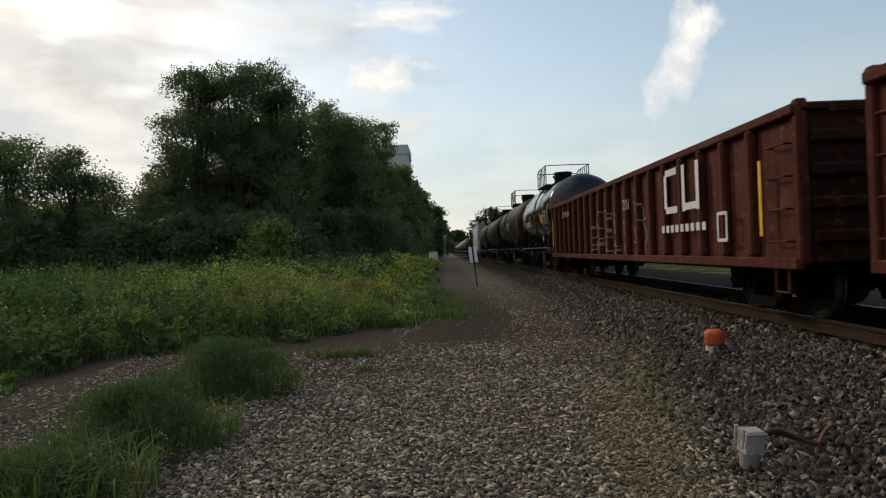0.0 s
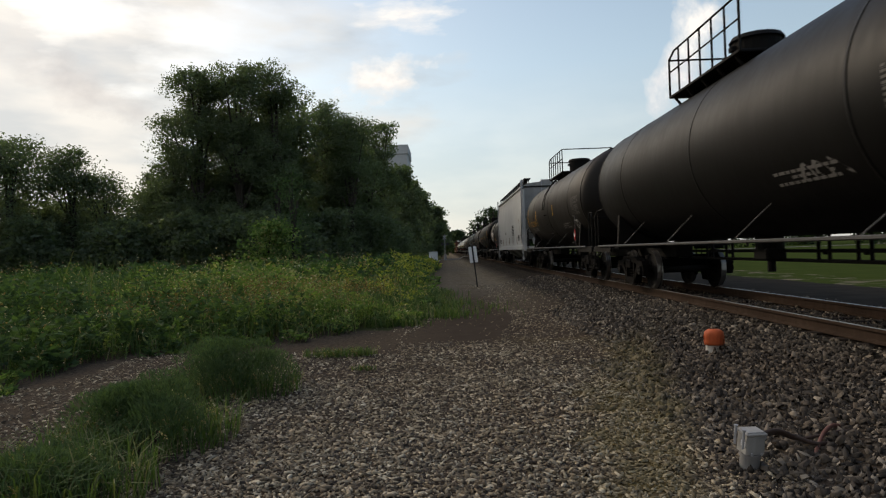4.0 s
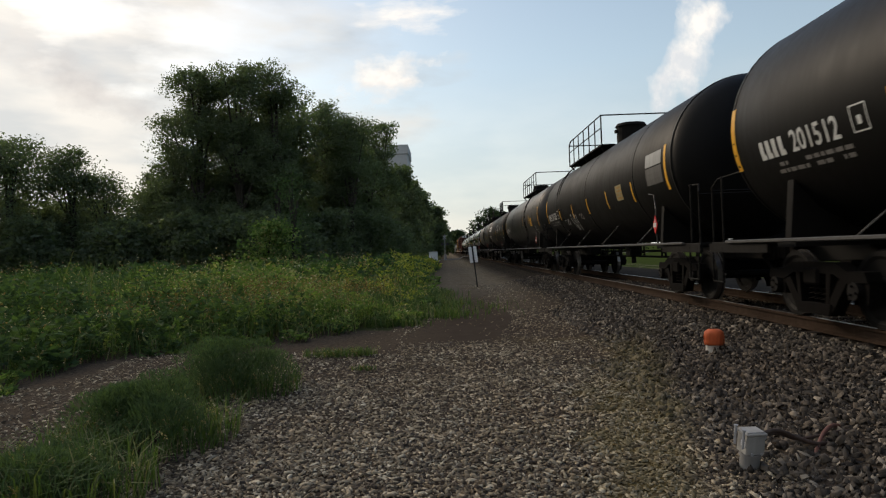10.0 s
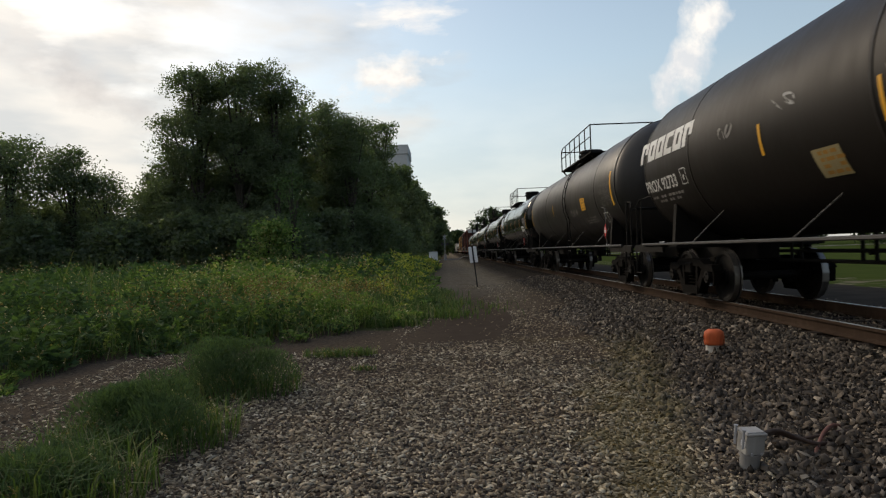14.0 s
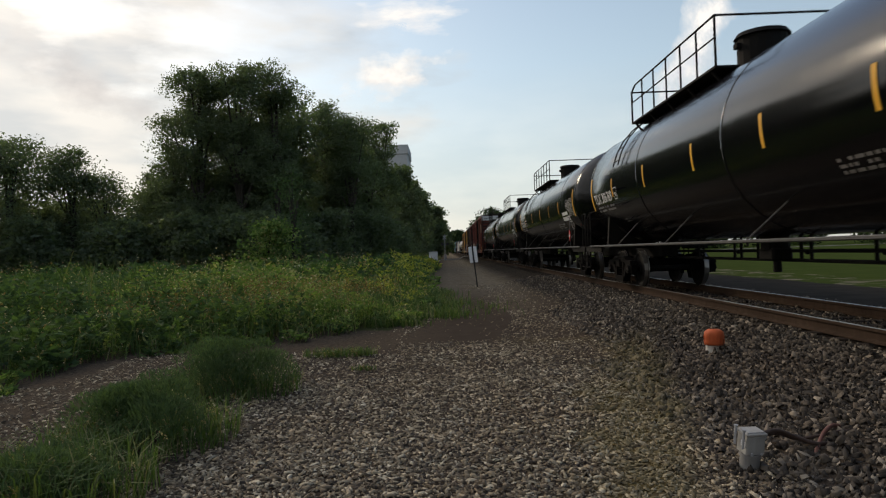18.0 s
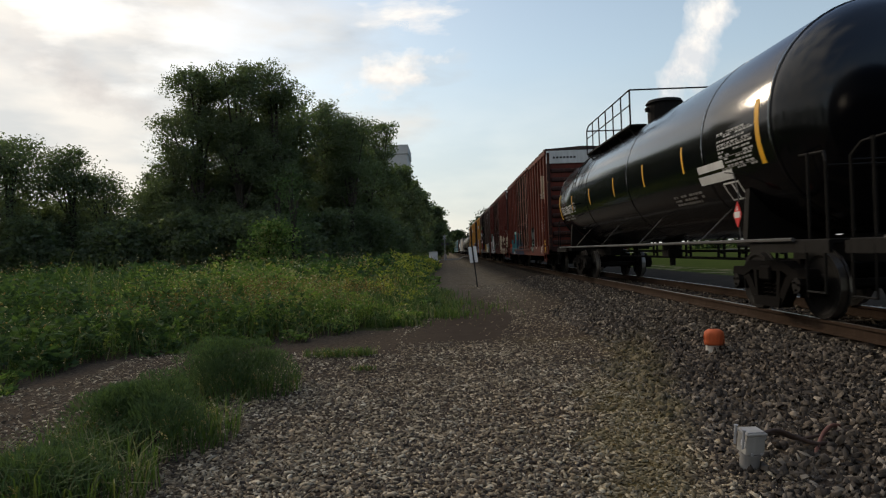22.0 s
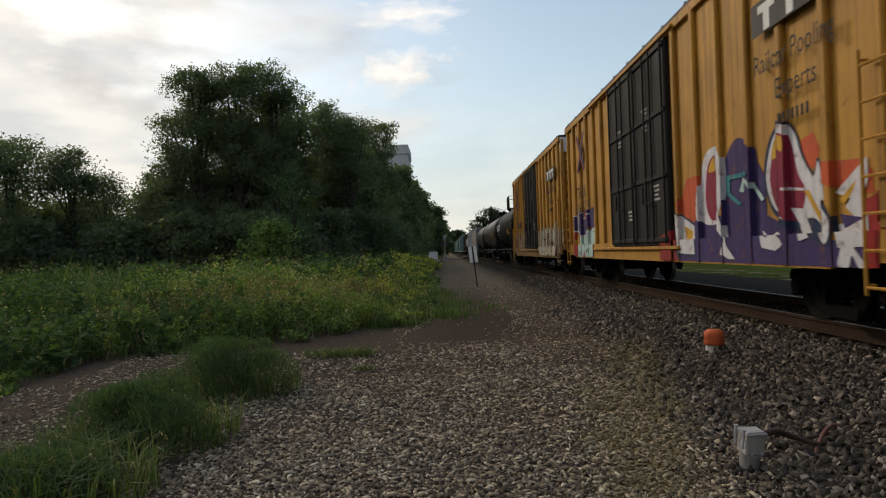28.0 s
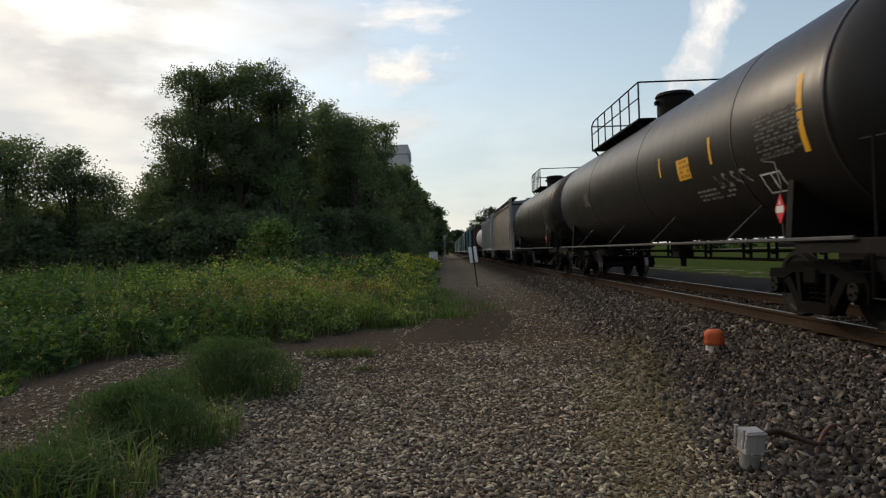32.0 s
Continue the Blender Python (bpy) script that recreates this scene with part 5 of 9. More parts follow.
def hopper_car(y_near, y_far, label, paint, end_mat, bays=3, H=4.72, marks=True, ribs=False):
    car, L, mid = start_car("hopper_car", label, y_near, y_far, "hopper car", "freight cars of the train")
    h = L / 2
    zs, ze = 1.22, H - 0.30
    # curved side sheets, cut back along the end slopes
    for sx in (-1, 1):
        bm = bmesh.new()
        rows = []
        for k in range(9):
            f = k / 8
            z = zs + (ze - zs) * f
            bul = 1.50 + 0.09 * math.sin(math.pi * min(1.0, f * 1.06))
            yend = h - 0.55 - (1.15 * (1 - min(1.0, f / 0.62)) if f > 0.12 else 0.55 + 0.6 * f / 0.12)
            rows.append([bm.verts.new((sx * bul, y, z)) for y in np.linspace(-yend, yend, 15)])
        for a, b in zip(rows, rows[1:]):
            for i in range(14):
                bm.faces.new((a[i], a[i + 1], b[i + 1], b[i]))
        bmesh.ops.recalc_face_normals(bm, faces=bm.faces)
        bmesh.ops.solidify(bm, geom=bm.faces[:], thickness=0.02)
        part("side_sheet", bm, paint, car, smooth=False)
        bm = bmesh.new()
        box(bm, (sx * 1.53, 0, 1.14), (0.09, L - 0.1, 0.24), 0.02)
        part("side_sill", bm, paint, car)
        bm = bmesh.new()
        box(bm, (sx * 1.50, 0, ze + 0.03), (0.14, L - 1.0, 0.14), 0.03)
        part("top_chord", bm, paint, car)
        if ribs:
            for k in range(14):
                bm = bmesh.new()
                box(bm, (sx * 1.60, -h + 1.8 + (L - 3.6) * k / 13, (zs + ze) / 2), (0.10, 0.10, ze - zs), 0.02)
                part("side_post", bm, paint, car)
    bm = bmesh.new()
    extrude_y(bm, [(-1.52, ze + 0.08), (1.52, ze + 0.08), (1.15, H - 0.06), (0.5, H), (-0.5, H), (-1.15, H - 0.06)], -h + 0.55, h - 0.55)
    part("roof", bm, end_mat, car)
    # running boards and roof hatches
    for sx in (-1, 1):
        bm = bmesh.new()
        box(bm, (sx * 1.22, 0, H + 0.16), (0.36, L - 0.6, 0.05))
        part("running_board", bm, M["underframe"], car)
        bm = bmesh.new()
        box(bm, (sx * 1.20, 0, H + 0.02), (0.03, L - 1.2, 0.22))
        part("board_riser", bm, M["underframe"], car)
        for k in range(12):
            y = -h + 0.7 + (L - 1.4) * k / 11
            rods("board_bracket", [[(sx * 1.10, y, H - 0.06), (sx * 1.10, y, H + 0.15)], [(sx * 1.45, y, ze + 0.05), (sx * 1.38, y, H + 0.15)]], 0.02, M["galvanised"], car, 5)
    bm = bmesh.new()
    box(bm, (0, 0, H + 0.10), (0.62, L - 2.2, 0.16), 0.04)
    part("hatch_cover", bm, end_mat, car)
    # end slopes, posts, ladders, platforms
    for s in (-1, 1):
        bm = bmesh.new()
        pts = [(-1.44, s * (h - 0.62), ze), (1.44, s * (h - 0.62), ze), (1.44, s * (h - 0.70), 2.9), (1.44, s * (h - 1.75), 1.6), (-1.44, s * (h - 1.75), 1.6), (-1.44, s * (h - 0.70), 2.9)]
        v = [bm.verts.new(p) for p in pts]
        bm.faces.new((v[0], v[1], v[2], v[5]))
        bm.faces.new((v[5], v[2], v[3], v[4]))
        bmesh.ops.recalc_face_normals(bm, faces=bm.faces)
        bmesh.ops.solidify(bm, geom=bm.faces[:], thickness=0.03)
        part("slope_sheet", bm, end_mat, car)
        for sx in (-1, 1):
            bm = bmesh.new()
            box(bm, (sx * 1.46, s * (h - 0.30), 2.75), (0.10, 0.10, 3.1), 0.015)
            part("end_post", bm, paint, car)
            side_ladder(car, M["galvanised"], sx * 1.50, s * h - 0.52 if s > 0 else -h + 0.10, s * h - 0.10 if s > 0 else -h + 0.52, 0.45, H + 0.1 if sx < 0 else 2.6, 0.40, 0.020, sx=sx)
            bm = bmesh.new()
            path_rod(bm, [(sx * 1.40, s * (h - 1.5), 1.25), (sx * 1.40, s * (h - 0.35), 2.7)], 0.04, 6)
            part("end_brace", bm, paint, car)
        bm = bmesh.new()
        box(bm, (0, s * (h - 0.35), 1.10), (3.0, 0.75, 0.06))
        box(bm, (0, s * (h + 0.02), 1.06), (3.1, 0.10, 0.24), 0.02)
        part("end_platform", bm, paint, car)
        rods("end_handrail", [[(-1.4, s * (h - 0.05), 1.1), (-1.4, s * (h - 0.05), 2.1), (1.4, s * (h - 0.05), 2.1), (1.4, s * (h - 0.05), 1.1)], [(-0.5, s * (h - 0.05), 1.1), (-0.5, s * (h - 0.05), H + 0.1)],
                              [(0.0, s * (h - 0.05), 1.1), (0.0, s * (h - 0.05), H + 0.1)]], 0.022, M["galvanised"], car)
        bm = bmesh.new()
        rod(bm, (-0.9, s * (h - 1.1), 1.50), (0.3, s * (h - 1.1), 1.50), 0.20, 14)
        part("air_reservoir", bm, M["galvanised"], car)
        add_truck(car, s * (h - 1.75), mid)
        bm = bmesh.new()
        box(bm, (0, s * (h - 1.4), 0.92), (0.5, 3.2, 0.34), 0.02)
        box(bm, (0, s * (h - 1.75), 1.0), (2.8, 0.45, 0.14), 0.02)
        part("draft_sill", bm, M["underframe"], car)
    # hopper bays under the body
    span = (L - 5.0) / bays
    for k in range(bays):
        yc = -L / 2 + 2.5 + span * (k + 0.5)
        bm = bmesh.new()
        a = [(-1.45, yc - span / 2, zs), (1.45, yc - span / 2, zs), (1.45, yc + span / 2, zs), (-1.45, yc + span / 2, zs)]
        b = [(-0.55, yc - 0.35, 0.45), (0.55, yc - 0.35, 0.45), (0.55, yc + 0.35, 0.45), (-0.55, yc + 0.35, 0.45)]
        va, vb = [bm.verts.new(p) for p in a], [bm.verts.new(p) for p in b]
        bm.faces.new(vb)
        for i in range(4):
            bm.faces.new((va[i], va[(i + 1) % 4], vb[(i + 1) % 4], vb[i]))
        bmesh.ops.recalc_face_normals(bm, faces=bm.faces)
        bay = part("hopper_bay", bm, end_mat, car)
        bm = bmesh.new()
        box(bm, (0, yc, 0.38), (1.3, 0.85, 0.14), 0.02)
        part("outlet_gate", bm, M["underframe"], bay)
    add_couplers(car, h + 0.15)
    if marks:
        for k in range(5):
            bm = bmesh.new()
            y = 4.3 - 2.3 * k
            x = 1.545
            extrude_x(bm, [(y, zs + 0.12), (y + 0.045, zs + 0.12), (y + 0.105, zs + 0.58), (y + 0.06, zs + 0.58)], -x - 0.020, -x - 0.004)
            part("reflector", bm, M["mark_rust"], car, "rusty faded reflective stripe")
        bm = bmesh.new()
        for k in range(6):
            z0, z1 = 1.34 + 0.24 * k, 1.34 + 0.24 * (k + 1)
            ya, yb = -h + 1.28 + 0.085 * k, -h + 1.28 + 0.085 * (k + 1)
            xa, xb = (1.512 + 0.09 * math.sin(math.pi * min(1.0, (z - zs) / (ze - zs) * 1.06)) for z in (z0, z1))
            bm.faces.new([bm.verts.new(v) for v in ((-xa, ya, z0), (-xa, ya + 0.10, z0), (-xb, yb + 0.10, z1), (-xb, yb, z1))])
        part("reflector", bm, M["mark_rust"], car, "rusty faded reflective stripe")
        bm = bmesh.new()
        box(bm, (-1.570, -h + 2.25, 1.72), (0.012, 0.42, 0.28))
        part("data_plate", bm, M["post_dark"], car, "dark square data plate")
        bm = bmesh.new()
        rng = random.Random(4)
        for (yc, z, rows, w, hh) in ((h - 1.9, 1.75, 3, 1.3, 0.06), (-h + 5.4, 2.5, 7, 0.9, 0.055), (-h + 2.6, 1.75, 2, 0.35, 0.10), (2.0, 2.2, 2, 0.5, 0.06)):
            for r in range(rows):
                y = yc + w / 2
                while y > yc - w / 2:
                    ww = rng.uniform(0.10, 0.2) if hh > 0.2 else rng.uniform(0.06, 0.2)
                    ww = min(ww, hh * 1.6)
                    zz = z - r * hh * 1.7
                    f = (zz - zs) / (ze - zs)
                    bx = 1.50 + 0.09 * math.sin(math.pi * min(1.0, f * 1.06))
                    box(bm, (-bx - 0.008, y - ww / 2, zz), (0.010, ww, hh))
                    y -= ww + 0.06
        tagged(part("small_lettering", bm, M["post_dark"], car), kind="stuff")
        for body, z in (("NCIX", 2.48), ("1335", 2.10)):
            ob = link_mesh("car_number", text_mesh(body, 0.28, M["post_dark"], 0.003), car)
            ob.matrix_basis = Matrix.Translation((-1.605, h - 1.55, z)) @ Matrix(((0, 0, -1), (-1, 0, 0), (0, 1, 0))).to_4x4()
    return car


# ---- sprayed paint on flat car sides ----
for tone, colour in (("purple", PURPLE), ("plum", PLUM), ("crimson", CRIMSON), ("orange", ORANGE), ("chalk", CHALK), ("mint", MINT), ("teal", TEAL), ("navy", NAVY), ("soot", SOOT), ("aqua", AQUA), ("gold", GOLD), ("blood", BLOOD),
                     ("lime", (0.26, 0.33, 0.09)), ("blush", (0.33, 0.13, 0.075)), ("olive", (0.10, 0.095, 0.07)), ("sky", SKY), ("bone", (0.52, 0.45, 0.34)), ("tan", (0.33, 0.25, 0.17)), ("ochre", (0.37, 0.22, 0.085)), ("ash", (0.055, 0.052, 0.048)), ("rust", (0.085, 0.030, 0.022)), ("smoke", (0.15, 0.15, 0.15)), ("dark_line", (0.045, 0.026, 0.022)), ("tag_line", (0.36, 0.32, 0.30))):
    M["spray_" + tone] = steel_paint("spray_" + tone, colour, 0.65, tuple(v * 0.42 + 0.01 for v in colour), 0.70, bump=0.05, rust=0.22, spec=0.15)


def half(poly, axis, limit, keep_above):
    """The part of an outline on one side of a straight cut."""
    out = []
    for a, b in zip(poly, poly[1:] + poly[:1]):
        ina, inb = (a[axis] >= limit) == keep_above, (b[axis] >= limit) == keep_above
        if ina:
            out.append(a)
        if ina != inb:
            f = (limit - a[axis]) / (b[axis] - a[axis])
            out.append((a[0] + (b[0] - a[0]) * f, a[1] + (b[1] - a[1]) * f))
    return out


def rounded(pts, n=5):
    """A closed outline of (y, z) points drawn through smoothly."""
    out, m = [], len(pts)
    for i in range(m):
        p0, p1, p2, p3 = (Vector(pts[(i + k) % m]) for k in (-1, 0, 1, 2))
        for k in range(n):
            t = k / n
            v = 0.5 * (2 * p1 + (p2 - p0) * t + (2 * p0 - 5 * p1 + 4 * p2 - p3) * t * t + (3 * p1 - p0 - 3 * p2 + p3) * t ** 3)
            out.append((v.x, v.y))
    return out


class Spray:
    """Paint on the near side of a car that follows its posts, door and sill; each shape covers those before it."""

    def __init__(self, car, panel, bands, sill=None, low=0.83):
        self.car, self.panel, self.bands, self.sill, self.low, self.coat = car, panel, bands, sill, low, 0

    def lay(self, tone, outlines):
        self.coat += 1
        bm = bmesh.new()
        lift = 0.003 + 0.0007 * self.coat
        cuts = sorted({v for a, b, _ in self.bands for v in (a, b)} | {-20.0, 20.0})
        for poly in outlines:
            poly = half(poly, 1, self.low, True)
            rows = [(poly, None)] if self.sill is None else [(half(poly, 1, self.sill[0], True), None), (half(poly, 1, self.sill[0], False), self.sill[1])]
            for piece, depth in rows:
                for a, b in zip(cuts, cuts[1:]) if len(piece) > 2 else ():
                    q = half(half(piece, 0, a, True), 0, b, False)
                    if len(q) < 3:
                        continue
                    x = max([d for y0, y1, d in self.bands if y0 <= (a + b) / 2 <= y1] + [self.panel if depth is None else depth])
                    vs, last = [], None
                    for v in q:
                        if last is None or abs(v[0] - last[0]) + abs(v[1] - last[1]) > 1e-5:
                            vs.append(bm.verts.new((-x - lift, v[0], v[1])))
                        last = v
                    if len(vs) > 2:
                        bm.faces.new(vs)
            # the flanks of the posts take paint too
            for y0, y1, depth in self.bands:
                for edge, out in ((y0, -1), (y1, 1)):
                    zs = sorted(a[1] + (b[1] - a[1]) * (edge - a[0]) / (b[0] - a[0]) for a, b in zip(poly, poly[1:] + poly[:1]) if (a[0] >= edge) != (b[0] >= edge))
                    for z0, z1 in zip(zs[::2], zs[1::2]):
                        z0 = max(z0, self.sill[0] if self.sill else z0)
                        if z1 > z0 and depth - self.panel < 0.14:
                            bm.faces.new([bm.verts.new((-x, edge + out * (lift - 0.002), z)) for x, z in ((self.panel, z0), (depth + lift, z0), (depth + lift, z1), (self.panel, z1))])
        tagged(part("sprayed_tag", bm, M["spray_" + tone], self.car, "sprayed graffiti paint"), kind="stuff")

    def cut(self, tone, *pts):
        self.lay(tone, [list(pts)])

    def blob(self, tone, *pts):
        self.lay(tone, [rounded(pts)])

    def line(self, tone, width, *pts):
        quads = []
        for (ya, za), (yb, zb) in zip(pts, pts[1:]):
            d = Vector((yb - ya, zb - za)).normalized() * width / 2
            quads.append([(ya - d.y - d.x, za + d.x - d.y), (yb - d.y + d.x, zb + d.x + d.y), (yb + d.y + d.x, zb - d.x + d.y), (ya + d.y - d.x, za - d.x - d.y)])
        self.lay(tone, quads)


def box_spray(car, L, posts, door_w, W=3.10):
    """Paint for a box car side as box_car() builds it."""
    h, x = L / 2, W / 2
    bands = [(door_w[0], door_w[1], x + 0.10)]
    for k in range(posts):
        y = -h + 0.35 + (L - 0.7) * k / (posts - 1)
        if not door_w[0] - 0.1 < y < door_w[1] + 0.1:
            bands.append((y - 0.07, y + 0.07, x + 0.078))
    return Spray(car, x, bands, (1.14, x + 0.063), 0.765)


def star(p, y, z):
    p.cut("navy", *[(y + (0.085 if k % 2 == 0 else 0.035) * math.sin(math.pi * k / 5), z + (0.095 if k % 2 == 0 else 0.04) * math.cos(math.pi * k / 5)) for k in range(10)])


def yellow_car_paint(p):
    """Letters and a dark figure in purple, crimson and white at one end, purple and mint ones at the other."""
    p.cut("orange", (-2.24, 1.73), (-2.62, 2.19), (-3.3, 2.17), (-3.53, 1.64), (-3.23, 1.38), (-2.47, 1.48))
    p.cut("orange", (-6.24, 2.23), (-6.51, 2.29), (-6.63, 2.08), (-6.55, 1.86), (-6.33, 1.93))
    p.cut("orange", (-6.61, 1.93), (-7.33, 1.87), (-7.51, 1.74), (-7.52, 1.5), (-7.09, 1.54), (-6.66, 1.73))
    p.cut("blood", (-7.36, 1.45), (-7.7, 1.52), (-7.65, 0.77), (-7.37, 0.76))
    p.cut("blood", (-1.36, 1.2), (-2.21, 1.36), (-2.31, 0.68), (-1.41, 0.76))
    p.cut("purple", (-2.17, 0.84), (-2.76, 1.17), (-3.24, 1.49), (-5.31, 1.43), (-5.82, 1.27), (-6.3, 1.49), (-6.69, 1.08), (-7.06, 1.04), (-7.49, 0.96), (-7.48, 0.76), (-2.71, 0.6))
    p.blob("purple", (-4.16, 2.22), (-4.59, 2.55), (-5.11, 2.33), (-5.19, 2.13), (-5.36, 1.88), (-5.37, 1.07), (-5.07, 0.79), (-4.22, 0.88), (-4.17, 1.6))
    p.blob("chalk", (-3.23, 1.44), (-3.26, 2.0), (-3.37, 2.38), (-3.61, 2.54), (-3.9, 2.54), (-4.14, 2.4), (-4.21, 2.11), (-4.14, 1.6), (-3.84, 1.36))
    p.blob("crimson", (-3.43, 1.71), (-3.53, 2.25), (-3.8, 2.42), (-4.02, 2.29), (-4.04, 1.92), (-3.94, 1.51), (-3.65, 1.42))
    p.blob("gold", (-3.58, 2.19), (-3.77, 2.39), (-4.01, 2.28), (-3.91, 2.19))
    p.cut("navy", (-2.08, 1.67), (-3.08, 1.36), (-3.12, 0.84), (-2.21, 0.86))
    p.cut("chalk", (-2.18, 1.61), (-3.01, 1.33), (-3.04, 0.88), (-2.33, 0.9), (-2.24, 1.18))
    p.cut("gold", (-2.46, 1.38), (-2.86, 1.27), (-2.79, 1.11), (-2.54, 1.17))
    p.blob("navy", (-5.36, 1.88), (-5.49, 2.31), (-5.75, 2.53), (-6.01, 2.5), (-6.19, 2.32), (-6.31, 2.06), (-6.5, 1.83), (-6.6, 1.99), (-6.7, 1.73), (-6.75, 1.52), (-6.93, 1.26), (-6.87, 1.01), (-6.68, 1.02), (-5.98, 1.22), (-5.54, 1.46))
    p.blob("chalk", (-5.42, 1.87), (-5.56, 2.28), (-5.79, 2.49), (-6.0, 2.47), (-6.15, 2.32), (-6.28, 2.04), (-6.5, 1.79), (-6.6, 1.95), (-6.66, 1.73), (-6.7, 1.5), (-6.89, 1.25), (-6.84, 1.04), (-6.72, 1.04), (-6.53, 1.3), (-5.99, 1.31), (-5.59, 1.5))
    p.blob("crimson", (-5.52, 1.86), (-5.62, 2.2), (-5.8, 2.38), (-5.98, 2.36), (-6.09, 2.17), (-6.18, 1.87), (-6.34, 1.61), (-6.14, 1.3), (-5.83, 1.38), (-5.63, 1.54))
    p.blob("gold", (-5.57, 2.13), (-5.66, 2.33), (-5.82, 2.37), (-5.98, 2.32), (-5.97, 2.15), (-5.81, 2.22), (-5.67, 2.11))
    p.cut("chalk", (-5.92, 1.72), (-6.31, 1.67), (-6.31, 1.64), (-5.92, 1.68))
    p.cut("gold", (-6.31, 1.63), (-6.4, 1.64), (-6.7, 1.27), (-6.63, 1.24))
    p.cut("chalk", (-6.91, 1.56), (-7.45, 1.88), (-7.46, 1.65), (-7.33, 1.42), (-7.43, 1.27), (-7.44, 0.98), (-7.02, 0.97), (-6.95, 1.22), (-7.27, 1.25), (-7.08, 1.4), (-7.17, 1.48))
    p.cut("gold", (-6.98, 1.48), (-7.28, 1.67), (-7.21, 1.55), (-7.06, 1.43))
    p.cut("purple", (-6.97, 1.33), (-7.39, 1.27), (-7.06, 1.17))
    p.blob("chalk", (-7.01, 0.78), (-7.08, 0.97), (-7.2, 1.03), (-7.33, 0.93), (-7.46, 0.79), (-7.37, 0.76), (-7.26, 0.89), (-7.19, 0.76))
    p.cut("chalk", (-5.29, 1.21), (-5.47, 1.11), (-5.67, 1.18), (-5.93, 1.02), (-5.72, 0.94), (-5.37, 0.98))
    p.cut("chalk", (-6.0, 1.46), (-6.3, 1.43), (-6.47, 1.09), (-6.27, 1.05), (-6.2, 1.26))
    p.cut("chalk", (-4.04, 1.55), (-4.19, 1.29), (-4.3, 1.01), (-4.58, 0.82), (-4.36, 0.82), (-4.1, 0.89), (-4.22, 1.11), (-3.97, 1.3))
    p.cut("teal", (-4.23, 2.05), (-4.99, 2.03), (-5.06, 1.97), (-4.36, 1.98), (-4.35, 1.79), (-4.73, 1.6), (-4.6, 1.59), (-4.23, 1.77))
    p.cut("mint", (-4.92, 1.93), (-5.02, 1.92), (-5.38, 1.62), (-5.3, 1.59))
    p.cut("mint", (-4.66, 1.78), (-4.8, 1.98), (-4.88, 1.97), (-4.8, 1.75))
    p.cut("blood", (7.12, 2.04), (6.71, 2.04), (6.6, 1.58), (6.42, 1.38), (6.42, 0.76), (7.14, 0.8), (7.19, 1.42))
    p.blob("chalk", (7.17, 1.79), (7.0, 2.05), (6.66, 2.04), (6.5, 1.82), (6.54, 1.55), (7.04, 1.59))
    p.blob("purple", (7.09, 1.8), (6.95, 2.0), (6.68, 2.01), (6.57, 1.83), (6.6, 1.59), (6.99, 1.62))
    p.cut("crimson", (5.74, 2.12), (5.47, 2.12), (5.29, 1.85), (5.1, 1.47), (5.16, 1.13), (5.32, 1.32), (5.46, 1.83))
    p.cut("purple", (5.43, 2.02), (4.89, 2.16), (4.33, 2.18), (4.37, 1.58), (4.92, 1.61), (5.17, 1.55), (5.3, 1.69))
    p.cut("chalk", (5.42, 2.04), (4.89, 2.04), (4.9, 2.0), (5.41, 1.98))
    p.blob("chalk", (6.64, 1.78), (6.52, 2.13), (6.1, 2.22), (5.83, 2.11), (5.72, 1.93), (5.48, 1.95), (5.32, 1.73), (5.29, 1.47), (5.75, 1.38), (6.16, 1.43), (6.55, 1.5))
    p.blob("purple", (6.56, 1.78), (6.45, 2.09), (6.1, 2.19), (5.86, 2.08), (5.76, 1.9), (5.49, 1.92), (5.37, 1.74), (5.35, 1.51), (5.75, 1.41), (6.15, 1.47), (6.49, 1.54))
    p.cut("mint", (6.42, 1.45), (6.23, 1.42), (6.09, 1.18), (5.93, 1.13), (5.91, 1.35), (5.6, 1.4), (5.27, 1.15), (5.17, 1.55), (4.86, 1.56), (4.81, 1.47), (4.69, 1.58), (4.36, 1.62), (4.41, 0.78), (5.36, 0.76), (5.56, 0.95), (5.72, 0.75), (6.42, 0.76))
    p.cut("gold", (6.8, 1.14), (6.75, 1.4), (6.65, 1.55), (6.51, 1.29), (6.43, 1.14))
    p.cut("blood", (5.72, 0.75), (5.55, 0.99), (5.36, 0.76))
    star(p, 6.19, 0.88)
    star(p, 5.92, 0.86)
    star(p, 5.21, 0.93)
    star(p, 4.95, 0.97)
    star(p, 5.47, 1.14)


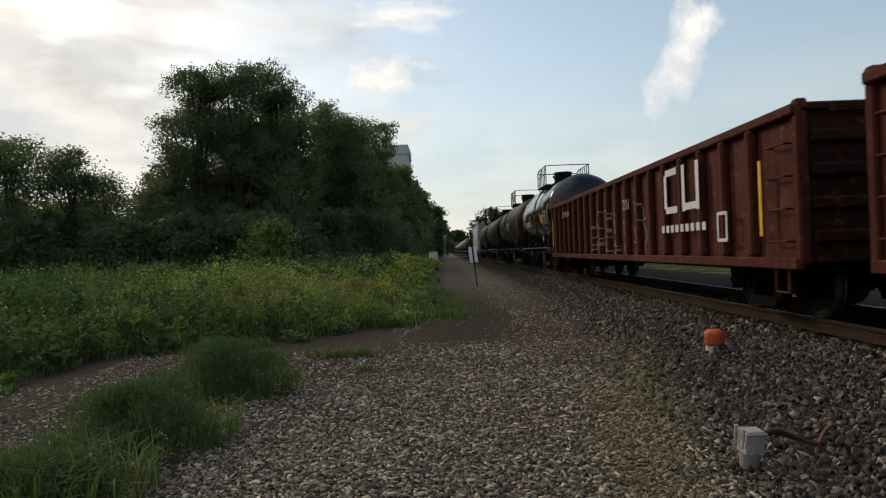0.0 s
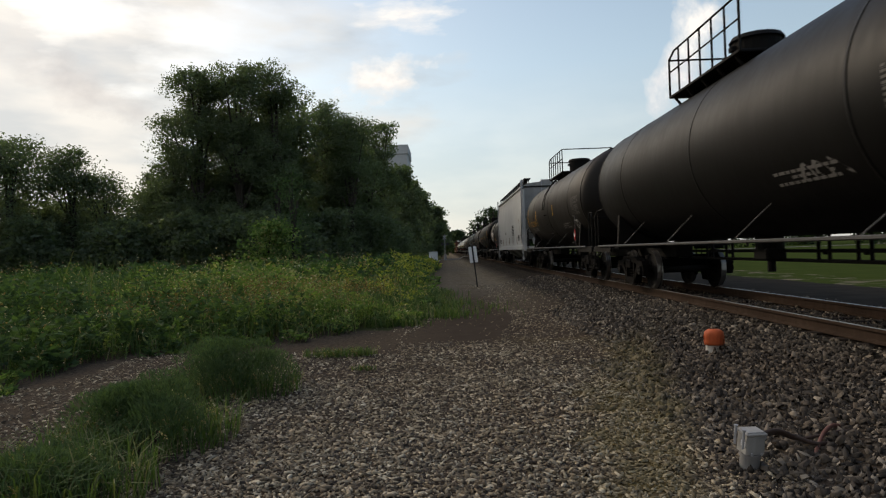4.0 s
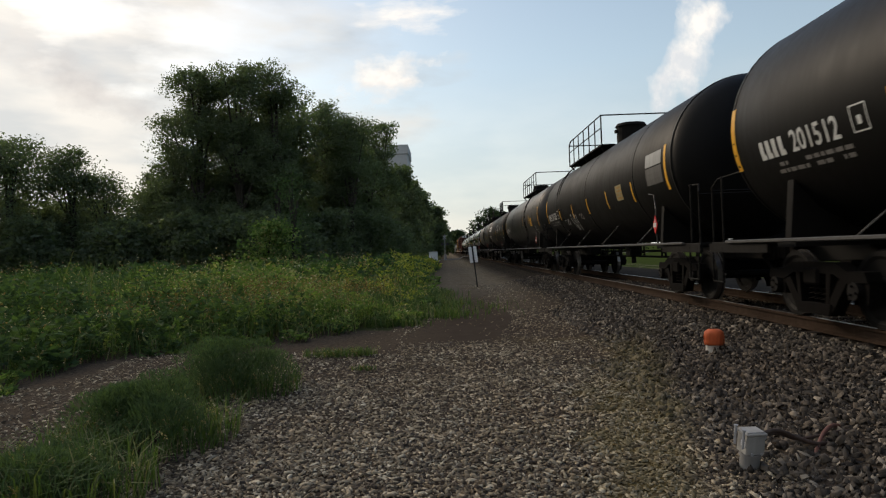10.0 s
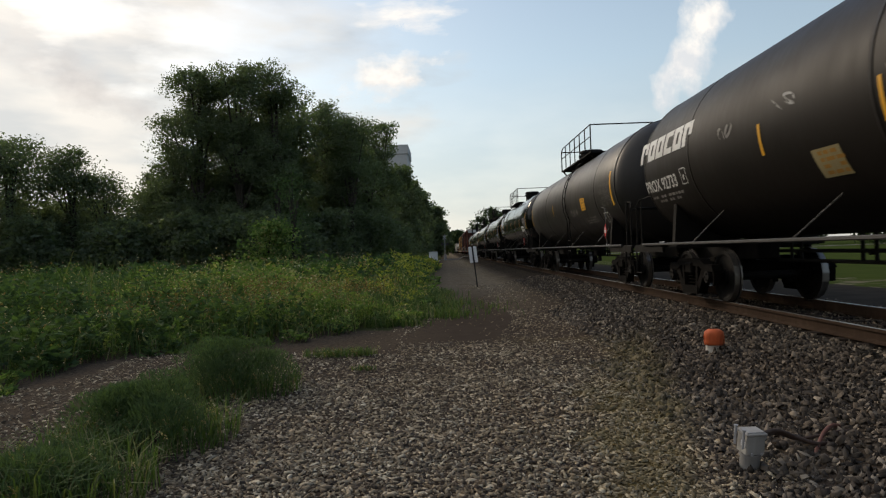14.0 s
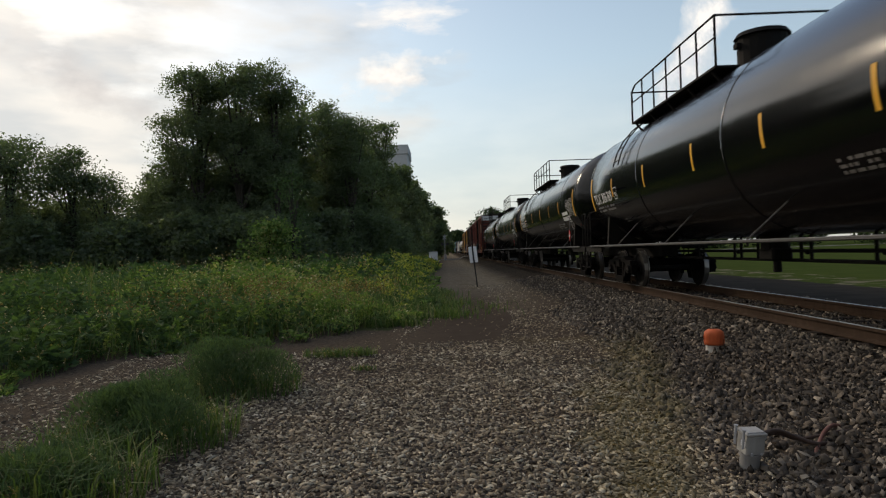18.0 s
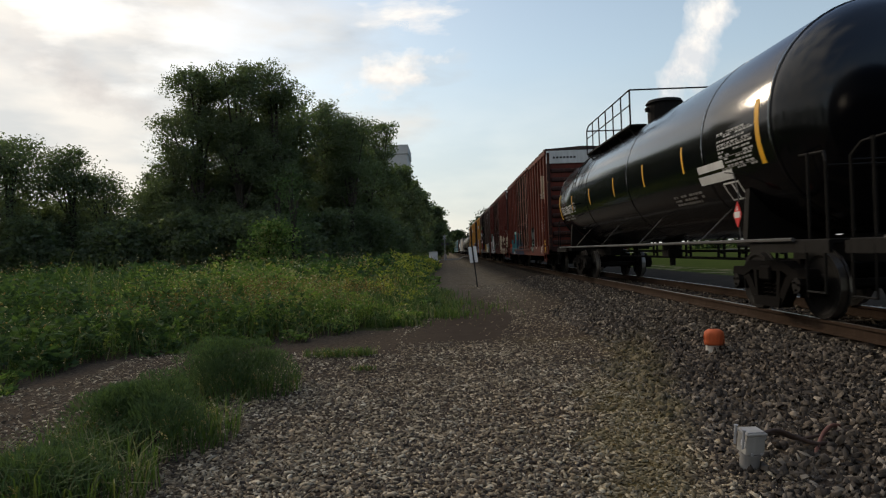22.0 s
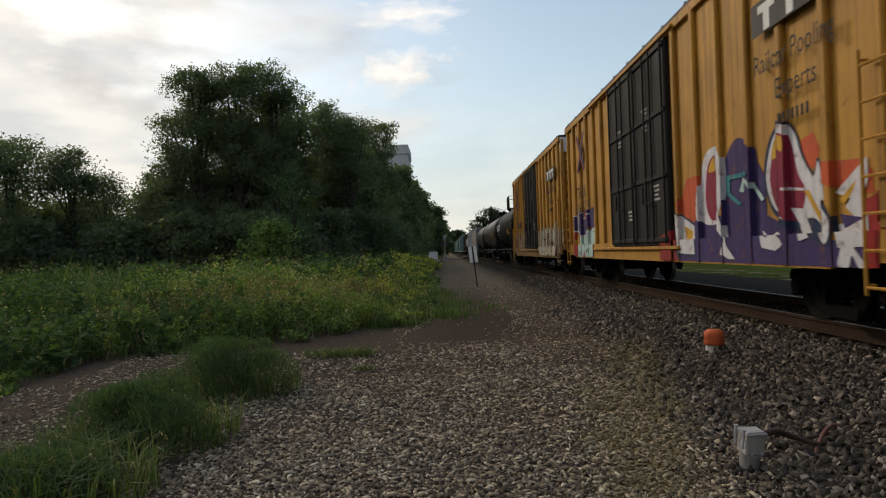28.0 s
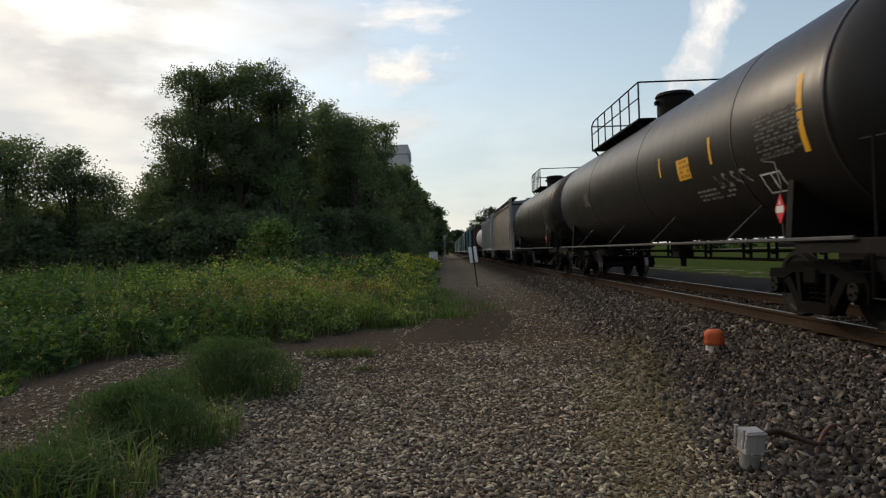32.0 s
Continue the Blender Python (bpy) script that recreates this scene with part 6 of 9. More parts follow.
def teal_car_paint(p):
    """Outlined pale bubble letters and worn teal lettering."""
    p.blob("soot", (-2.81, 1.71), (-2.98, 1.97), (-3.23, 2.03), (-3.76, 2.06), (-3.96, 1.98), (-3.9, 0.93), (-3.16, 0.91), (-2.85, 1.05), (-2.79, 1.34))
    p.blob("aqua", (-2.88, 1.33), (-2.92, 1.53), (-3.06, 1.64), (-3.07, 1.95), (-3.41, 1.92), (-3.47, 1.82), (-3.46, 1.45), (-3.58, 1.35), (-3.59, 1.19), (-3.49, 1.01), (-3.34, 0.95), (-3.17, 0.96), (-2.99, 1.06))
    p.cut("soot", (-3.25, 1.93), (-3.32, 1.92), (-3.33, 1.54), (-3.41, 1.41), (-3.35, 1.4), (-3.26, 1.52))
    p.blob("soot", (-3.26, 1.31), (-3.44, 1.39), (-3.61, 1.26), (-3.44, 1.06), (-3.26, 1.1), (-3.3, 1.14), (-3.42, 1.12), (-3.52, 1.25), (-3.43, 1.33), (-3.32, 1.27))
    p.blob("smoke", (-3.51, 1.82), (-3.64, 1.99), (-3.76, 1.98), (-3.84, 1.81), (-3.91, 1.52), (-3.88, 1.03), (-3.7, 0.98), (-3.61, 1.08), (-3.65, 1.36), (-3.52, 1.48))
    p.blob("soot", (-3.66, 1.83), (-3.76, 1.85), (-3.78, 1.67), (-3.68, 1.61), (-3.67, 1.65), (-3.73, 1.69), (-3.72, 1.81))
    p.cut("navy", (6.42, 1.3), (4.13, 1.57), (1.85, 1.6), (-0.05, 1.38), (-0.25, 0.63), (6.43, 0.72))
    p.cut("teal", (5.08, 2.04), (3.64, 2.1), (3.57, 1.01), (4.32, 0.91), (4.45, 1.66), (5.04, 1.64))
    p.cut("mint", (5.07, 2.07), (3.64, 2.1), (3.63, 1.96), (5.0, 1.9))
    p.blob("teal", (3.22, 1.53), (2.44, 2.07), (1.97, 1.93), (1.81, 1.26), (2.51, 1.08), (3.16, 1.21))
    p.blob("navy", (2.76, 1.58), (2.43, 1.81), (2.21, 1.55), (2.36, 1.28), (2.74, 1.32))
    p.cut("teal", (6.46, 1.56), (5.95, 1.65), (5.32, 1.36), (4.64, 1.46), (4.9, 0.81), (6.4, 0.91))
    p.cut("teal", (1.52, 1.91), (0.92, 2.05), (0.81, 1.24), (1.5, 1.1))
    p.cut("mint", (1.27, 1.95), (1.1, 1.98), (1.04, 1.49), (1.25, 1.44))
    p.blob("chalk", (5.41, 0.71), (4.77, 0.93), (4.09, 0.81), (4.37, 0.67), (5.11, 0.64))
    p.cut("orange", (7.09, 1.41), (6.7, 1.4), (6.7, 0.91), (7.08, 0.91))


def cream_car_paint(p):
    """Spiky cream letters with dark lines along the base."""
    p.cut("bone", (-2.47, 2.04), (-2.81, 2.21), (-3.2, 2.01), (-3.54, 2.11), (-3.81, 1.63), (-4.32, 1.81), (-4.87, 1.83), (-5.35, 2.14), (-5.79, 2.0), (-5.94, 1.8), (-6.09, 1.98), (-6.61, 2.11), (-6.81, 2.21), (-7.0, 1.91), (-7.65, 1.85), (-8.13, 2.11), (-8.2, 1.92), (-8.12, 1.56), (-8.01, 1.19), (-7.85, 0.81), (-6.63, 0.79), (-5.99, 0.68), (-4.76, 0.69), (-2.47, 0.88))
    p.cut("rust", (-3.9, 1.51), (-4.41, 1.75), (-4.58, 1.44), (-4.25, 1.03), (-3.76, 1.11))
    p.cut("rust", (-4.84, 1.57), (-5.43, 1.58), (-5.29, 1.09), (-4.89, 1.16))
    p.cut("rust", (-5.91, 1.38), (-6.13, 1.44), (-6.02, 1.08), (-5.79, 0.99))
    p.cut("rust", (-6.51, 1.13), (-6.92, 1.24), (-7.23, 1.14), (-6.93, 1.05), (-6.64, 0.99))
    p.cut("rust", (-7.28, 1.42), (-7.65, 1.3), (-7.37, 1.2), (-7.19, 1.14))
    p.cut("rust", (-6.86, 1.93), (-7.27, 1.92), (-7.65, 1.82), (-7.64, 1.66), (-7.15, 1.69), (-6.94, 1.82))
    p.cut("tan", (-6.57, 1.58), (-6.84, 1.67), (-6.93, 1.44), (-7.11, 1.22), (-6.79, 1.31), (-6.62, 1.35))
    p.cut("tan", (-5.61, 1.27), (-6.15, 1.01), (-6.38, 0.78), (-5.86, 0.77))
    p.cut("tan", (-2.98, 1.12), (-3.84, 0.96), (-4.59, 0.75), (-2.76, 0.84))
    p.line("dark_line", 0.045, (-3.2, 2.05), (-3.46, 1.34), (-3.13, 0.73))
    p.line("dark_line", 0.045, (-2.56, 1.7), (-2.96, 1.36), (-2.68, 0.96))
    p.line("dark_line", 0.045, (-4.32, 1.74), (-4.48, 1.17), (-4.83, 0.72))
    p.line("dark_line", 0.045, (-5.38, 2.07), (-5.51, 1.53), (-5.71, 0.77))
    p.line("dark_line", 0.045, (-6.12, 1.93), (-5.96, 1.38), (-6.29, 0.8))
    p.line("dark_line", 0.045, (-6.73, 2.09), (-6.93, 1.66), (-6.62, 1.24), (-7.34, 0.98))
    p.line("dark_line", 0.045, (-7.13, 1.54), (-7.75, 1.38), (-7.25, 0.87))
    p.line("dark_line", 0.045, (-4.61, 1.03), (-5.0, 0.76), (-5.59, 1.02))
    p.line("dark_line", 0.045, (-6.4, 1.76), (-6.63, 1.46), (-6.43, 1.01), (-6.75, 0.81))
    p.line("dark_line", 0.045, (-3.49, 1.57), (-3.96, 1.33), (-3.52, 1.04))
    p.line("dark_line", 0.045, (-7.64, 1.65), (-7.87, 1.48), (-7.69, 1.1))
    p.cut("chalk", (-7.84, 0.88), (-8.01, 1.0), (-8.07, 0.95), (-7.92, 0.81))


def cream_car_far_paint(p):
    """Pale outlined letters and thin tags by the door."""
    p.blob("soot", (7.47, 0.88), (7.0, 2.07), (5.62, 2.53), (4.65, 2.17), (3.65, 2.32), (3.09, 1.87), (2.29, 2.04), (1.85, 1.52), (2.06, 0.82), (4.64, 0.54))
    p.blob("chalk", (7.03, 0.88), (6.6, 1.95), (5.64, 2.36), (5.01, 1.85), (4.97, 0.88), (6.11, 0.67))
    p.blob("chalk", (4.75, 0.85), (4.45, 2.05), (3.8, 2.21), (3.4, 1.72), (3.63, 0.83))
    p.blob("mint", (3.45, 0.86), (3.19, 1.65), (2.52, 1.93), (2.06, 1.51), (2.15, 0.92))
    p.cut("aqua", (6.76, 1.78), (6.0, 2.46), (5.27, 2.46), (5.85, 1.73))
    p.cut("soot", (6.19, 1.05), (5.85, 1.73), (5.49, 1.71), (5.7, 1.02))
    p.cut("soot", (4.27, 1.07), (4.09, 1.7), (3.81, 1.68), (3.93, 1.07))
    p.cut("soot", (2.93, 1.06), (2.76, 1.49), (2.49, 1.48), (2.61, 1.05))
    p.line("chalk", 0.035, (1.25, 1.4), (1.03, 1.62), (0.93, 1.41), (0.69, 1.6), (0.47, 1.4))
    p.line("chalk", 0.035, (0.97, 2.23), (0.94, 1.91), (0.69, 1.89))
    p.line("chalk", 0.035, (-1.07, 1.28), (-1.2, 1.55), (-1.33, 1.36), (-1.5, 1.63), (-1.6, 1.38), (-1.78, 1.71))
    p.line("chalk", 0.035, (-2.82, 2.67), (-2.93, 2.5), (-2.79, 2.5))
    p.line("chalk", 0.035, (-2.86, 2.92), (-2.96, 2.71), (-2.83, 2.78))


def scuffed_car_paint(p):
    """Old pale over-painting, pink and grey patches and scuffs on the door."""
    rng = random.Random(77)

    def mottle(count, y0, y1, z0, z1, tones, size):
        for _ in range(count):
            y, z = rng.uniform(y0, y1), z0 + (z1 - z0) * rng.random() ** 1.25
            a, b = size * rng.uniform(0.5, 1.3), size * rng.uniform(0.7, 1.7)
            p.cut(rng.choice(tones), (y + a, z + b * rng.uniform(0.3, 1)), (y + a * rng.uniform(-0.3, 0.4), z + b), (y - a, z + b * rng.uniform(0, 0.8)),
                  (y - a * rng.uniform(0.5, 1), z - b * rng.uniform(0.4, 1)), (y + a * rng.uniform(-0.2, 0.6), z - b), (y + a * rng.uniform(0.5, 1), z - b * rng.uniform(0.2, 0.8)))

    p.blob("ochre", (2.95, 2.22), (2.55, 2.02), (2.10, 2.24), (2.22, 1.92), (2.62, 1.76), (2.93, 1.96))
    p.cut("ochre", (2.75, 1.50), (2.20, 1.58), (2.14, 0.95), (2.70, 0.93))
    p.cut("blush", (2.82, 1.62), (2.52, 1.36), (2.14, 1.42), (2.16, 1.14), (2.74, 1.10))
    p.cut("gold", (2.24, 1.92), (2.12, 1.98), (2.10, 1.30), (2.20, 1.36))
    p.cut("tan", (2.28, 1.30), (2.12, 1.22), (2.10, 0.90), (2.24, 0.92))
    # scraped and patched lower door
    mottle(24, 0.0, 1.7, 1.0, 1.9, ("ash", "ash", "dark_line", "olive"), 0.13)
    mottle(22, 0.0, 1.7, 1.0, 2.0, ("ash", "smoke", "olive", "rust"), 0.05)
    p.cut("tan", (1.68, 1.24), (1.42, 1.26), (1.42, 1.14), (1.66, 1.12))
    p.blob("bone", (-2.55, 1.58), (-3.2, 1.82), (-3.79, 1.61), (-4.03, 1.79), (-4.74, 1.91), (-5.34, 1.75), (-5.28, 0.97), (-4.56, 0.69), (-2.7, 0.87))
    p.blob("bone", (-5.34, 1.75), (-5.93, 1.77), (-6.44, 1.82), (-6.98, 1.78), (-6.92, 0.76), (-5.72, 0.68), (-5.28, 0.93))
    p.blob("tan", (-4.99, 1.61), (-5.41, 1.62), (-5.45, 1.14), (-5.12, 1.06))
    p.blob("tan", (-5.69, 1.3), (-6.16, 1.32), (-6.27, 1.08), (-5.74, 1.05))
    p.cut("soot", (-6.49, 1.49), (-6.66, 1.49), (-6.67, 1.32), (-6.5, 1.31))
    p.cut("soot", (-6.68, 1.49), (-6.83, 1.49), (-6.84, 1.31), (-6.69, 1.32))
    p.cut("soot", (-4.64, 1.8), (-4.85, 1.81), (-4.85, 1.66), (-4.65, 1.66))
    p.cut("soot", (-5.92, 0.99), (-6.1, 1.0), (-6.11, 0.92), (-5.93, 0.91))
    p.line("dark_line", 0.03, (-3.57, 1.78), (-3.79, 1.61), (-3.92, 1.8), (-3.68, 1.69))
    p.line("dark_line", 0.03, (-2.93, 1.5), (-3.08, 1.43), (-2.98, 1.16))
    p.line("dark_line", 0.03, (-3.49, 1.57), (-3.76, 1.19), (-3.62, 0.93), (-3.37, 0.88))
    p.line("dark_line", 0.03, (-4.07, 1.59), (-4.31, 1.27), (-4.18, 0.93))
    p.line("dark_line", 0.03, (-4.62, 1.55), (-4.79, 1.25), (-4.59, 1.12), (-4.85, 0.93))
    p.line("dark_line", 0.03, (-5.69, 1.3), (-5.9, 1.33), (-6.03, 1.25), (-6.16, 1.32))


def dark_car_paint(p):
    """A red creature with rows of teeth, a green eye and blue hair; small bright letters at the other end."""
    p.cut("teal", (5.16, 3.86), (4.36, 3.57), (4.71, 3.37), (5.05, 3.39))
    p.cut("blood", (5.66, 3.16), (5.11, 3.33), (4.7, 3.41), (4.36, 3.55), (3.45, 3.29), (3.48, 2.74), (4.07, 3.0), (4.67, 3.02), (5.05, 3.02), (5.48, 3.04))
    p.cut("blood", (5.11, 1.94), (4.88, 2.04), (4.27, 1.86), (3.54, 1.69), (3.57, 0.98), (4.18, 1.14), (4.79, 1.25), (4.93, 1.12), (5.14, 1.35))
    p.cut("soot", (5.04, 2.99), (4.67, 3.02), (4.07, 2.99), (3.47, 2.89), (3.53, 1.73), (4.27, 1.85), (4.89, 1.93), (5.03, 2.37))
    p.blob("crimson", (4.84, 1.6), (4.25, 1.56), (4.24, 1.3), (4.5, 1.24), (4.84, 1.29))
    p.blob("lime", (6.38, 3.78), (6.22, 3.94), (5.89, 3.94), (5.61, 3.78), (5.48, 3.58), (5.69, 3.32), (6.05, 3.19), (6.31, 3.46))
    p.blob("dark_line", (6.04, 3.87), (5.89, 3.87), (5.88, 3.57), (5.98, 3.3), (6.04, 3.32), (6.0, 3.61))
    p.cut("navy", (4.88, 1.21), (4.5, 1.23), (4.19, 1.11), (3.57, 0.98), (3.59, 0.62), (4.89, 0.59))
    p.blob("sky", (4.81, 1.12), (4.51, 1.19), (4.19, 1.08), (4.02, 0.83), (4.34, 0.65), (4.82, 0.67))
    p.blob("olive", (5.43, 1.56), (5.13, 1.72), (4.98, 1.35), (4.88, 0.99), (4.87, 0.64), (5.24, 0.72), (5.4, 1.14))
    p.cut("chalk", (4.88, 3.04), (4.75, 3.03), (4.75, 2.74), (4.8, 2.62), (4.87, 2.73))
    p.cut("chalk", (4.73, 3.01), (4.61, 3.0), (4.61, 2.71), (4.66, 2.56), (4.72, 2.69))
    p.cut("chalk", (4.59, 2.98), (4.47, 2.97), (4.47, 2.67), (4.52, 2.55), (4.58, 2.66))
    p.cut("chalk", (4.45, 2.95), (4.34, 2.94), (4.34, 2.64), (4.38, 2.5), (4.44, 2.62))
    p.cut("chalk", (4.31, 2.91), (4.2, 2.9), (4.2, 2.6), (4.24, 2.49), (4.3, 2.59))
    p.cut("chalk", (4.15, 2.91), (4.02, 2.91), (4.03, 2.52), (4.11, 2.35), (4.16, 2.55))
    p.cut("chalk", (4.01, 2.91), (3.88, 2.91), (3.89, 2.51), (3.97, 2.35), (4.02, 2.52))
    p.cut("chalk", (3.85, 2.91), (3.73, 2.91), (3.74, 2.5), (3.82, 2.29), (3.87, 2.48))
    p.cut("chalk", (3.71, 2.9), (3.59, 2.91), (3.61, 2.48), (3.68, 2.28), (3.72, 2.45))
    p.cut("chalk", (5.01, 1.97), (4.95, 2.26), (4.9, 2.35), (4.86, 2.21), (4.86, 1.98))
    p.cut("bone", (4.86, 1.96), (4.79, 2.28), (4.75, 2.36), (4.71, 2.18), (4.71, 1.96))
    p.cut("chalk", (4.7, 1.95), (4.64, 2.21), (4.59, 2.36), (4.56, 2.15), (4.56, 1.94))
    p.cut("chalk", (4.54, 1.9), (4.48, 2.22), (4.45, 2.26), (4.41, 2.13), (4.41, 1.92))
    p.cut("bone", (4.39, 1.89), (4.34, 2.16), (4.3, 2.27), (4.26, 2.1), (4.26, 1.89))
    p.cut("chalk", (4.24, 1.88), (4.18, 2.17), (4.15, 2.27), (4.12, 2.08), (4.12, 1.87))
    p.cut("chalk", (4.09, 1.84), (4.04, 2.1), (4.01, 2.18), (3.97, 2.05), (3.97, 1.85))
    p.cut("bone", (3.94, 1.83), (3.89, 2.11), (3.86, 2.18), (3.83, 2.03), (3.83, 1.83))
    p.cut("chalk", (3.79, 1.82), (3.75, 2.05), (3.71, 2.18), (3.68, 2.0), (3.68, 1.81))
    p.line("chalk", 0.035, (6.5, 3.0), (6.35, 2.78), (6.17, 2.94), (6.08, 2.72), (5.85, 2.82), (5.89, 2.66))
    p.line("chalk", 0.035, (6.32, 2.67), (6.19, 2.49), (6.09, 2.66), (5.98, 2.48), (6.26, 2.49))
    p.line("chalk", 0.035, (5.47, 2.59), (5.25, 2.62), (5.23, 2.41), (5.45, 2.43), (5.47, 2.59))
    p.line("chalk", 0.035, (5.5, 2.13), (5.42, 2.35), (5.18, 2.33), (5.13, 2.12), (5.37, 2.1), (5.27, 2.25))
    p.line("chalk", 0.035, (5.08, 2.47), (5.07, 2.15))
    p.line("chalk", 0.035, (5.65, 2.92), (5.6, 2.62))
    p.line("chalk", 0.035, (5.91, 1.69), (5.92, 1.89), (5.69, 2.0), (5.38, 1.97), (5.3, 1.82))
    p.line("chalk", 0.035, (6.25, 1.16), (6.19, 1.31), (5.99, 1.33), (6.08, 1.18), (5.8, 1.2))
    p.line("chalk", 0.035, (6.79, 1.17), (6.69, 1.28), (6.61, 1.06), (6.8, 1.03))
    p.blob("chalk", (6.47, 1.12), (5.9, 1.14), (5.74, 0.95), (5.82, 0.86), (5.6, 0.89), (5.56, 0.85), (6.05, 0.75), (6.1, 0.92))
    p.cut("gold", (-1.42, 0.91), (-1.91, 1.63), (-2.89, 1.71), (-3.05, 0.96))
    p.cut("mint", (-3.2, 0.96), (-3.64, 1.69), (-4.45, 1.56), (-4.45, 0.86))
    p.cut("chalk", (-4.58, 0.86), (-5.13, 1.69), (-5.87, 1.71), (-5.96, 0.91))
    p.cut("crimson", (1.03, 0.97), (0.26, 1.63), (-0.85, 1.55), (-1.08, 0.96))
    p.cut("teal", (-6.18, 0.86), (-6.54, 1.59), (-7.35, 1.39), (-7.46, 0.82))
    p.line("chalk", 0.035, (-5.42, 3.87), (-5.8, 4.6), (-6.61, 4.5), (-6.68, 3.63))


def gondola_paint(p):
    """Thin chalk-like figures drawn between the stakes."""
    p.line("tag_line", 0.028, (1.69, 1.53), (1.56, 1.88), (1.45, 1.39), (1.68, 1.31))
    p.line("tag_line", 0.028, (1.74, 1.18), (1.49, 0.96), (1.64, 1.08), (1.38, 1.2), (1.74, 0.92))
    p.line("tag_line", 0.028, (0.9, 1.55), (1.04, 1.83), (0.79, 1.99), (0.64, 1.81), (0.76, 1.53), (0.97, 1.61))
    p.line("tag_line", 0.028, (0.92, 1.37), (1.01, 1.14), (0.74, 1.31), (0.9, 0.78), (0.62, 0.84))
    p.line("tag_line", 0.028, (0.18, 1.4), (0.29, 1.85), (0.07, 2.0), (-0.12, 1.86), (-0.02, 1.66), (-0.13, 1.27), (0.2, 1.4))
    p.line("tag_line", 0.028, (0.3, 1.18), (0.1, 0.9), (-0.04, 1.17), (0.18, 1.06), (-0.12, 0.92))
    p.line("tag_line", 0.028, (-0.5, 1.31), (-0.42, 1.55), (-0.46, 1.88), (-0.66, 1.96), (-0.85, 1.84), (-0.8, 1.6), (-0.88, 1.44))
    p.line("tag_line", 0.028, (-0.58, 1.77), (-0.68, 1.5), (-0.9, 1.43), (-0.65, 1.32), (-0.95, 1.05), (-0.6, 1.15))
    p.line("tag_line", 0.028, (-0.52, 0.9), (-0.71, 1.05), (-0.78, 0.8), (-0.99, 1.0), (-0.66, 0.82), (-0.99, 0.85))
    p.line("tag_line", 0.028, (-1.27, 1.56), (-1.49, 1.76), (-1.68, 1.62), (-1.67, 1.3), (-1.44, 1.13), (-1.23, 1.33), (-1.27, 1.61))
    p.line("tag_line", 0.028, (-1.37, 1.55), (-1.51, 1.68), (-1.61, 1.53), (-1.58, 1.33), (-1.44, 1.27), (-1.34, 1.41))
    p.line("tag_line", 0.028, (-1.25, 0.85), (-1.4, 1.18), (-1.51, 0.9), (-1.31, 1.0), (-1.75, 0.82), (-1.65, 1.13))
    p.line("tag_line", 0.028, (-2.06, 2.05), (-2.21, 1.97), (-2.1, 1.83), (-2.28, 1.73), (-2.35, 1.84), (-2.41, 1.52), (-2.28, 1.5))
    p.line("tag_line", 0.028, (-2.06, 1.5), (-2.21, 1.15), (-2.06, 1.12))
    p.line("tag_line", 0.028, (-2.68, 1.95), (-2.81, 1.8), (-2.73, 1.6), (-2.93, 1.62), (-2.81, 1.74))
    p.line("tag_line", 0.028, (-2.69, 1.6), (-2.96, 1.37), (-2.99, 1.2), (-2.82, 1.06), (-2.83, 0.87))


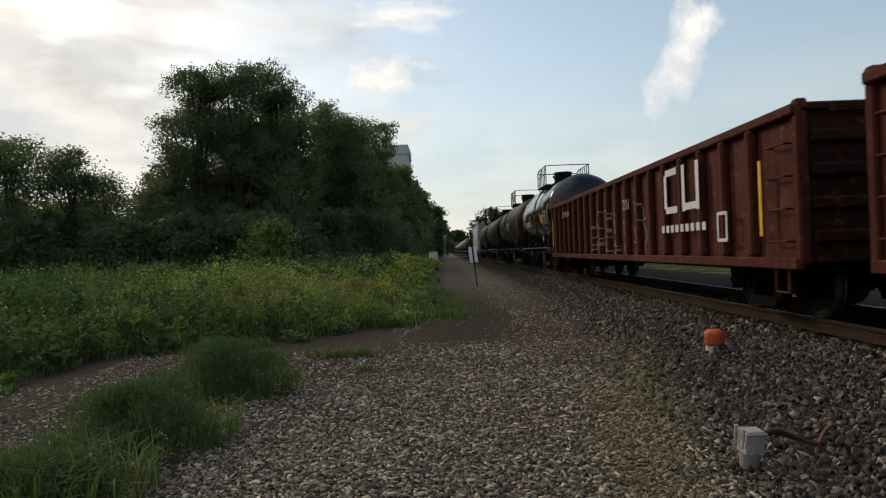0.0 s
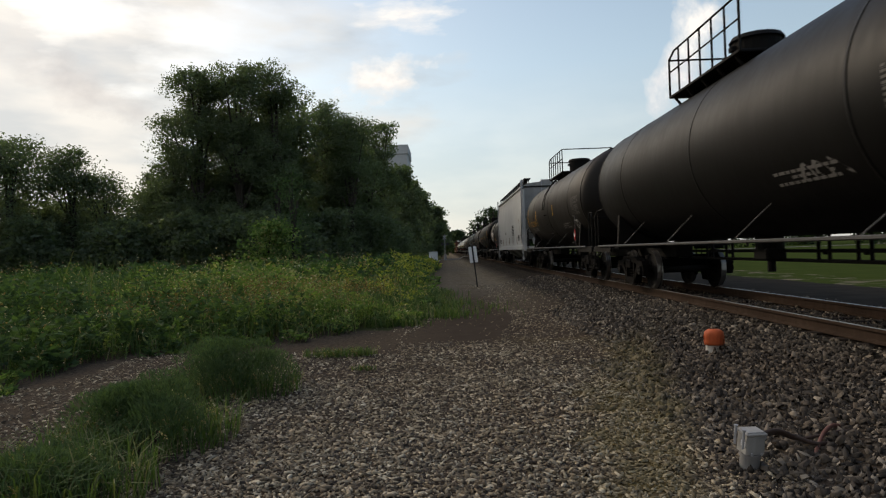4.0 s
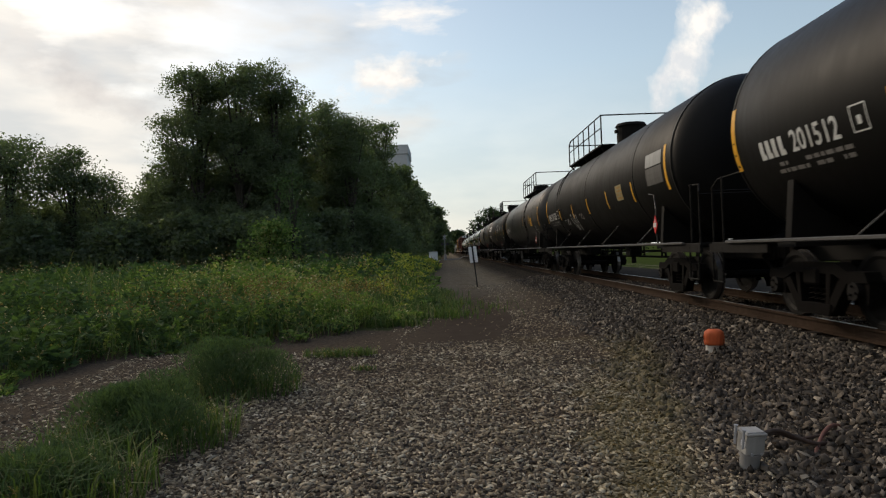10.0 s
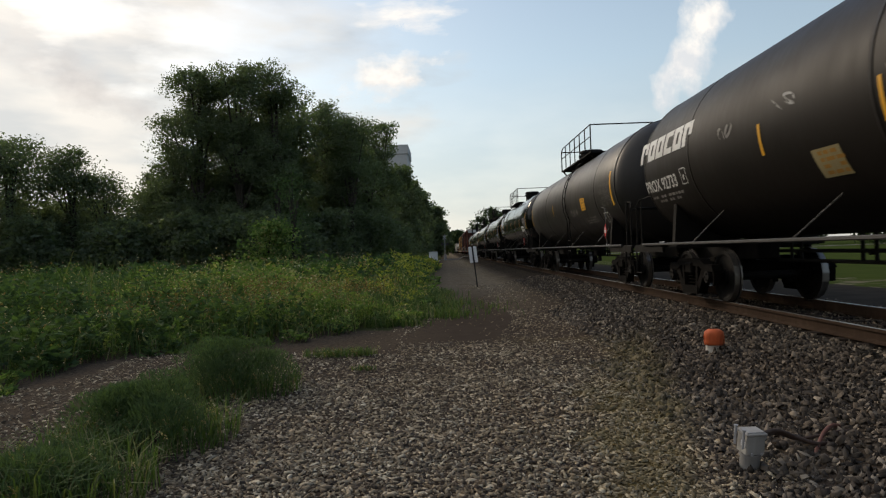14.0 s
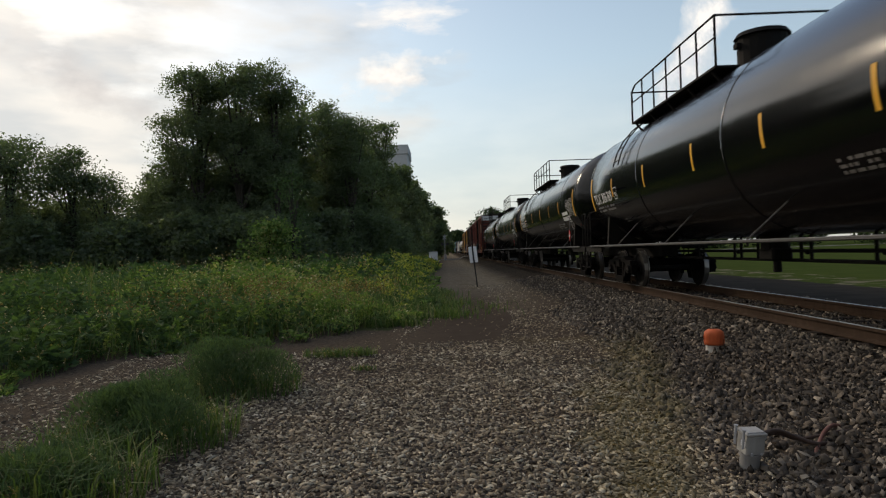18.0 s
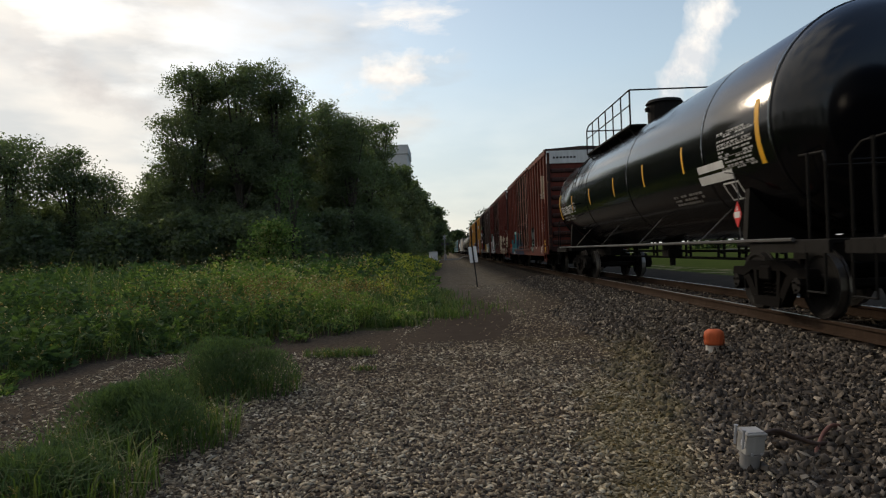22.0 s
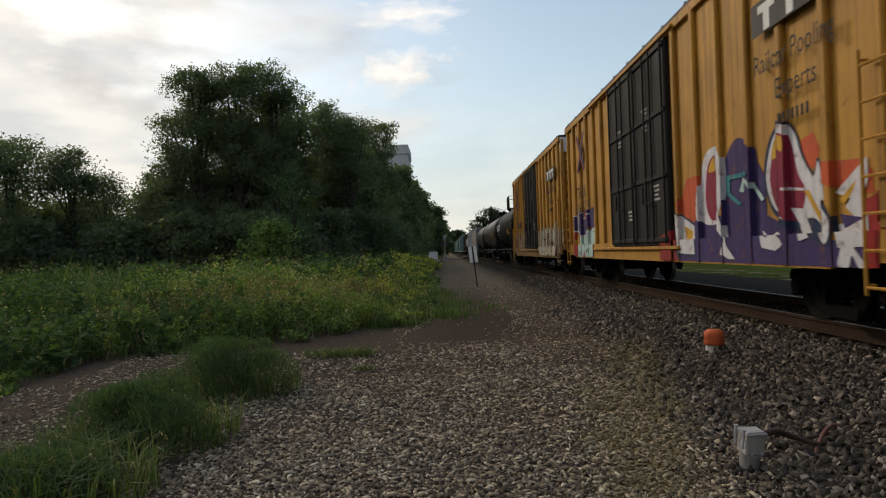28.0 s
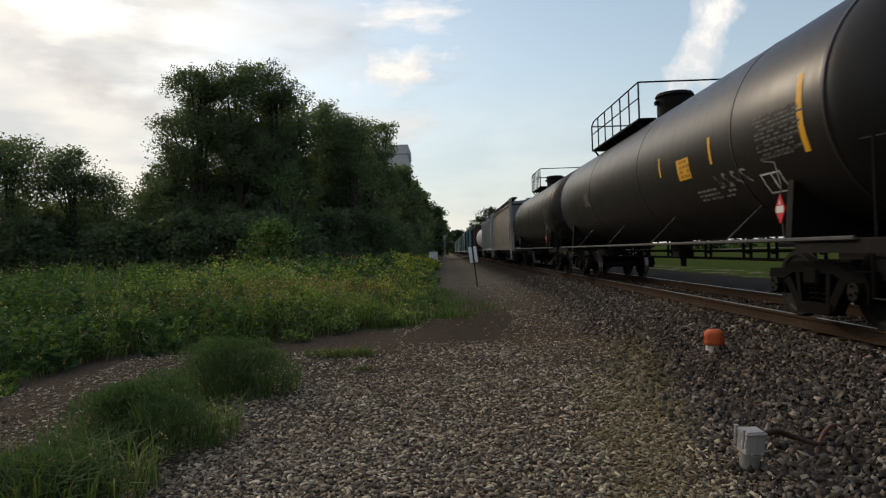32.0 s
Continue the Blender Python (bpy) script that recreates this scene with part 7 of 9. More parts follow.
# ---- the train, from the car that has all but passed to the far end ----
def build_train():
    gondola(-11.3, 6.4, "rust-red ribbed steel gondola car leaving on the track")
    car, L = gondola(7.75, 25.6, "rust-red ribbed steel gondola car with white lettering")
    h = L / 2
    for yc, z, w, hh in ((-h + 4.32, 2.02, 0.13, 0.62), (-h + 4.02, 2.36, 0.56, 0.12), (-h + 4.02, 1.68, 0.56, 0.12), (-h + 3.42, 2.02, 0.13, 0.80), (-h + 3.10, 1.70, 0.52, 0.12), (-h + 2.80, 2.02, 0.13, 0.80)):
        bm = bmesh.new()
        box(bm, (-1.66, yc, z), (0.008, w, hh))
        part("logo_block", bm, M["mark_white"], car, "white block of a painted logo")
    bm = bmesh.new()
    for k in range(9):
        box(bm, (-1.66, -h + 4.5 - k * 0.24, 1.34), (0.008, 0.14, 0.13))
    for a, b, c, d in ((-h + 1.9, 1.5, 0.30, 0.05), (-h + 1.9, 1.1, 0.30, 0.05), (-h + 2.05, 1.3, 0.05, 0.42), (-h + 1.75, 1.3, 0.05, 0.42)):
        box(bm, (-1.66, a, b), (0.008, c, d))
    tagged(part("small_lettering", bm, M["mark_white"], car), kind="stuff")
    gondola_paint(Spray(car, 1.515, [(y - 0.075, y + 0.075, 1.64) for y in (-h + 1.1 + (L - 2.2) * k / 18 for k in range(19))], None, 0.88))
    side_text(car, "201", 0.34, -1.9, 1.98, "mark_pale", 0.5)
    side_text(car, "15 7059", 0.26, h - 3.3, 2.18, "mark_pale", 1.3)
    W = "mark_white"
    tank_car(26.5, 36.3, "short glossy black tank car with white lettering", M["tank_gloss"], R=1.49, zc=2.62, stripes=[(4.28, -23, 14, 0.12), (1.59, -14, 2, 0.10), (-0.17, -14, 3, 0.10), (-1.9, -14, 3, 0.10), (-4.1, -22, 12, 0.12)], number="TILX 160081",
             num_y=2.62, num_a=-13.5, num_span=1.8, yellow_box=(-2.35, -10), plat_len=2.6, plat_off=0.2, dome_y=0.0, ladder_y=(-0.9, -24), pipes=False)
    tank_car(37.7, 51.5, "dirty brown-black tank car with white graffiti tags", M["tank_brown"], stripes=[(-6.0, -20, 10, 0.1), (-1.25, -11, 5, 0.08), (1.4, -12, 3, 0.08)], number="UTLX 210109", num_mat="mark_gold", num_y=4.95, num_a=-16.5,
             words=[("SPC", 0.62, -0.33, -5, W)], scribble=[(2.6, -33, 1.3, 9, "mark_white", 2), (2.1, -19, 0.3, 9, "mark_white", 4), (0.0, -26, 0.8, 8, "mark_pale", 3), (-0.55, -36, 1.5, 10, "mark_pale", 5)], plat_len=2.8, plat_off=0.4, dome_y=0.2, ladder_y=(0.85, -8))
    tank_car(53.0, 67.4, "weathered black tank car with small white panels", M["tank_black"], stripes=[(-6.2, -20, 10, 0.1)], plat_len=3.2, plat_off=0.7, scribble=[(-3.6, -30, 1.0, 8, "mark_faded", 6)])
    tank_car(68.7, 83.1, "weathered dark brown tank car with gold lettering", M["tank_brown"], stripes=[(6.3, -17, 14, 0.09), (3.5, -11, 5, 0.09), (-1.2, -12, 4, 0.09)], number="UTLX 212596", num_mat="mark_gold", num_size=0.34, num_y=4.66, num_a=-16.5, num_span=1.85, ladder_y=(0.5, -8), plat_len=3.2, plat_off=0.7)
    hopper_car(84.1, 100.6, "pale grey covered hopper car with rooftop walkways", M["hopper_grey"], M["hopper_end"])
    valve_car = tank_car(102.0, 113.7, "black tank car with white block lettering and valve gear", M["tank_brown"], R=1.33, zc=2.56, number="PROX 40600", num_size=0.34, num_y=3.84, num_a=-18.5, num_span=1.5, logo=(4.4, 1.7, -11, 4, W), yellow_box=(0.8, -25), ladder_y=(0.15, -24), plat_len=2.4,
                      plat_off=-1.2, platform=False, stripes=[(-0.95, -27, -9, 0.07), (-3.35, -27, -10, 0.09), (-5.1, -24, 8, 0.1)])
    valve_gear(valve_car)
    for y0, y1, num, off in ((115.2, 132.6, "201512", -0.2), (134.0, 150.2, "201529", -0.35)):
        h = (y1 - y0) / 2
        marks = [(-h + 0.95, -21, 12, 0.12), (h - 0.64, -22, 12, 0.12)] + [(-4.45 + off + 2.35 * k, -23.5, -6, 0.085) for k in range(5)]
        long_car = tank_car(y0, y1, "long black tank car with yellow stripes and white number", M["tank_black"], stripes=marks, number=num, prefix=4, num_y=h - (2.2 if num == "201512" else 1.85), yellow_box=(-3.36 + off, -11.5, True),
                            ladder_y=(4.6 + off, 8), plat_off=2.72 + off, dome_y=0.6 + off, spec=(num == "201512"), scribble=[] if num == "201512" else [(2.4, -30, 0.9, 24, "mark_pale", 8), (3.63, -27, 0.7, 7, "mark_pale", 9), (1.15, -24, 0.5, 7, "mark_faded", 10)])
        if num == "201529":
            for a0, a1, mat in ((0, 10, "mark_pale"), (-14, -1, "mark_dim")):
                bm = bmesh.new()
                tank_patch(bm, 1.53, 2.66, -h + 1.15, -h + 2.15, a0, a1, 0.006, n=3)
                part("paint_patch", bm, M[mat], long_car, "pale over-painted patch")
    tank_car(151.4, 168.7, "faded grey tank car with side ladder and yellow panel", M["tank_grey"], stripes=[(-7.65, -21, 12, 0.12), (7.95, -21, 10, 0.10), (-1.9, -13, 5, 0.09), (-4.45, -13, 4, 0.09)], number="212004", prefix=4, num_y=6.68, num_a=-14.4, yellow_box=(-5.1, -10.5), ladder_y=(-3.55, -24), spec_a=5, plat_len=5.4, plat_off=-1.25, dome_y=1.05)
    tank_car(170.0, 185.8, "dark brown tank car with white lettering and tags", M["tank_brown"], stripes=[(-4.15, -17, -1, 0.07), (-1.95, -17, -1, 0.07), (-0.13, -18, -1, 0.06), (2.31, -17, -1, 0.07), (-7.2, -20, 10, 0.1)], number="PROX 92733", num_size=0.33, num_y=6.45, num_a=-16,
             logo=(7.55, 4.65, 4, 20, W), scribble=[(-2.2, 3, 1.7, 24, "mark_white", 21), (-4.55, 4, 0.7, 10, "mark_white", 22), (1.68, 5, 0.6, 6, "mark_pale", 23), (3.35, 2, 0.5, 6, "mark_faded", 24), (-0.45, 2, 0.5, 7, "mark_pale", 25)], yellow_box=(1.0, -28, True), plat_off=-0.65, plat_len=3.0, dome_y=-0.5)
    tank_car(187.1, 203.9, "dull grey-brown tank car with yellow panel", M["tank_grey"], stripes=[(-7.4, -21, 12, 0.12), (7.6, -20, 10, 0.1), (1.5, -14, 3, 0.08)], yellow_box=(-3.9, -10.5), ladder_y=(-1.4, -24), scribble=[(-2.4, -18, 1.0, 8, "mark_faded", 26)], plat_len=5.2, plat_off=-0.5, dome_y=1.2)
    for y0, num in ((205.1, "306760"), (223.1, "306769"), (241.1, "306754"), (259.2, "306774"), (277.3, "306773")):
        tank_car(y0, y0 + 16.8, "glossy black tank car with yellow stripes and white number", M["tank_gloss"], stripes=[(-7.45, -21, 12, 0.12), (7.68, -22, 12, 0.12)] + [(y, -13.5, 4, 0.085) for y in (-4.65, -2.35, 0.1, 2.85, 5.45)], number="TILX " + num, num_y=6.5, num_a=-12, num_span=1.85, num_size=0.38, white_plates=True, ladder_y=(4.75, 8))
    r1 = box_car(296.0, 312.2, "rust-red box car with teal graffiti along its base", M["box_red_teal"], "box_brown_shaded_end", posts=19, door_w=(-2.4, 1.9), sill=0.74)
    bm = bmesh.new()
    for z in (1.30, 1.0):
        box(bm, (-1.618, -7.35, z), (0.006, 0.26, 0.22))
    part("orange_plate", bm, M["mark_yellow"], r1, "orange square plates")
    bm = bmesh.new()
    rng = random.Random(8)
    for yc, zc, rows, w in ((0.84, 4.22, 3, 0.55), (-1.12, 2.75, 1, 0.40), (-1.78, 2.75, 3, 0.40), (0.17, 2.80, 2, 0.22), (0.75, 2.0, 2, 0.3), (-1.55, 2.3, 2, 0.25), (-2.2, 1.6, 2, 0.2)):
        for r in range(rows):
            y = yc + w / 2
            while y > yc - w / 2:
                ww = rng.uniform(0.05, 0.12)
                box(bm, (-1.656, y - ww / 2, zc - r * 0.12), (0.006, ww * 0.8, 0.045))
                y -= ww + 0.035
    tagged(part("small_lettering", bm, M["mark_pale"], r1), kind="stuff")
    bm = bmesh.new()
    box(bm, (-1.657, -0.97, 1.66), (0.006, 0.09, 0.42))
    part("reflector", bm, M["mark_yellow"], r1, "yellow reflective stripe")
    for k, (y, z) in enumerate(((-0.6, 1.2), (-1.5, 1.25), (0.8, 1.15), (1.2, 1.6), (-2.0, 1.8))):
        side_scribble(r1, y, z, 0.55, 0.22, "mark_faded", 70 + k)
    for y in (-0.78, -1.4):
        bm = bmesh.new()
        box(bm, (-1.657, y, 1.72), (0.006, 0.14, 0.30))
        part("stencil_plate", bm, M["mark_faded"] if y < -1 else M["post_dark"], r1)
    r2 = box_car(313.8, 329.8, "dark red box car with cream and white graffiti", M["box_red_white"], "box_brown_shaded_end", posts=19, door_w=(-2.4, 2.4))
    bm = bmesh.new()
    for y, z, n in ((-6.5, 2.36, 3), (-6.9, 2.44, 2), (-7.3, 2.36, 3), (-7.65, 2.38, 5), (-1.5, 4.2, 4)):
        for k in range(n):
            box(bm, (-1.61, y, z - 0.085 * k), (0.006, 0.14, 0.045))
    tagged(part("small_lettering", bm, M["mark_white"], r2), kind="stuff")
    bm = bmesh.new()
    box(bm, (-1.618, -7.30, 1.02), (0.008, 0.44, 0.24))
    part("orange_plate", bm, M["mark_yellow"], r2, "orange square plate")
    for k, (y, z, w, hh) in enumerate(((1.2, 1.5, 0.7, 0.35), (0.3, 2.1, 0.5, 0.30), (-0.6, 1.5, 0.8, 0.45), (-1.5, 2.2, 0.4, 0.30), (-1.7, 1.4, 0.7, 0.4), (1.6, 2.3, 0.4, 0.25), (-0.9, 2.6, 0.4, 0.15), (0.9, 2.8, 0.5, 0.12))):
        side_scribble(r2, y, z, w, hh, "mark_pale" if k % 2 else "mark_faded", 80 + k)
    dark = box_car(331.4, 347.3, "dark brown box car with red and blue graffiti", M["box_dark"], "box_dark_end", posts=17, door_w=(-2.2, 2.2), top_white=True, bars=False)
    side_text(dark, "794", 0.44, 6.92, 2.30, W)
    side_text(dark, "017", 0.44, 6.08, 2.28, W)
    for y in (6.9, 4.95):
        bm = bmesh.new()
        box(bm, (-1.645, y, 1.45), (0.006, 0.07, 0.85))
        part("reflector", bm, M["mark_yellow"], dark, "yellow reflective stripe")
    for k, (y, z, w) in enumerate(((6.9, 2.70, 0.5), (6.0, 2.95, 0.6), (6.05, 2.55, 0.4), (5.25, 2.5, 0.5), (6.3, 1.1, 0.6))):
        side_scribble(dark, y, z, w, 0.28, "mark_pale", 50 + k)
    y1 = box_car(348.8, 365.0, "yellow box car with black doors and bright graffiti", M["box_yellow_spray"], "box_yellow_end", door="door_black", posts=18, door_w=(-2.0, 2.1), bars=False, sill=0.74)
    y2 = box_car(366.3, 382.6, "yellow box car with black doors and pale scuffed base", M["box_yellow"], "box_yellow_end", door="door_black", posts=18, door_w=(-2.0, 2.1), bars=False, sill=0.68, sill_mat="sill_pale")
    yellow_car_paint(box_spray(y1, 16.2, 18, (-2.0, 2.1)))
    teal_car_paint(box_spray(r1, 16.2, 19, (-2.4, 1.9)))
    cream = box_spray(r2, 16.0, 19, (-2.4, 2.4))
    cream_car_paint(cream)
    cream_car_far_paint(cream)
    dark_car_paint(box_spray(dark, 15.9, 17, (-2.2, 2.2)))
    scuffed_car_paint(box_spray(y2, 16.3, 18, (-2.0, 2.1)))
    yellow_marks(y1, "6 66 32 6")
    yellow_marks(y2, "")
    tank_car(384.2, 396.9, "black tank car with white block lettering", M["tank_black"], number="PROX 45471", num_size=0.30, num_y=5.1, num_a=-16, num_span=1.3, logo=(6.0, 2.95, -5, 13, W), yellow_box=(-2.7, -15), stripes=[(-5.4, -20, 10, 0.1), (-3.54, -20, -3, 0.05), (-1.45, -21, -4, 0.05), (1.4, -21, -5, 0.04)], plat_len=1.7, plat_off=1.25, dome_y=1.0)
    tank_car(398.6, 416.3, "dusty grey-black tank car with yellow panel", M["tank_dusty"], stripes=[(-7.75, -21, 14, 0.12), (-5.1, -13, 3, 0.09), (-2.7, -11, 3, 0.08)], yellow_box=(-3.9, -10.5), scribble=[(-5.6, -24, 1.2, 7, "mark_faded", 27), (4.0, -8, 0.5, 14, "mark_faded", 28)])
    tank_car(417.8, 432.4, "weathered grey-black tank car with top walkway", M["tank_dusty"], stripes=[], plat_len=3.0, plat_off=0.5)
    hopper_car(433.8, 450.0, "tan covered hopper car with roof walkways", M["hopper_tan"], M["hopper_dark"], marks=False, H=4.25)
    hopper_car(451.4, 467.4, "grey ribbed covered hopper car", M["car_grey"], M["hopper_dark"], marks=False, ribs=True, H=4.25)
    tank_car(469.0, 482.6, "white tank car with top walkway", M["tank_white"], plat_len=3.0, plat_off=0.5, spec=False)
    box_car(484.2, 500.2, "dark brown box car with ribbed sides", M["box_dark_end"], "box_dark_end", top_white=False, H=4.6)
    y = 501.8
    for k in range(11):
        mat, end, word = ((M["car_blue"], "car_blue", "blue"), (M["car_blue"], "car_blue", "blue"), (M["car_grey"], "car_grey", "grey"), (M["car_green"], "car_green", "green"))[k % 4]
        box_car(y, y + 16.2, word + " box car far down the train", mat, end, top_white=False, posts=10, bars=False)
        y += 17.8


def valve_gear(car):
    """Loading valves and looped hand rails on top of a short tank car."""
    zt = 2.56 + 1.33
    bm = bmesh.new()
    rod(bm, (0, 1.0, zt - 0.1), (0, 1.0, zt + 0.30), 0.46, 18)
    box(bm, (0, 1.0, zt + 0.33), (0.7, 1.2, 0.10), 0.02)
    part("manway_housing", bm, M["underframe"], car)
    bm = bmesh.new()
    rod(bm, (-0.05, 4.0, zt - 0.1), (-0.05, 4.0, zt + 0.24), 0.10, 10)
    box(bm, (-0.05, 4.0, zt + 0.30), (0.26, 0.28, 0.14), 0.02)
    part("vent_valve", bm, M["underframe"], car)
    for x, y, h in ((0.1, 0.75, 1.2), (-0.1, 1.35, 0.62), (0.15, 0.3, 0.8)):
        bm = bmesh.new()
        rod(bm, (x, y, zt + 0.3), (x, y, zt + h), 0.055, 8)
        rod(bm, (x - 0.12, y, zt + h - 0.1), (x + 0.12, y, zt + h - 0.1), 0.04, 6)
        part("valve_stem", bm, M["underframe"], car)
    for sx in (-1, 1):
        bm = bmesh.new()
        box(bm, (sx * 0.56, 0.9, zt - 0.055), (0.30, 3.6, 0.05), 0.008)
        part("walkway", bm, M["underframe"], car)
        for y in (1.75, 1.05, -0.2, -1.0):
            rods("looped_rail", [[(sx * 0.68, y, zt - 0.1), (sx * 0.68, y, zt + 0.74), (sx * 0.68, y - 0.1, zt + 0.82), (sx * 0.68, y - 0.25, zt + 0.74), (sx * 0.68, y - 0.28, zt + 0.5), (sx * 0.68, y - 0.15, zt + 0.42), (sx * 0.68, y, zt + 0.45)]], 0.024, M["underframe"], car)
    rods("bent_rail", [[(-0.68, 1.9, zt), (-0.68, 1.9, zt + 1.25), (-0.6, 1.75, zt + 1.35), (-0.2, 1.6, zt + 1.35)]], 0.026, M["underframe"], car)


def side_text(car, body, size, y, z, mat, span=None):
    """Letters on a box car's near side."""
    ob = link_mesh("lettering", text_mesh(body, size, M[mat]), car)
    ob.matrix_basis = Matrix.Translation((-1.648, y, z)) @ Matrix(((0, 0, -1), (-1, 0, 0), (0, 1, 0))).to_4x4()
    if span:
        ob.scale = (span / ob.dimensions.x, 1, 1) if ob.dimensions.x else (1, 1, 1)


def side_scribble(car, yc, zc, w, hgt, mat, sd):
    """A sprayed tag of looping strokes on a flat car side."""
    rng = random.Random(sd)
    bm = bmesh.new()
    nlet = max(1, int(w / 0.3))
    for k in range(nlet):
        y0 = yc + w / 2 - (k + 0.5) * w / nlet
        ph, tw = rng.uniform(0, 6), rng.choice((0.5, 0.8, 1.0, 1.4))
        pts = [(y0 + 0.45 * w / nlet * math.sin(ph + i / 12 * 6.3 * tw), zc + hgt * (math.cos(ph * 0.7 + i / 12 * 6.3) * 0.5 + rng.uniform(-0.06, 0.06))) for i in range(13)]
        for (ya, za), (yb, zb) in zip(pts, pts[1:]):
            d = Vector((yb - ya, zb - za)).normalized() * 0.026
            bm.faces.new([bm.verts.new((-1.655, y, z)) for y, z in ((ya - d.y, za + d.x), (yb - d.y, zb + d.x), (yb + d.y, zb - d.x), (ya + d.y, za - d.x))])
    tagged(part("sprayed_tag", bm, M[mat], car, "sprayed graffiti tag"), kind="stuff")


def yellow_marks(car, number):
    """Lettering on the yellow box cars: slogan, mark and number, crossed-line emblem and a dark logo panel."""
    side_text(car, "Railcar Pooling", 0.36, -6.25, 3.32, "spray_soot", 1.75)
    side_text(car, "Experts", 0.36, -6.33, 2.92, "spray_soot", 0.88)
    side_text(car, "TB OX", 0.50, 5.62, 2.68, "spray_soot", 1.25)
    if number:
        side_text(car, number, 0.46, 5.55, 2.24, "spray_soot", 2.0)
    else:
        bm = bmesh.new()
        for k in range(6):
            box(bm, (-1.647, 5.45 - k * 0.32, 2.36), (0.006, 0.16, 0.30))
        tagged(part("small_lettering", bm, M["spray_soot"], car), kind="stuff")
        for k, (y, z, w, hh) in enumerate(((-0.5, 1.5, 0.8, 0.5), (-1.4, 1.7, 0.6, 0.5))):
            side_scribble(car, y, z, w * 0.8, hh * 0.7, "mark_dim", 90 + k)
    bm = bmesh.new()
    for k in range(7):
        box(bm, (-1.647, -5.95 - k * 0.105, 2.56), (0.006, 0.05, 0.13))
    tagged(part("small_lettering", bm, M["spray_soot"], car), kind="stuff")
    bm = bmesh.new()
    for y, z, n in ((1.2, 3.7, 5), (-0.7, 3.8, 6), (-1.3, 2.2, 4), (0.5, 1.8, 3)):
        for k in range(n):
            box(bm, (-1.654, y - 0.03 * (k % 2), z - 0.085 * k), (0.006, 0.34 - 0.06 * (k % 3), 0.045))
    tagged(part("small_lettering", bm, M["mark_pale"], car), kind="stuff")
    bm = bmesh.new()
    box(bm, (-1.647, -6.3, 3.92), (0.006, 1.9, 0.42))
    pan = part("logo_panel", bm, M["post_dark"], car, "dark panel with a white logo")
    for k in range(3):
        bm = bmesh.new()
        box(bm, (-1.652, -5.75 - k * 0.55, 4.02), (0.006, 0.42, 0.10))
        box(bm, (-1.652, -5.75 - k * 0.55, 3.88), (0.006, 0.15, 0.30))
        part("logo_block", bm, M["mark_white"], pan)
    for k, (ang, dy, mat) in enumerate(((40, 0.07, "spray_blood"), (40, -0.07, "spray_navy"), (-40, 0.07, "spray_blood"), (-40, -0.07, "spray_navy"))):
        bm = bmesh.new()
        c = math.cos(radians(ang)) * dy
        box(bm, (-1.648 - 0.002 * k, 5.6 + c, 3.88), (0.004, 0.13, 1.42), rot=Matrix.Rotation(radians(ang), 4, "X"))
        part("emblem_stroke", bm, M[mat], car)


build_train()


# ---- plants ----
FIELD_Y = [-2.0, 8.0, 9.4, 10.6, 11.6, 12.6, 13.6, 15.0, 18.0, 24.0, 34.0, 60.0, 110.0]
FIELD_X = [-6.6, -5.9, -5.8, -5.1, -3.8, -2.5, -1.5, -0.9, -0.7, -0.8, -0.9, -1.25, -2.0]


def field_edge(y):
    """Right edge of the weed field."""
    return np.interp(y, FIELD_Y, FIELD_X)


def leaf_quads(c, size, rng, aspect=0.45, up=0.35, direction=None):
    """Pointed leaves as diamonds at the centres c (n, 3): verts and faces."""
    n = len(c)
    d = rng.normal(0, 1, (n, 3)) if direction is None else direction + rng.normal(0, 0.45, (n, 3))
    d[:, 2] = d[:, 2] * 0.7 + up
    d /= np.linalg.norm(d, axis=1, keepdims=True) + 1e-9
    s = np.cross(d, rng.normal(0, 1, (n, 3)))
    s /= np.linalg.norm(s, axis=1, keepdims=True) + 1e-9
    L = (size * rng.uniform(0.6, 1.35, n))[:, None]
    W = L * aspect * 0.5
    nrm = np.cross(d, s) * L * 0.10
    v = np.stack([c - d * L * 0.5, c + s * W + nrm, c + d * L * 0.5, c - s * W + nrm], 1)
    f = np.arange(4 * n).reshape(n, 4)
    return v.reshape(-1, 3), f


def blade_quads(base, height, rng, width=0.012, lean=0.5):
    """Bent grass blades from the points base (n, 3): two quads each."""
    n = len(base)
    az = rng.uniform(0, 2 * math.pi, n)
    out = np.stack([np.cos(az), np.sin(az), np.zeros(n)], 1)
    sidev = np.stack([-np.sin(az), np.cos(az), np.zeros(n)], 1)
    h = (height * rng.uniform(0.55, 1.2, n))[:, None]
    b = (lean * rng.uniform(0.3, 1.3, n))[:, None]
    w = (width * rng.uniform(0.7, 1.4, n))[:, None]
    z = np.array([0, 0, 1.0])
    p1 = base + z * h * 0.62 + out * h * b * 0.28
    p2 = base + z * h * (1.0 - 0.25 * b) + out * h * b * 0.95
    v = np.stack([base - sidev * w, base + sidev * w, p1 + sidev * w * 0.8, p1 - sidev * w * 0.8, p2 + sidev * w * 0.12, p2 - sidev * w * 0.12], 1)
    k = 6 * np.arange(n)[:, None]
    f = np.concatenate([k + np.array([[0, 1, 2, 3]]), k + np.array([[3, 2, 4, 5]])], 0)
    return v.reshape(-1, 3), f, p2


def join_vf(items):
    vs, fs, o = [], [], 0
    for v, f in items:
        vs.append(v)
        fs.append(f + o)
        o += len(v)
    return np.concatenate(vs), np.concatenate(fs)


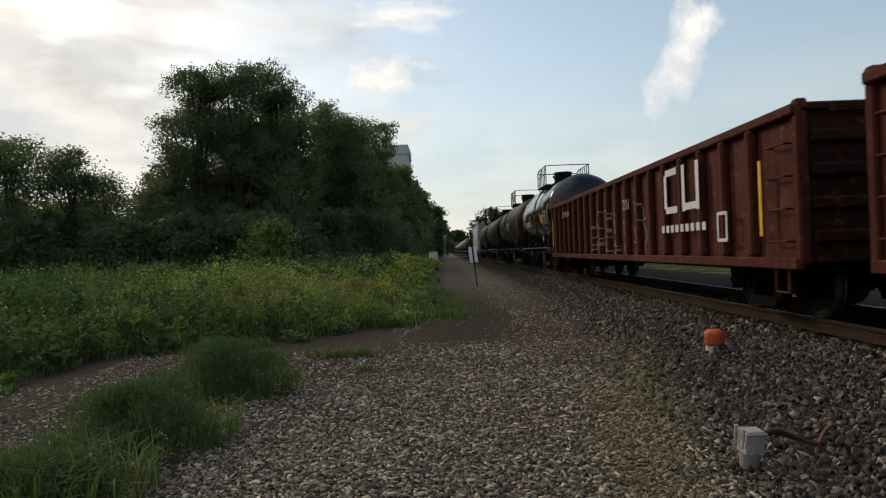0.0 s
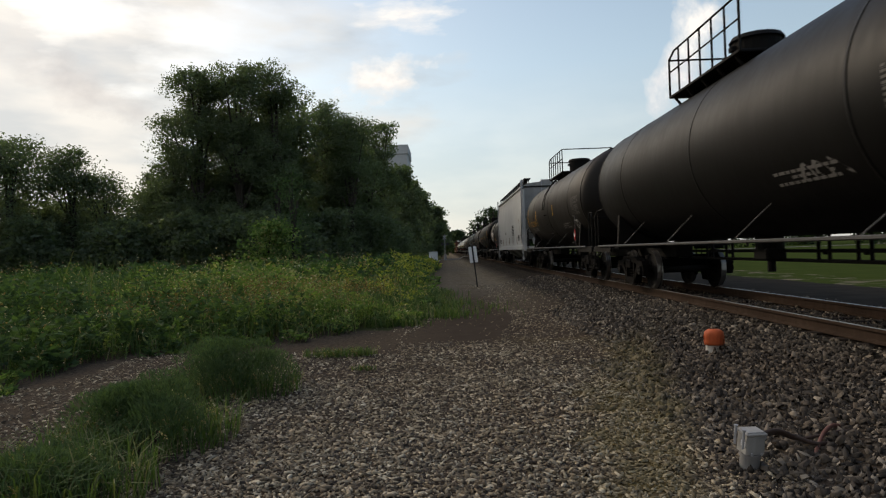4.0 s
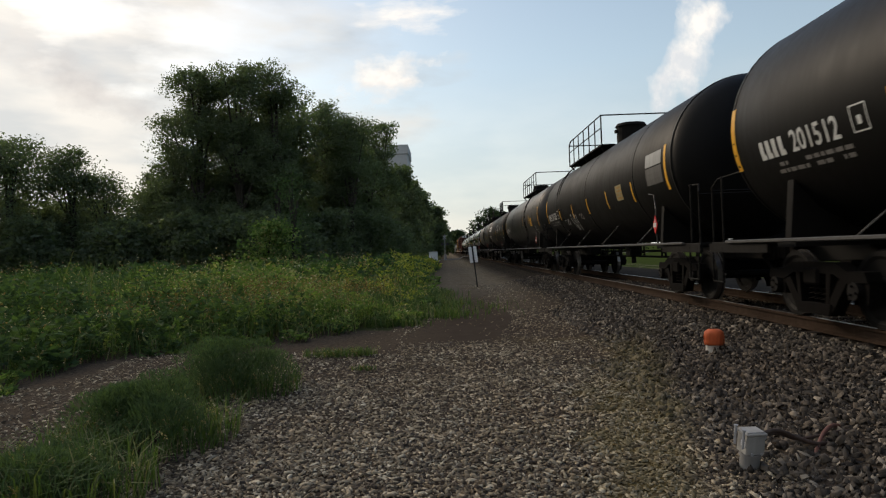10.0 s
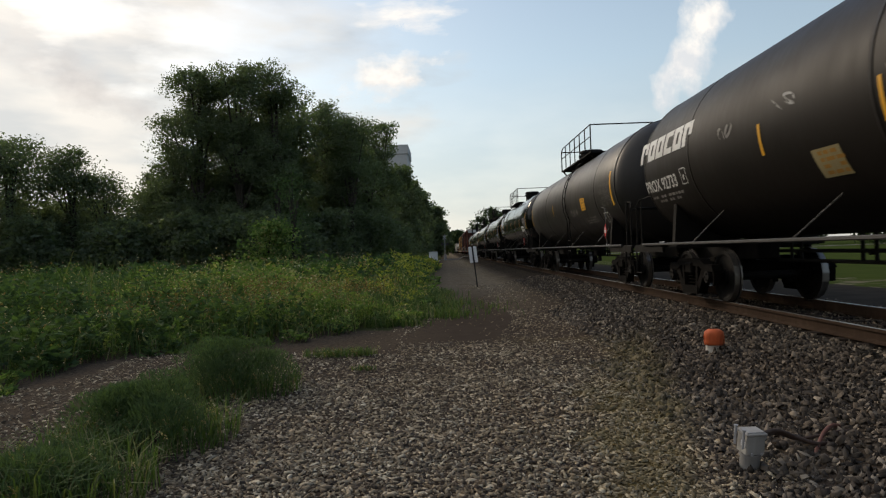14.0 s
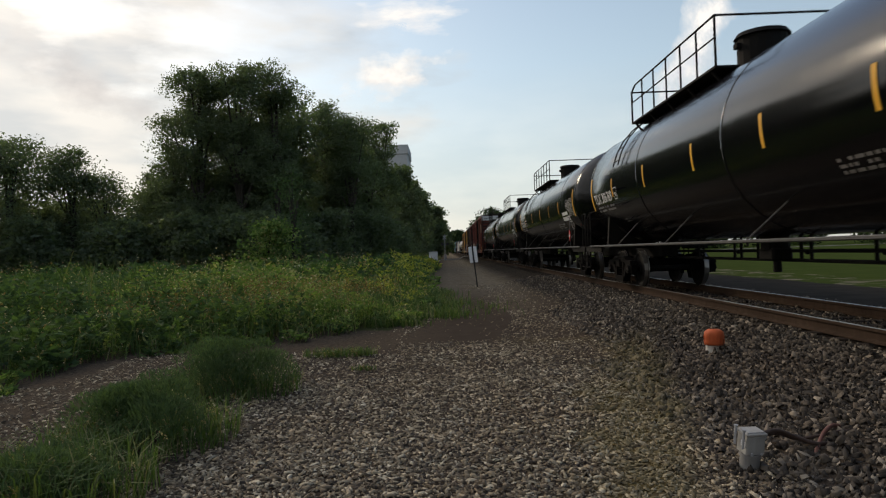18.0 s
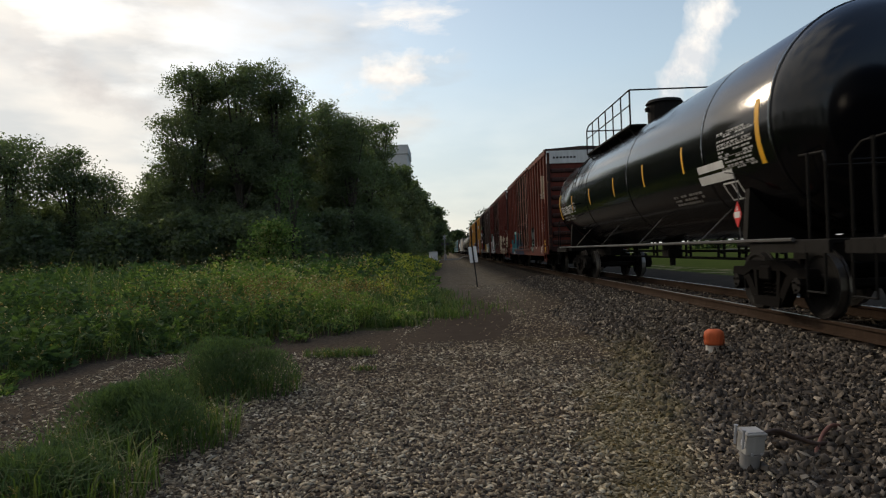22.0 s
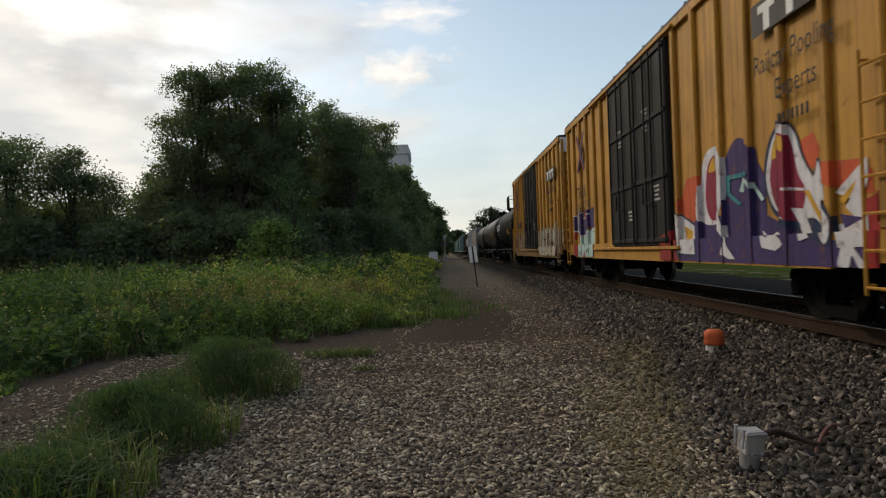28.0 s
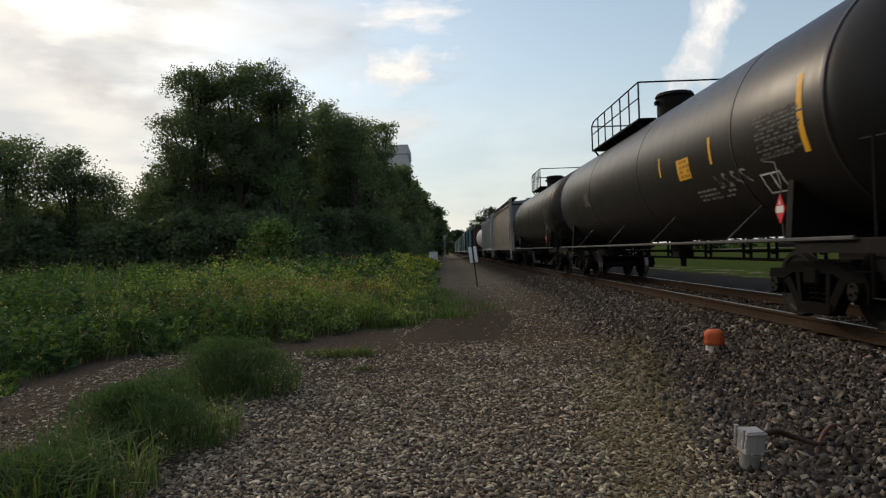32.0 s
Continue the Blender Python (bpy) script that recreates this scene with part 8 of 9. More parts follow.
def scatter_field(rng, x0, y0, y1, per):
    """Random places in the weed field between two depths."""
    n = int((-x0) * (y1 - y0) * per)
    x, y = rng.uniform(x0, 0.5, n), rng.uniform(y0, y1, n)
    wob = 0.35 * np.sin(y * 1.7) + 0.2 * np.sin(y * 4.1 + x)
    keep = x < field_edge(y) + wob
    return x[keep], y[keep]


def clumpy(x, y, s, ph=0.0):
    return 0.5 + 0.5 * np.sin(x * s + ph + 1.3 * np.sin(y * s * 0.8)) * np.sin(y * s * 0.9 + 0.7 * ph + np.sin(x * s * 0.7))


def weed_plants(rng, x, y, tall, leaves, size, spread):
    """Leaves of upright herbs standing at (x, y)."""
    n = len(x)
    h = tall * (0.50 + 0.62 * clumpy(x, y, 0.9)) * rng.uniform(0.7, 1.2, n)
    edge = np.clip((field_edge(y) + 0.35 - x) / np.where(y > 30, 1.6, np.where(y > 15, 3.4, 2.0)), 0.18, 1.0) * np.where(x > -5.7, np.clip((y - 9.2) / 2.6, 0.4, 1.0), 1.0)
    h = h * edge
    f = rng.uniform(0.08, 1.0, (n, leaves)) ** 0.75
    a = rng.uniform(0, 2 * math.pi, (n, leaves))
    r = spread * rng.uniform(0.2, 1.0, (n, leaves)) * (1.15 - 0.6 * f)
    c = np.stack([x[:, None] + r * np.cos(a), y[:, None] + r * np.sin(a), h[:, None] * f], 2).reshape(-1, 3)
    out = np.stack([np.cos(a), np.sin(a), 0.25 + 0 * a], 2).reshape(-1, 3)
    return leaf_quads(c, size, rng, 0.42, 0.25, out), h


def build_weeds():
    rng = np.random.default_rng(11)
    light, dark, gold, seeds = [], [], [], []
    for x0, y0, y1, per, lv, size, spread in ((-9.0, 5.0, 10.0, 16, 44, 0.10, 0.20), (-13.0, 10.0, 16.0, 15, 44, 0.10, 0.20), (-19.0, 16.0, 25.0, 7, 32, 0.15, 0.26),
                                              (-30.0, 25.0, 40.0, 3.2, 26, 0.22, 0.36), (-46.0, 40.0, 62.0, 1.4, 20, 0.32, 0.50), (-10.0, 62.0, 112.0, 1.6, 16, 0.42, 0.6)):
        x, y = scatter_field(rng, x0, y0, y1, per)
        pick = clumpy(x, y, 0.55, 2.0) + rng.normal(0, 0.16, len(x)) - np.clip((-x / np.maximum(y, 1) - 0.33) * 1.7, 0.0, 0.55)
        far_gold = (y > 17) & (x > -0.3 - 0.105 * y + rng.normal(0, 0.035, len(x)) * y) & (x < -0.9) & (y < 95) & (rng.uniform(0, 1, len(x)) < np.clip((y - 15) / 9, 0.1, 0.6))
        tall = np.where(y < 12, 1.0, np.where(y < 25, 1.2, np.where(y < 55, 1.40, 1.15)))
        for lst, m in ((gold, far_gold), (dark, ~far_gold & (pick < 0.38)), (light, ~far_gold & (pick >= 0.38))):
            if m.sum():
                big = 1.5 if lst is dark else 1.0
                vf, h = weed_plants(rng, x[m], y[m], tall[m], int(lv / big), size * big, spread)
                lst.append(vf)
                # flower and seed heads on some stems
                k = rng.uniform(0, 1, m.sum()) < (0.55 if y0 < 25 else 0.3)
                k &= clumpy(x[m], y[m], 0.7, 5.0) + rng.normal(0, 0.08, m.sum()) > 0.55
                if k.sum():
                    hx, hy, hh = x[m][k], y[m][k], h[k]
                    c = np.stack([hx, hy, hh * 1.05], 1)[:, None, :] + rng.normal(0, 1, (k.sum(), 9, 3)) * np.array([0.06, 0.06, 0.10]) * (1 if y0 < 16 else 2)
                    seeds.append(leaf_quads(c.reshape(-1, 3), size * 0.46, rng, 0.55, 0.6))
    for name, items, mat, label in (("weeds", light, "leaf_weed", "tall bright green weeds filling the field beside the path"),
                                    ("dark_weeds", dark, "leaf_dark", "darker green leafy weeds among the field plants"),
                                    ("yellow_weeds", gold, "leaf_gold", "yellow-flowering tall weeds along the path edge"),
                                    ("seed_heads", seeds, "seed_head", "tan and brown seed heads standing on the weeds")):
        v, f = join_vf(items)
        tagged(new(name, mesh_arrays(name, v, f, M[mat])), label, "weeds", kind="stuff")
    # grass between and in front of the weeds
    items = []
    for x0, y0, y1, per, hgt, w in ((-9.0, 5.0, 12.0, 60, 0.55, 0.007), (-13.0, 12.0, 18.0, 40, 0.75, 0.010), (-20.0, 18.0, 32.0, 14, 0.95, 0.016), (-34.0, 32.0, 60.0, 4, 1.15, 0.03)):
        x, y = scatter_field(rng, x0, y0, y1, per)
        v, f, tip = blade_quads(np.stack([x, y, ground_z(x, y)], 1), hgt * np.clip((field_edge(y) + 0.5 - x) / 1.3, 0.3, 1.0), rng, w, 0.6)
        items.append((v, f))
    # a few tall arching stalks over the rest
    n = 260
    y = rng.uniform(14.0, 26.0, n)
    x = -0.60 * y + rng.normal(0, 1.6, n)
    v, f, tip = blade_quads(np.stack([x, y, ground_z(x, y)], 1), 1.75, rng, 0.016, 0.45)
    items.append((v, f))
    # arching grass with drooping pale heads along the near edge of the field
    x, y = scatter_field(rng, -11.0, 9.0, 17.0, 30)
    v, f, tip = blade_quads(np.stack([x, y, ground_z(x, y)], 1), 0.95 * np.clip((field_edge(y) + 0.6 - x) / 1.6, 0.45, 1.0), rng, 0.0055, 1.25)
    items.append((v, f))
    m = rng.uniform(0, 1, len(tip)) < 0.22
    c = tip[m][:, None, :] + np.linspace(0, 1, 10)[None, :, None] * np.stack([rng.normal(0, 0.05, m.sum()), rng.normal(0, 0.05, m.sum()), np.full(m.sum(), -0.075)], 1)[:, None, :] + rng.normal(0, 0.006, (m.sum(), 10, 3))
    v, f = leaf_quads(c.reshape(-1, 3), 0.030, rng, 0.5, 0.1)
    tagged(new("foxtails", mesh_arrays("foxtails", v, f, M["seed_head"])), "pale drooping foxtail heads on grass at the field edge", "grass", kind="stuff")
    # a rusty patch of dry flower heads in the middle of the field
    n = 1500
    x, y = rng.normal(-4.6, 1.7, n), rng.normal(16.5, 2.2, n)
    k = x < field_edge(y) - 0.6
    x, y = x[k], y[k]
    c = np.stack([x, y, 0.62 + 0.30 * clumpy(x, y, 0.9) + rng.normal(0, 0.10, len(x))], 1)[:, None, :] + rng.normal(0, 1, (len(x), 7, 3)) * np.array([0.05, 0.05, 0.08])
    v, f = leaf_quads(c.reshape(-1, 3), 0.040, rng, 0.6, 0.5)
    tagged(new("dry_flowers", mesh_arrays("dry_flowers", v, f, M["dry_flower"])), "rusty brown dried flower heads among the weeds", "weeds", kind="stuff")
    # short grass running out onto the lane
    n = 9000
    y = 14.0 + 12.0 * rng.uniform(0, 1, n)
    x = field_edge(y) - 0.5 + np.abs(rng.normal(0, 0.75, n)) * np.where((y > 15) & (y < 20.5), 1.25, 0.8)
    keep = clumpy(x, y, 2.2, 1.0) + rng.normal(0, 0.2, n) > 0.38
    x, y = x[keep], y[keep]
    v, f, tip = blade_quads(np.stack([x, y, ground_z(x, y)], 1), 0.24, rng, 0.009, 0.8)
    items.append((v, f))
    v, f = join_vf(items)
    tagged(new("grass", mesh_arrays("grass", v, f, M["blade"])), "long green and straw-tipped grass among the weeds", "grass", kind="stuff")


build_weeds()


def grass_clump(x, y, wx, wy, h, seed, label, feathery=9000, blades=900, blade_h=0.5):
    """A rounded mound of fine feathery stems with long grass blades round it."""
    rng = np.random.default_rng(seed)
    thing = tagged(new("grass_clump"), label, "weed clump", "weed clumps on the gravel")
    thing.location = (x, y, 0.0)
    if feathery:
        # several sub-mounds give an uneven outline
        k = 9
        cx, cy = rng.uniform(-0.6, 0.6, k) * wx, rng.uniform(-0.6, 0.6, k) * wy
        ch = h * (1.0 - 0.45 * np.hypot(cx / wx, cy / wy)) * rng.uniform(0.8, 1.1, k)
        pick = rng.integers(0, k, feathery)
        a, u = rng.uniform(0, 2 * math.pi, feathery), rng.uniform(0, 1, feathery) ** 0.5
        hz = rng.uniform(0.05, 1, feathery) ** 0.6
        rr = u * np.sqrt(np.clip(1 - hz ** 2 * 0.85, 0.05, 1))
        c = np.stack([cx[pick] + rr * wx * 0.55 * np.cos(a), cy[pick] + rr * wy * 0.55 * np.sin(a), ch[pick] * hz], 1)
        out = np.stack([np.cos(a) * 0.6, np.sin(a) * 0.6, 0.9 + 0 * a], 1)
        v, f = leaf_quads(c, 0.055, rng, 0.16, 0.5, out)
        tagged(link_mesh("foliage", mesh_arrays("foliage", v, f, M["leaf_clump"]), thing), kind="stuff")
    a, u = rng.uniform(0, 2 * math.pi, blades), rng.uniform(0.1, 1.15, blades) ** 0.6
    base = np.stack([u * wx * np.cos(a), u * wy * np.sin(a), 0 * a], 1)
    v, f, tip = blade_quads(base, blade_h, rng, 0.0055, 0.9)
    tagged(link_mesh("long_grass", mesh_arrays("long_grass", v, f, M["blade"]), thing), kind="stuff")
    m = rng.uniform(0, 1, blades) < 0.05
    c = tip[m][:, None, :] + np.linspace(0, 1, 12)[None, :, None] * np.array([0.03, 0.0, -0.045]) + rng.normal(0, 0.006, (m.sum(), 12, 3))
    v, f = leaf_quads(c.reshape(-1, 3), 0.022, rng, 0.4, 0.2)
    tagged(link_mesh("seed_fluff", mesh_arrays("seed_fluff", v, f, M["seed_head"]), thing, "pale drooping seed heads"), kind="stuff")
    return thing


grass_clump(-2.65, 7.75, 0.80, 0.70, 0.72, 1, "rounded dark green feathery weed clump growing in gravel", 11000, 700, 0.34)
grass_clump(-2.72, 5.75, 0.74, 0.72, 0.64, 2, "soft dark green feathery weed clump growing in gravel", 11000, 900, 0.34)
grass_clump(-2.95, 4.40, 0.85, 0.65, 0.34, 3, "sprawling clump of long green grass on gravel", 9000, 750, 0.40)
grass_clump(-1.75, 10.35, 0.55, 0.22, 0.14, 4, "low tuft of short grass at the gravel edge", 0, 420, 0.14)
grass_clump(-1.2, 9.0, 0.16, 0.09, 0.06, 5, "small flat tuft of grass in gravel", 0, 90, 0.07)


def tube(bm, pts, radii, seg=7):
    rings = []
    for i, (p, r) in enumerate(zip(pts, radii)):
        d = (Vector(pts[min(i + 1, len(pts) - 1)]) - Vector(pts[max(i - 1, 0)])).normalized()
        q = d.to_track_quat("Z", "Y")
        rings.append([bm.verts.new(Vector(p) + q @ Vector((r * math.cos(2 * math.pi * k / seg), r * math.sin(2 * math.pi * k / seg), 0))) for k in range(seg)])
    for a, b in zip(rings, rings[1:]):
        for k in range(seg):
            bm.faces.new((a[k], a[(k + 1) % seg], b[(k + 1) % seg], b[k]))


def tree(x, y, height, width, seed, label, leaves=20000, size=0.30, low=0.18, mat="leaf_tree", top_bias=1.0, name="tree", sparse=0.30, sub=20):
    """A broadleaf tree: tapered trunk, limbs and a crown of leaf clumps with gaps."""
    rng = np.random.default_rng(seed)
    thing = tagged(new(name), label, name, "trees" if name == "tree" else "shrubs")
    thing.location = (x, y, float(ground_z(x, y)) - 0.05)
    k = 40
    zc = height * (low + (1 - low) * np.concatenate([rng.uniform(0.08, 0.90, k - 5) ** top_bias, np.linspace(0.80, 0.93, 5)]))
    fz = (zc / height - low) / (1 - low)
    wid = width * 0.5 * np.sqrt(np.clip(1 - (1.35 * fz - 0.55) ** 2, 0.12, 1))
    a, u = rng.uniform(0, 2 * math.pi, k), rng.uniform(0.10, 0.80, k)
    cx, cy = wid * u * np.cos(a), wid * u * np.sin(a)
    br = width * rng.uniform(0.17, 0.30, k)
    br = np.minimum(br, np.maximum(0.5, height - zc))
    # sub-clumps on each bough
    pb = rng.normal(0, 1, (k, sub, 3))
    pb /= np.linalg.norm(pb, axis=2, keepdims=True)
    pb *= rng.uniform(0.45, 1.08, (k, sub, 1))
    pb[:, :, 2] *= 0.8
    sc = np.stack([cx, cy, zc], 1)[:, None, :] + pb * br[:, None, None]
    sc = sc.reshape(-1, 3)
    n = leaves
    pick = rng.integers(0, len(sc), n)
    c = sc[pick] + np.clip(rng.normal(0, 1, (n, 3)), -1.5, 1.5) * (sparse * br[pick // sub])[:, None] * np.array([1, 1, 0.7])
    c[:, 2] = np.maximum(c[:, 2], 0.15)
    v, f = leaf_quads(c, size, rng, 0.62, 0.0)
    link_mesh("crown", mesh_arrays("crown", v, f, M[mat]), thing)
    bm = bmesh.new()
    r0 = max(0.06, height * 0.018)
    bend = rng.normal(0, 0.02, 4) * height
    tp = [(0, 0, -0.2), (bend[0] * 0.3, bend[1] * 0.3, height * 0.25), (bend[0], bend[1], height * 0.5), (bend[2], bend[3], height * 0.82)]
    tube(bm, tp, [r0 * 1.25, r0, r0 * 0.7, r0 * 0.2], 8)
    order = np.argsort(zc)
    for i in order[:: 3]:
        st = Vector(tp[1]).lerp(Vector(tp[2]), float(rng.uniform(0, 0.9))) if zc[i] > height * 0.35 else Vector(tp[0]).lerp(Vector(tp[1]), 0.8)
        en = Vector((cx[i], cy[i], zc[i]))
        mid = st.lerp(en, 0.5) + Vector((0, 0, 0.06 * height))
        tube(bm, [st, mid, en], [r0 * 0.45, r0 * 0.3, r0 * 0.08], 5)
    part("trunk", bm, M["bark"], thing)
    return thing


def build_trees():
    dk = "tall dark green broadleaf tree at the field edge"
    tree(-18.2, 48.0, 16.1, 5.8, 21, dk, 36000, 0.165, 0.06, top_bias=0.9, sparse=0.23)
    tree(-15.6, 49.0, 16.7, 6.2, 32, dk, 36000, 0.165, 0.06, top_bias=0.9, sparse=0.23)
    tree(-12.9, 50.0, 16.9, 5.6, 22, dk, 33000, 0.165, 0.06, top_bias=0.9, sparse=0.23)
    tree(-20.2, 49.0, 10.8, 4.2, 23, dk, 18000, 0.16, 0.05)
    tree(-10.8, 60.0, 16.2, 5.6, 24, dk, 30000, 0.19, 0.06, top_bias=0.95, sparse=0.24)
    tree(-8.5, 58.0, 14.3, 5.6, 31, dk, 24000, 0.18, 0.05)
    tree(-7.4, 72.0, 16.4, 6.4, 25, dk, 26000, 0.22, 0.06, top_bias=0.95, sparse=0.24)
    tree(-5.4, 84.0, 13.2, 5.6, 26, dk, 15000, 0.31, 0.05)
    tree(-4.6, 96.0, 12.4, 4.6, 27, dk, 16000, 0.34, 0.05)
    tree(-5.0, 120.0, 12.0, 5.4, 28, dk, 13000, 0.42, 0.05)
    tree(-2.9, 142.0, 11.8, 6.2, 29, dk, 11000, 0.50, 0.05)
    tree(-1.3, 172.0, 10.0, 5.4, 30, dk, 9000, 0.60, 0.05)
    md = "dark green medium tree with airy twigs beyond the field"
    tree(-28.3, 42.0, 10.2, 6.4, 41, md, 17000, 0.17, 0.10, sparse=0.34)
    tree(-25.9, 44.5, 9.8, 5.4, 42, md, 14000, 0.17, 0.10, sparse=0.36)
    tree(-24.4, 46.0, 8.0, 5.0, 43, md, 14000, 0.16, 0.06, sparse=0.36)
    tree(-31.5, 43.0, 10.4, 5.8, 44, md, 14000, 0.17, 0.10, sparse=0.34)
    tree(-22.6, 51.0, 8.8, 5.6, 45, md, 22000, 0.17, 0.04, sparse=0.28)
    tree(-17.3, 53.0, 14.4, 6.4, 33, dk, 11000, 0.34, 0.05, sparse=0.34)
    tree(-13.4, 55.0, 14.6, 6.2, 34, dk, 11000, 0.34, 0.05, sparse=0.34)
    tree(-9.9, 66.0, 15.4, 6.4, 35, dk, 14000, 0.30, 0.05, sparse=0.32)
    tree(-8.0, 66.0, 12.4, 5.0, 36, dk, 10000, 0.30, 0.05, sparse=0.32)
    tree(-12.0, 64.0, 12.6, 7.0, 46, dk, 15000, 0.27, 0.04)
    tree(-15.5, 56.0, 12.0, 8.0, 47, dk, 16000, 0.27, 0.04)
    # unseen trees added beside and behind the camera's place, to darken the train's sides
    unseen_row = [tree(-33.5, 33.0, 10.6, 6.6, 48, md, 4500, 0.32, 0.06, sparse=0.34)]
    for i, (x, y, s) in enumerate(((-34.5, 26.0, 1.05), (-33.0, 19.0, 1.1), (-34.5, 12.0, 1.0), (-33.5, 5.0, 1.15), (-34.0, -2.0, 1.05), (-32.5, -9.0, 1.1), (-30.0, -16.0, 1.15), (-26.5, -22.0, 1.1), (-21.5, -27.0, 1.2), (-15.5, -30.0, 1.1), (-9.0, -32.0, 1.2), (-2.5, -33.0, 1.05))):
        ob = copy_thing(unseen_row[0], pose(x, y, -0.05, 0, 0, 61 * i))
        ob.scale = (s, s, s)
    # undergrowth at the foot of the trees
    sh = "dense dark green shrub at the foot of the trees"
    protos = [tree(-30.0, 38.5, 4.2, 5.4, 51, sh, 7000, 0.24, 0.02, name="shrub", sparse=0.30), tree(-25.5, 40.0, 4.6, 5.0, 52, sh, 7000, 0.24, 0.02, name="shrub", sparse=0.30),
              tree(-20.8, 42.5, 4.4, 5.6, 53, sh, 7000, 0.24, 0.02, name="shrub", sparse=0.30)]
    spots = ((-34.5, 39.5, 1.0), (-17.0, 43.5, 1.05), (-13.6, 45.5, 1.1), (-15.3, 50.5, 1.25), (-9.6, 52.5, 1.15), (-7.2, 60.0, 1.2), (-5.6, 70.0, 1.2), (-5.8, 82.0, 1.2), (-6.2, 97.0, 1.15),
             (-22.8, 47.5, 1.2), (-27.9, 45.5, 1.2), (-18.0, 53.5, 2.0), (-11.2, 47.2, 1.0), (-33.0, 47.0, 1.5), (-38.0, 45.0, 1.5), (-29.0, 52.0, 1.6), (-24.0, 57.0, 1.7))
    for i, (x, y, s) in enumerate(spots):
        ob = copy_thing(protos[i % 3], pose(x, y, -0.05, 0, 0, 47 * i))
        ob.scale = (s, s, s)
    tree(-10.9, 39.8, 3.9, 3.6, 61, "lighter green young shrub in front of dark trees", 4200, 0.22, 0.02, "leaf_weed", name="shrub", sparse=0.50, top_bias=1.5)
    tree(-9.6, 40.6, 7.4, 2.6, 62, "slender pale sapling standing before dark trees", 1500, 0.13, 0.30, "leaf_dark", sparse=0.55, sub=8)
    fr = "distant dark green tree across the track"
    for i, (x, y, h, w) in enumerate(((9.6, 190, 11.5, 7), (13.0, 192, 14.4, 8), (16.6, 195, 13.2, 8), (21, 200, 12, 9), (6.0, 330, 12, 9), (9.0, 420, 14, 12), (26, 210, 12, 9), (34, 220, 11, 10),
                                      (-1.0, 420, 13, 12), (3.0, 560, 15, 16))):
        tree(x, y, h, w, 70 + i, fr, 3500, 0.55 if y < 250 else 1.0, 0.04, "leaf_far")
    for i, (x, y, h, w) in enumerate(((62, 150, 11, 12), (74, 160, 12, 13), (90, 165, 10, 13), (104, 160, 12, 14), (50, 170, 11, 12), (120, 150, 12, 14), (84, 120, 9, 12))):
        tree(x, y, h, w, 90 + i, "distant dark green tree beyond the lawn", 2600, 0.9, 0.04, "leaf_far")


build_trees()


# ---- small things beside the track ----
def sign_post():
    thing = tagged(new("sign_post"), "leaning dark steel post with two blank white panels", "sign post")
    thing.matrix_basis = pose(1.30, 28.4, 0.0, 0, -5.5, 0)
    bm = bmesh.new()
    box(bm, (0, 0, 0.86), (0.055, 0.035, 1.84), 0.006)
    box(bm, (0.0, -0.022, 0.86), (0.018, 0.02, 1.80))
    part("post", bm, M["post_dark"], thing)
    for s in (-1, 1):
        bm = bmesh.new()
        box(bm, (s * 0.105, -0.03 + 0.05, 1.42), (0.145, 0.010, 0.70), 0.003, Matrix.Rotation(radians(-s * 12), 4, "Z"))
        panel = part("panel", bm, M["sign_white"], thing, "blank white vertical panel")
        for z in (1.15, 1.68):
            bm = bmesh.new()
            rod(bm, (s * 0.06, -0.03, z), (s * 0.06, 0.04, z), 0.012, 6)
            part("bolt", bm, M["post_dark"], panel)


sign_post()


def track_marker():
    thing = tagged(new("marker_post"), "short white plastic tube with bright orange cap in ballast", "marker")
    thing.location = (3.35, 8.25, 0.215)
    thing.scale = (0.88, 0.88, 0.86)
    bm = bmesh.new()
    rod(bm, (-0.035, 0, -0.1), (-0.025, 0, 0.16), 0.092, 24)
    part("tube", bm, M["pvc_white"], thing)
    bm = bmesh.new()
    prof = [(0.135, 0.10), (0.138, 0.13), (0.135, 0.255), (0.128, 0.29), (0.09, 0.318), (0.0, 0.33)]
    rings = []
    for r, z in prof:
        rings.append([bm.verts.new((r * math.cos(2 * math.pi * k / 24), r * math.sin(2 * math.pi * k / 24), z)) for k in range(24)] if r > 0 else [bm.verts.new((0, 0, z))])
    for a, b in zip(rings, rings[1:]):
        for k in range(24):
            bm.faces.new((a[k], a[(k + 1) % 24], b[(k + 1) % 24], b[k]) if len(b) > 1 else (a[k], a[(k + 1) % 24], b[0]))
    bm.faces.new(rings[0][::-1])
    part("cap", bm, M["orange"], thing, "faded orange domed cap", smooth=True)
    bm = bmesh.new()
    for k in range(18):
        a = 2 * math.pi * k / 18
        box(bm, (0.139 * math.cos(a), 0.139 * math.sin(a), 0.18), (0.004, 0.010, 0.11), 0.0, Matrix.Rotation(a, 4, "Z"))
    part("grip_ribs", bm, M["orange"], thing)


track_marker()


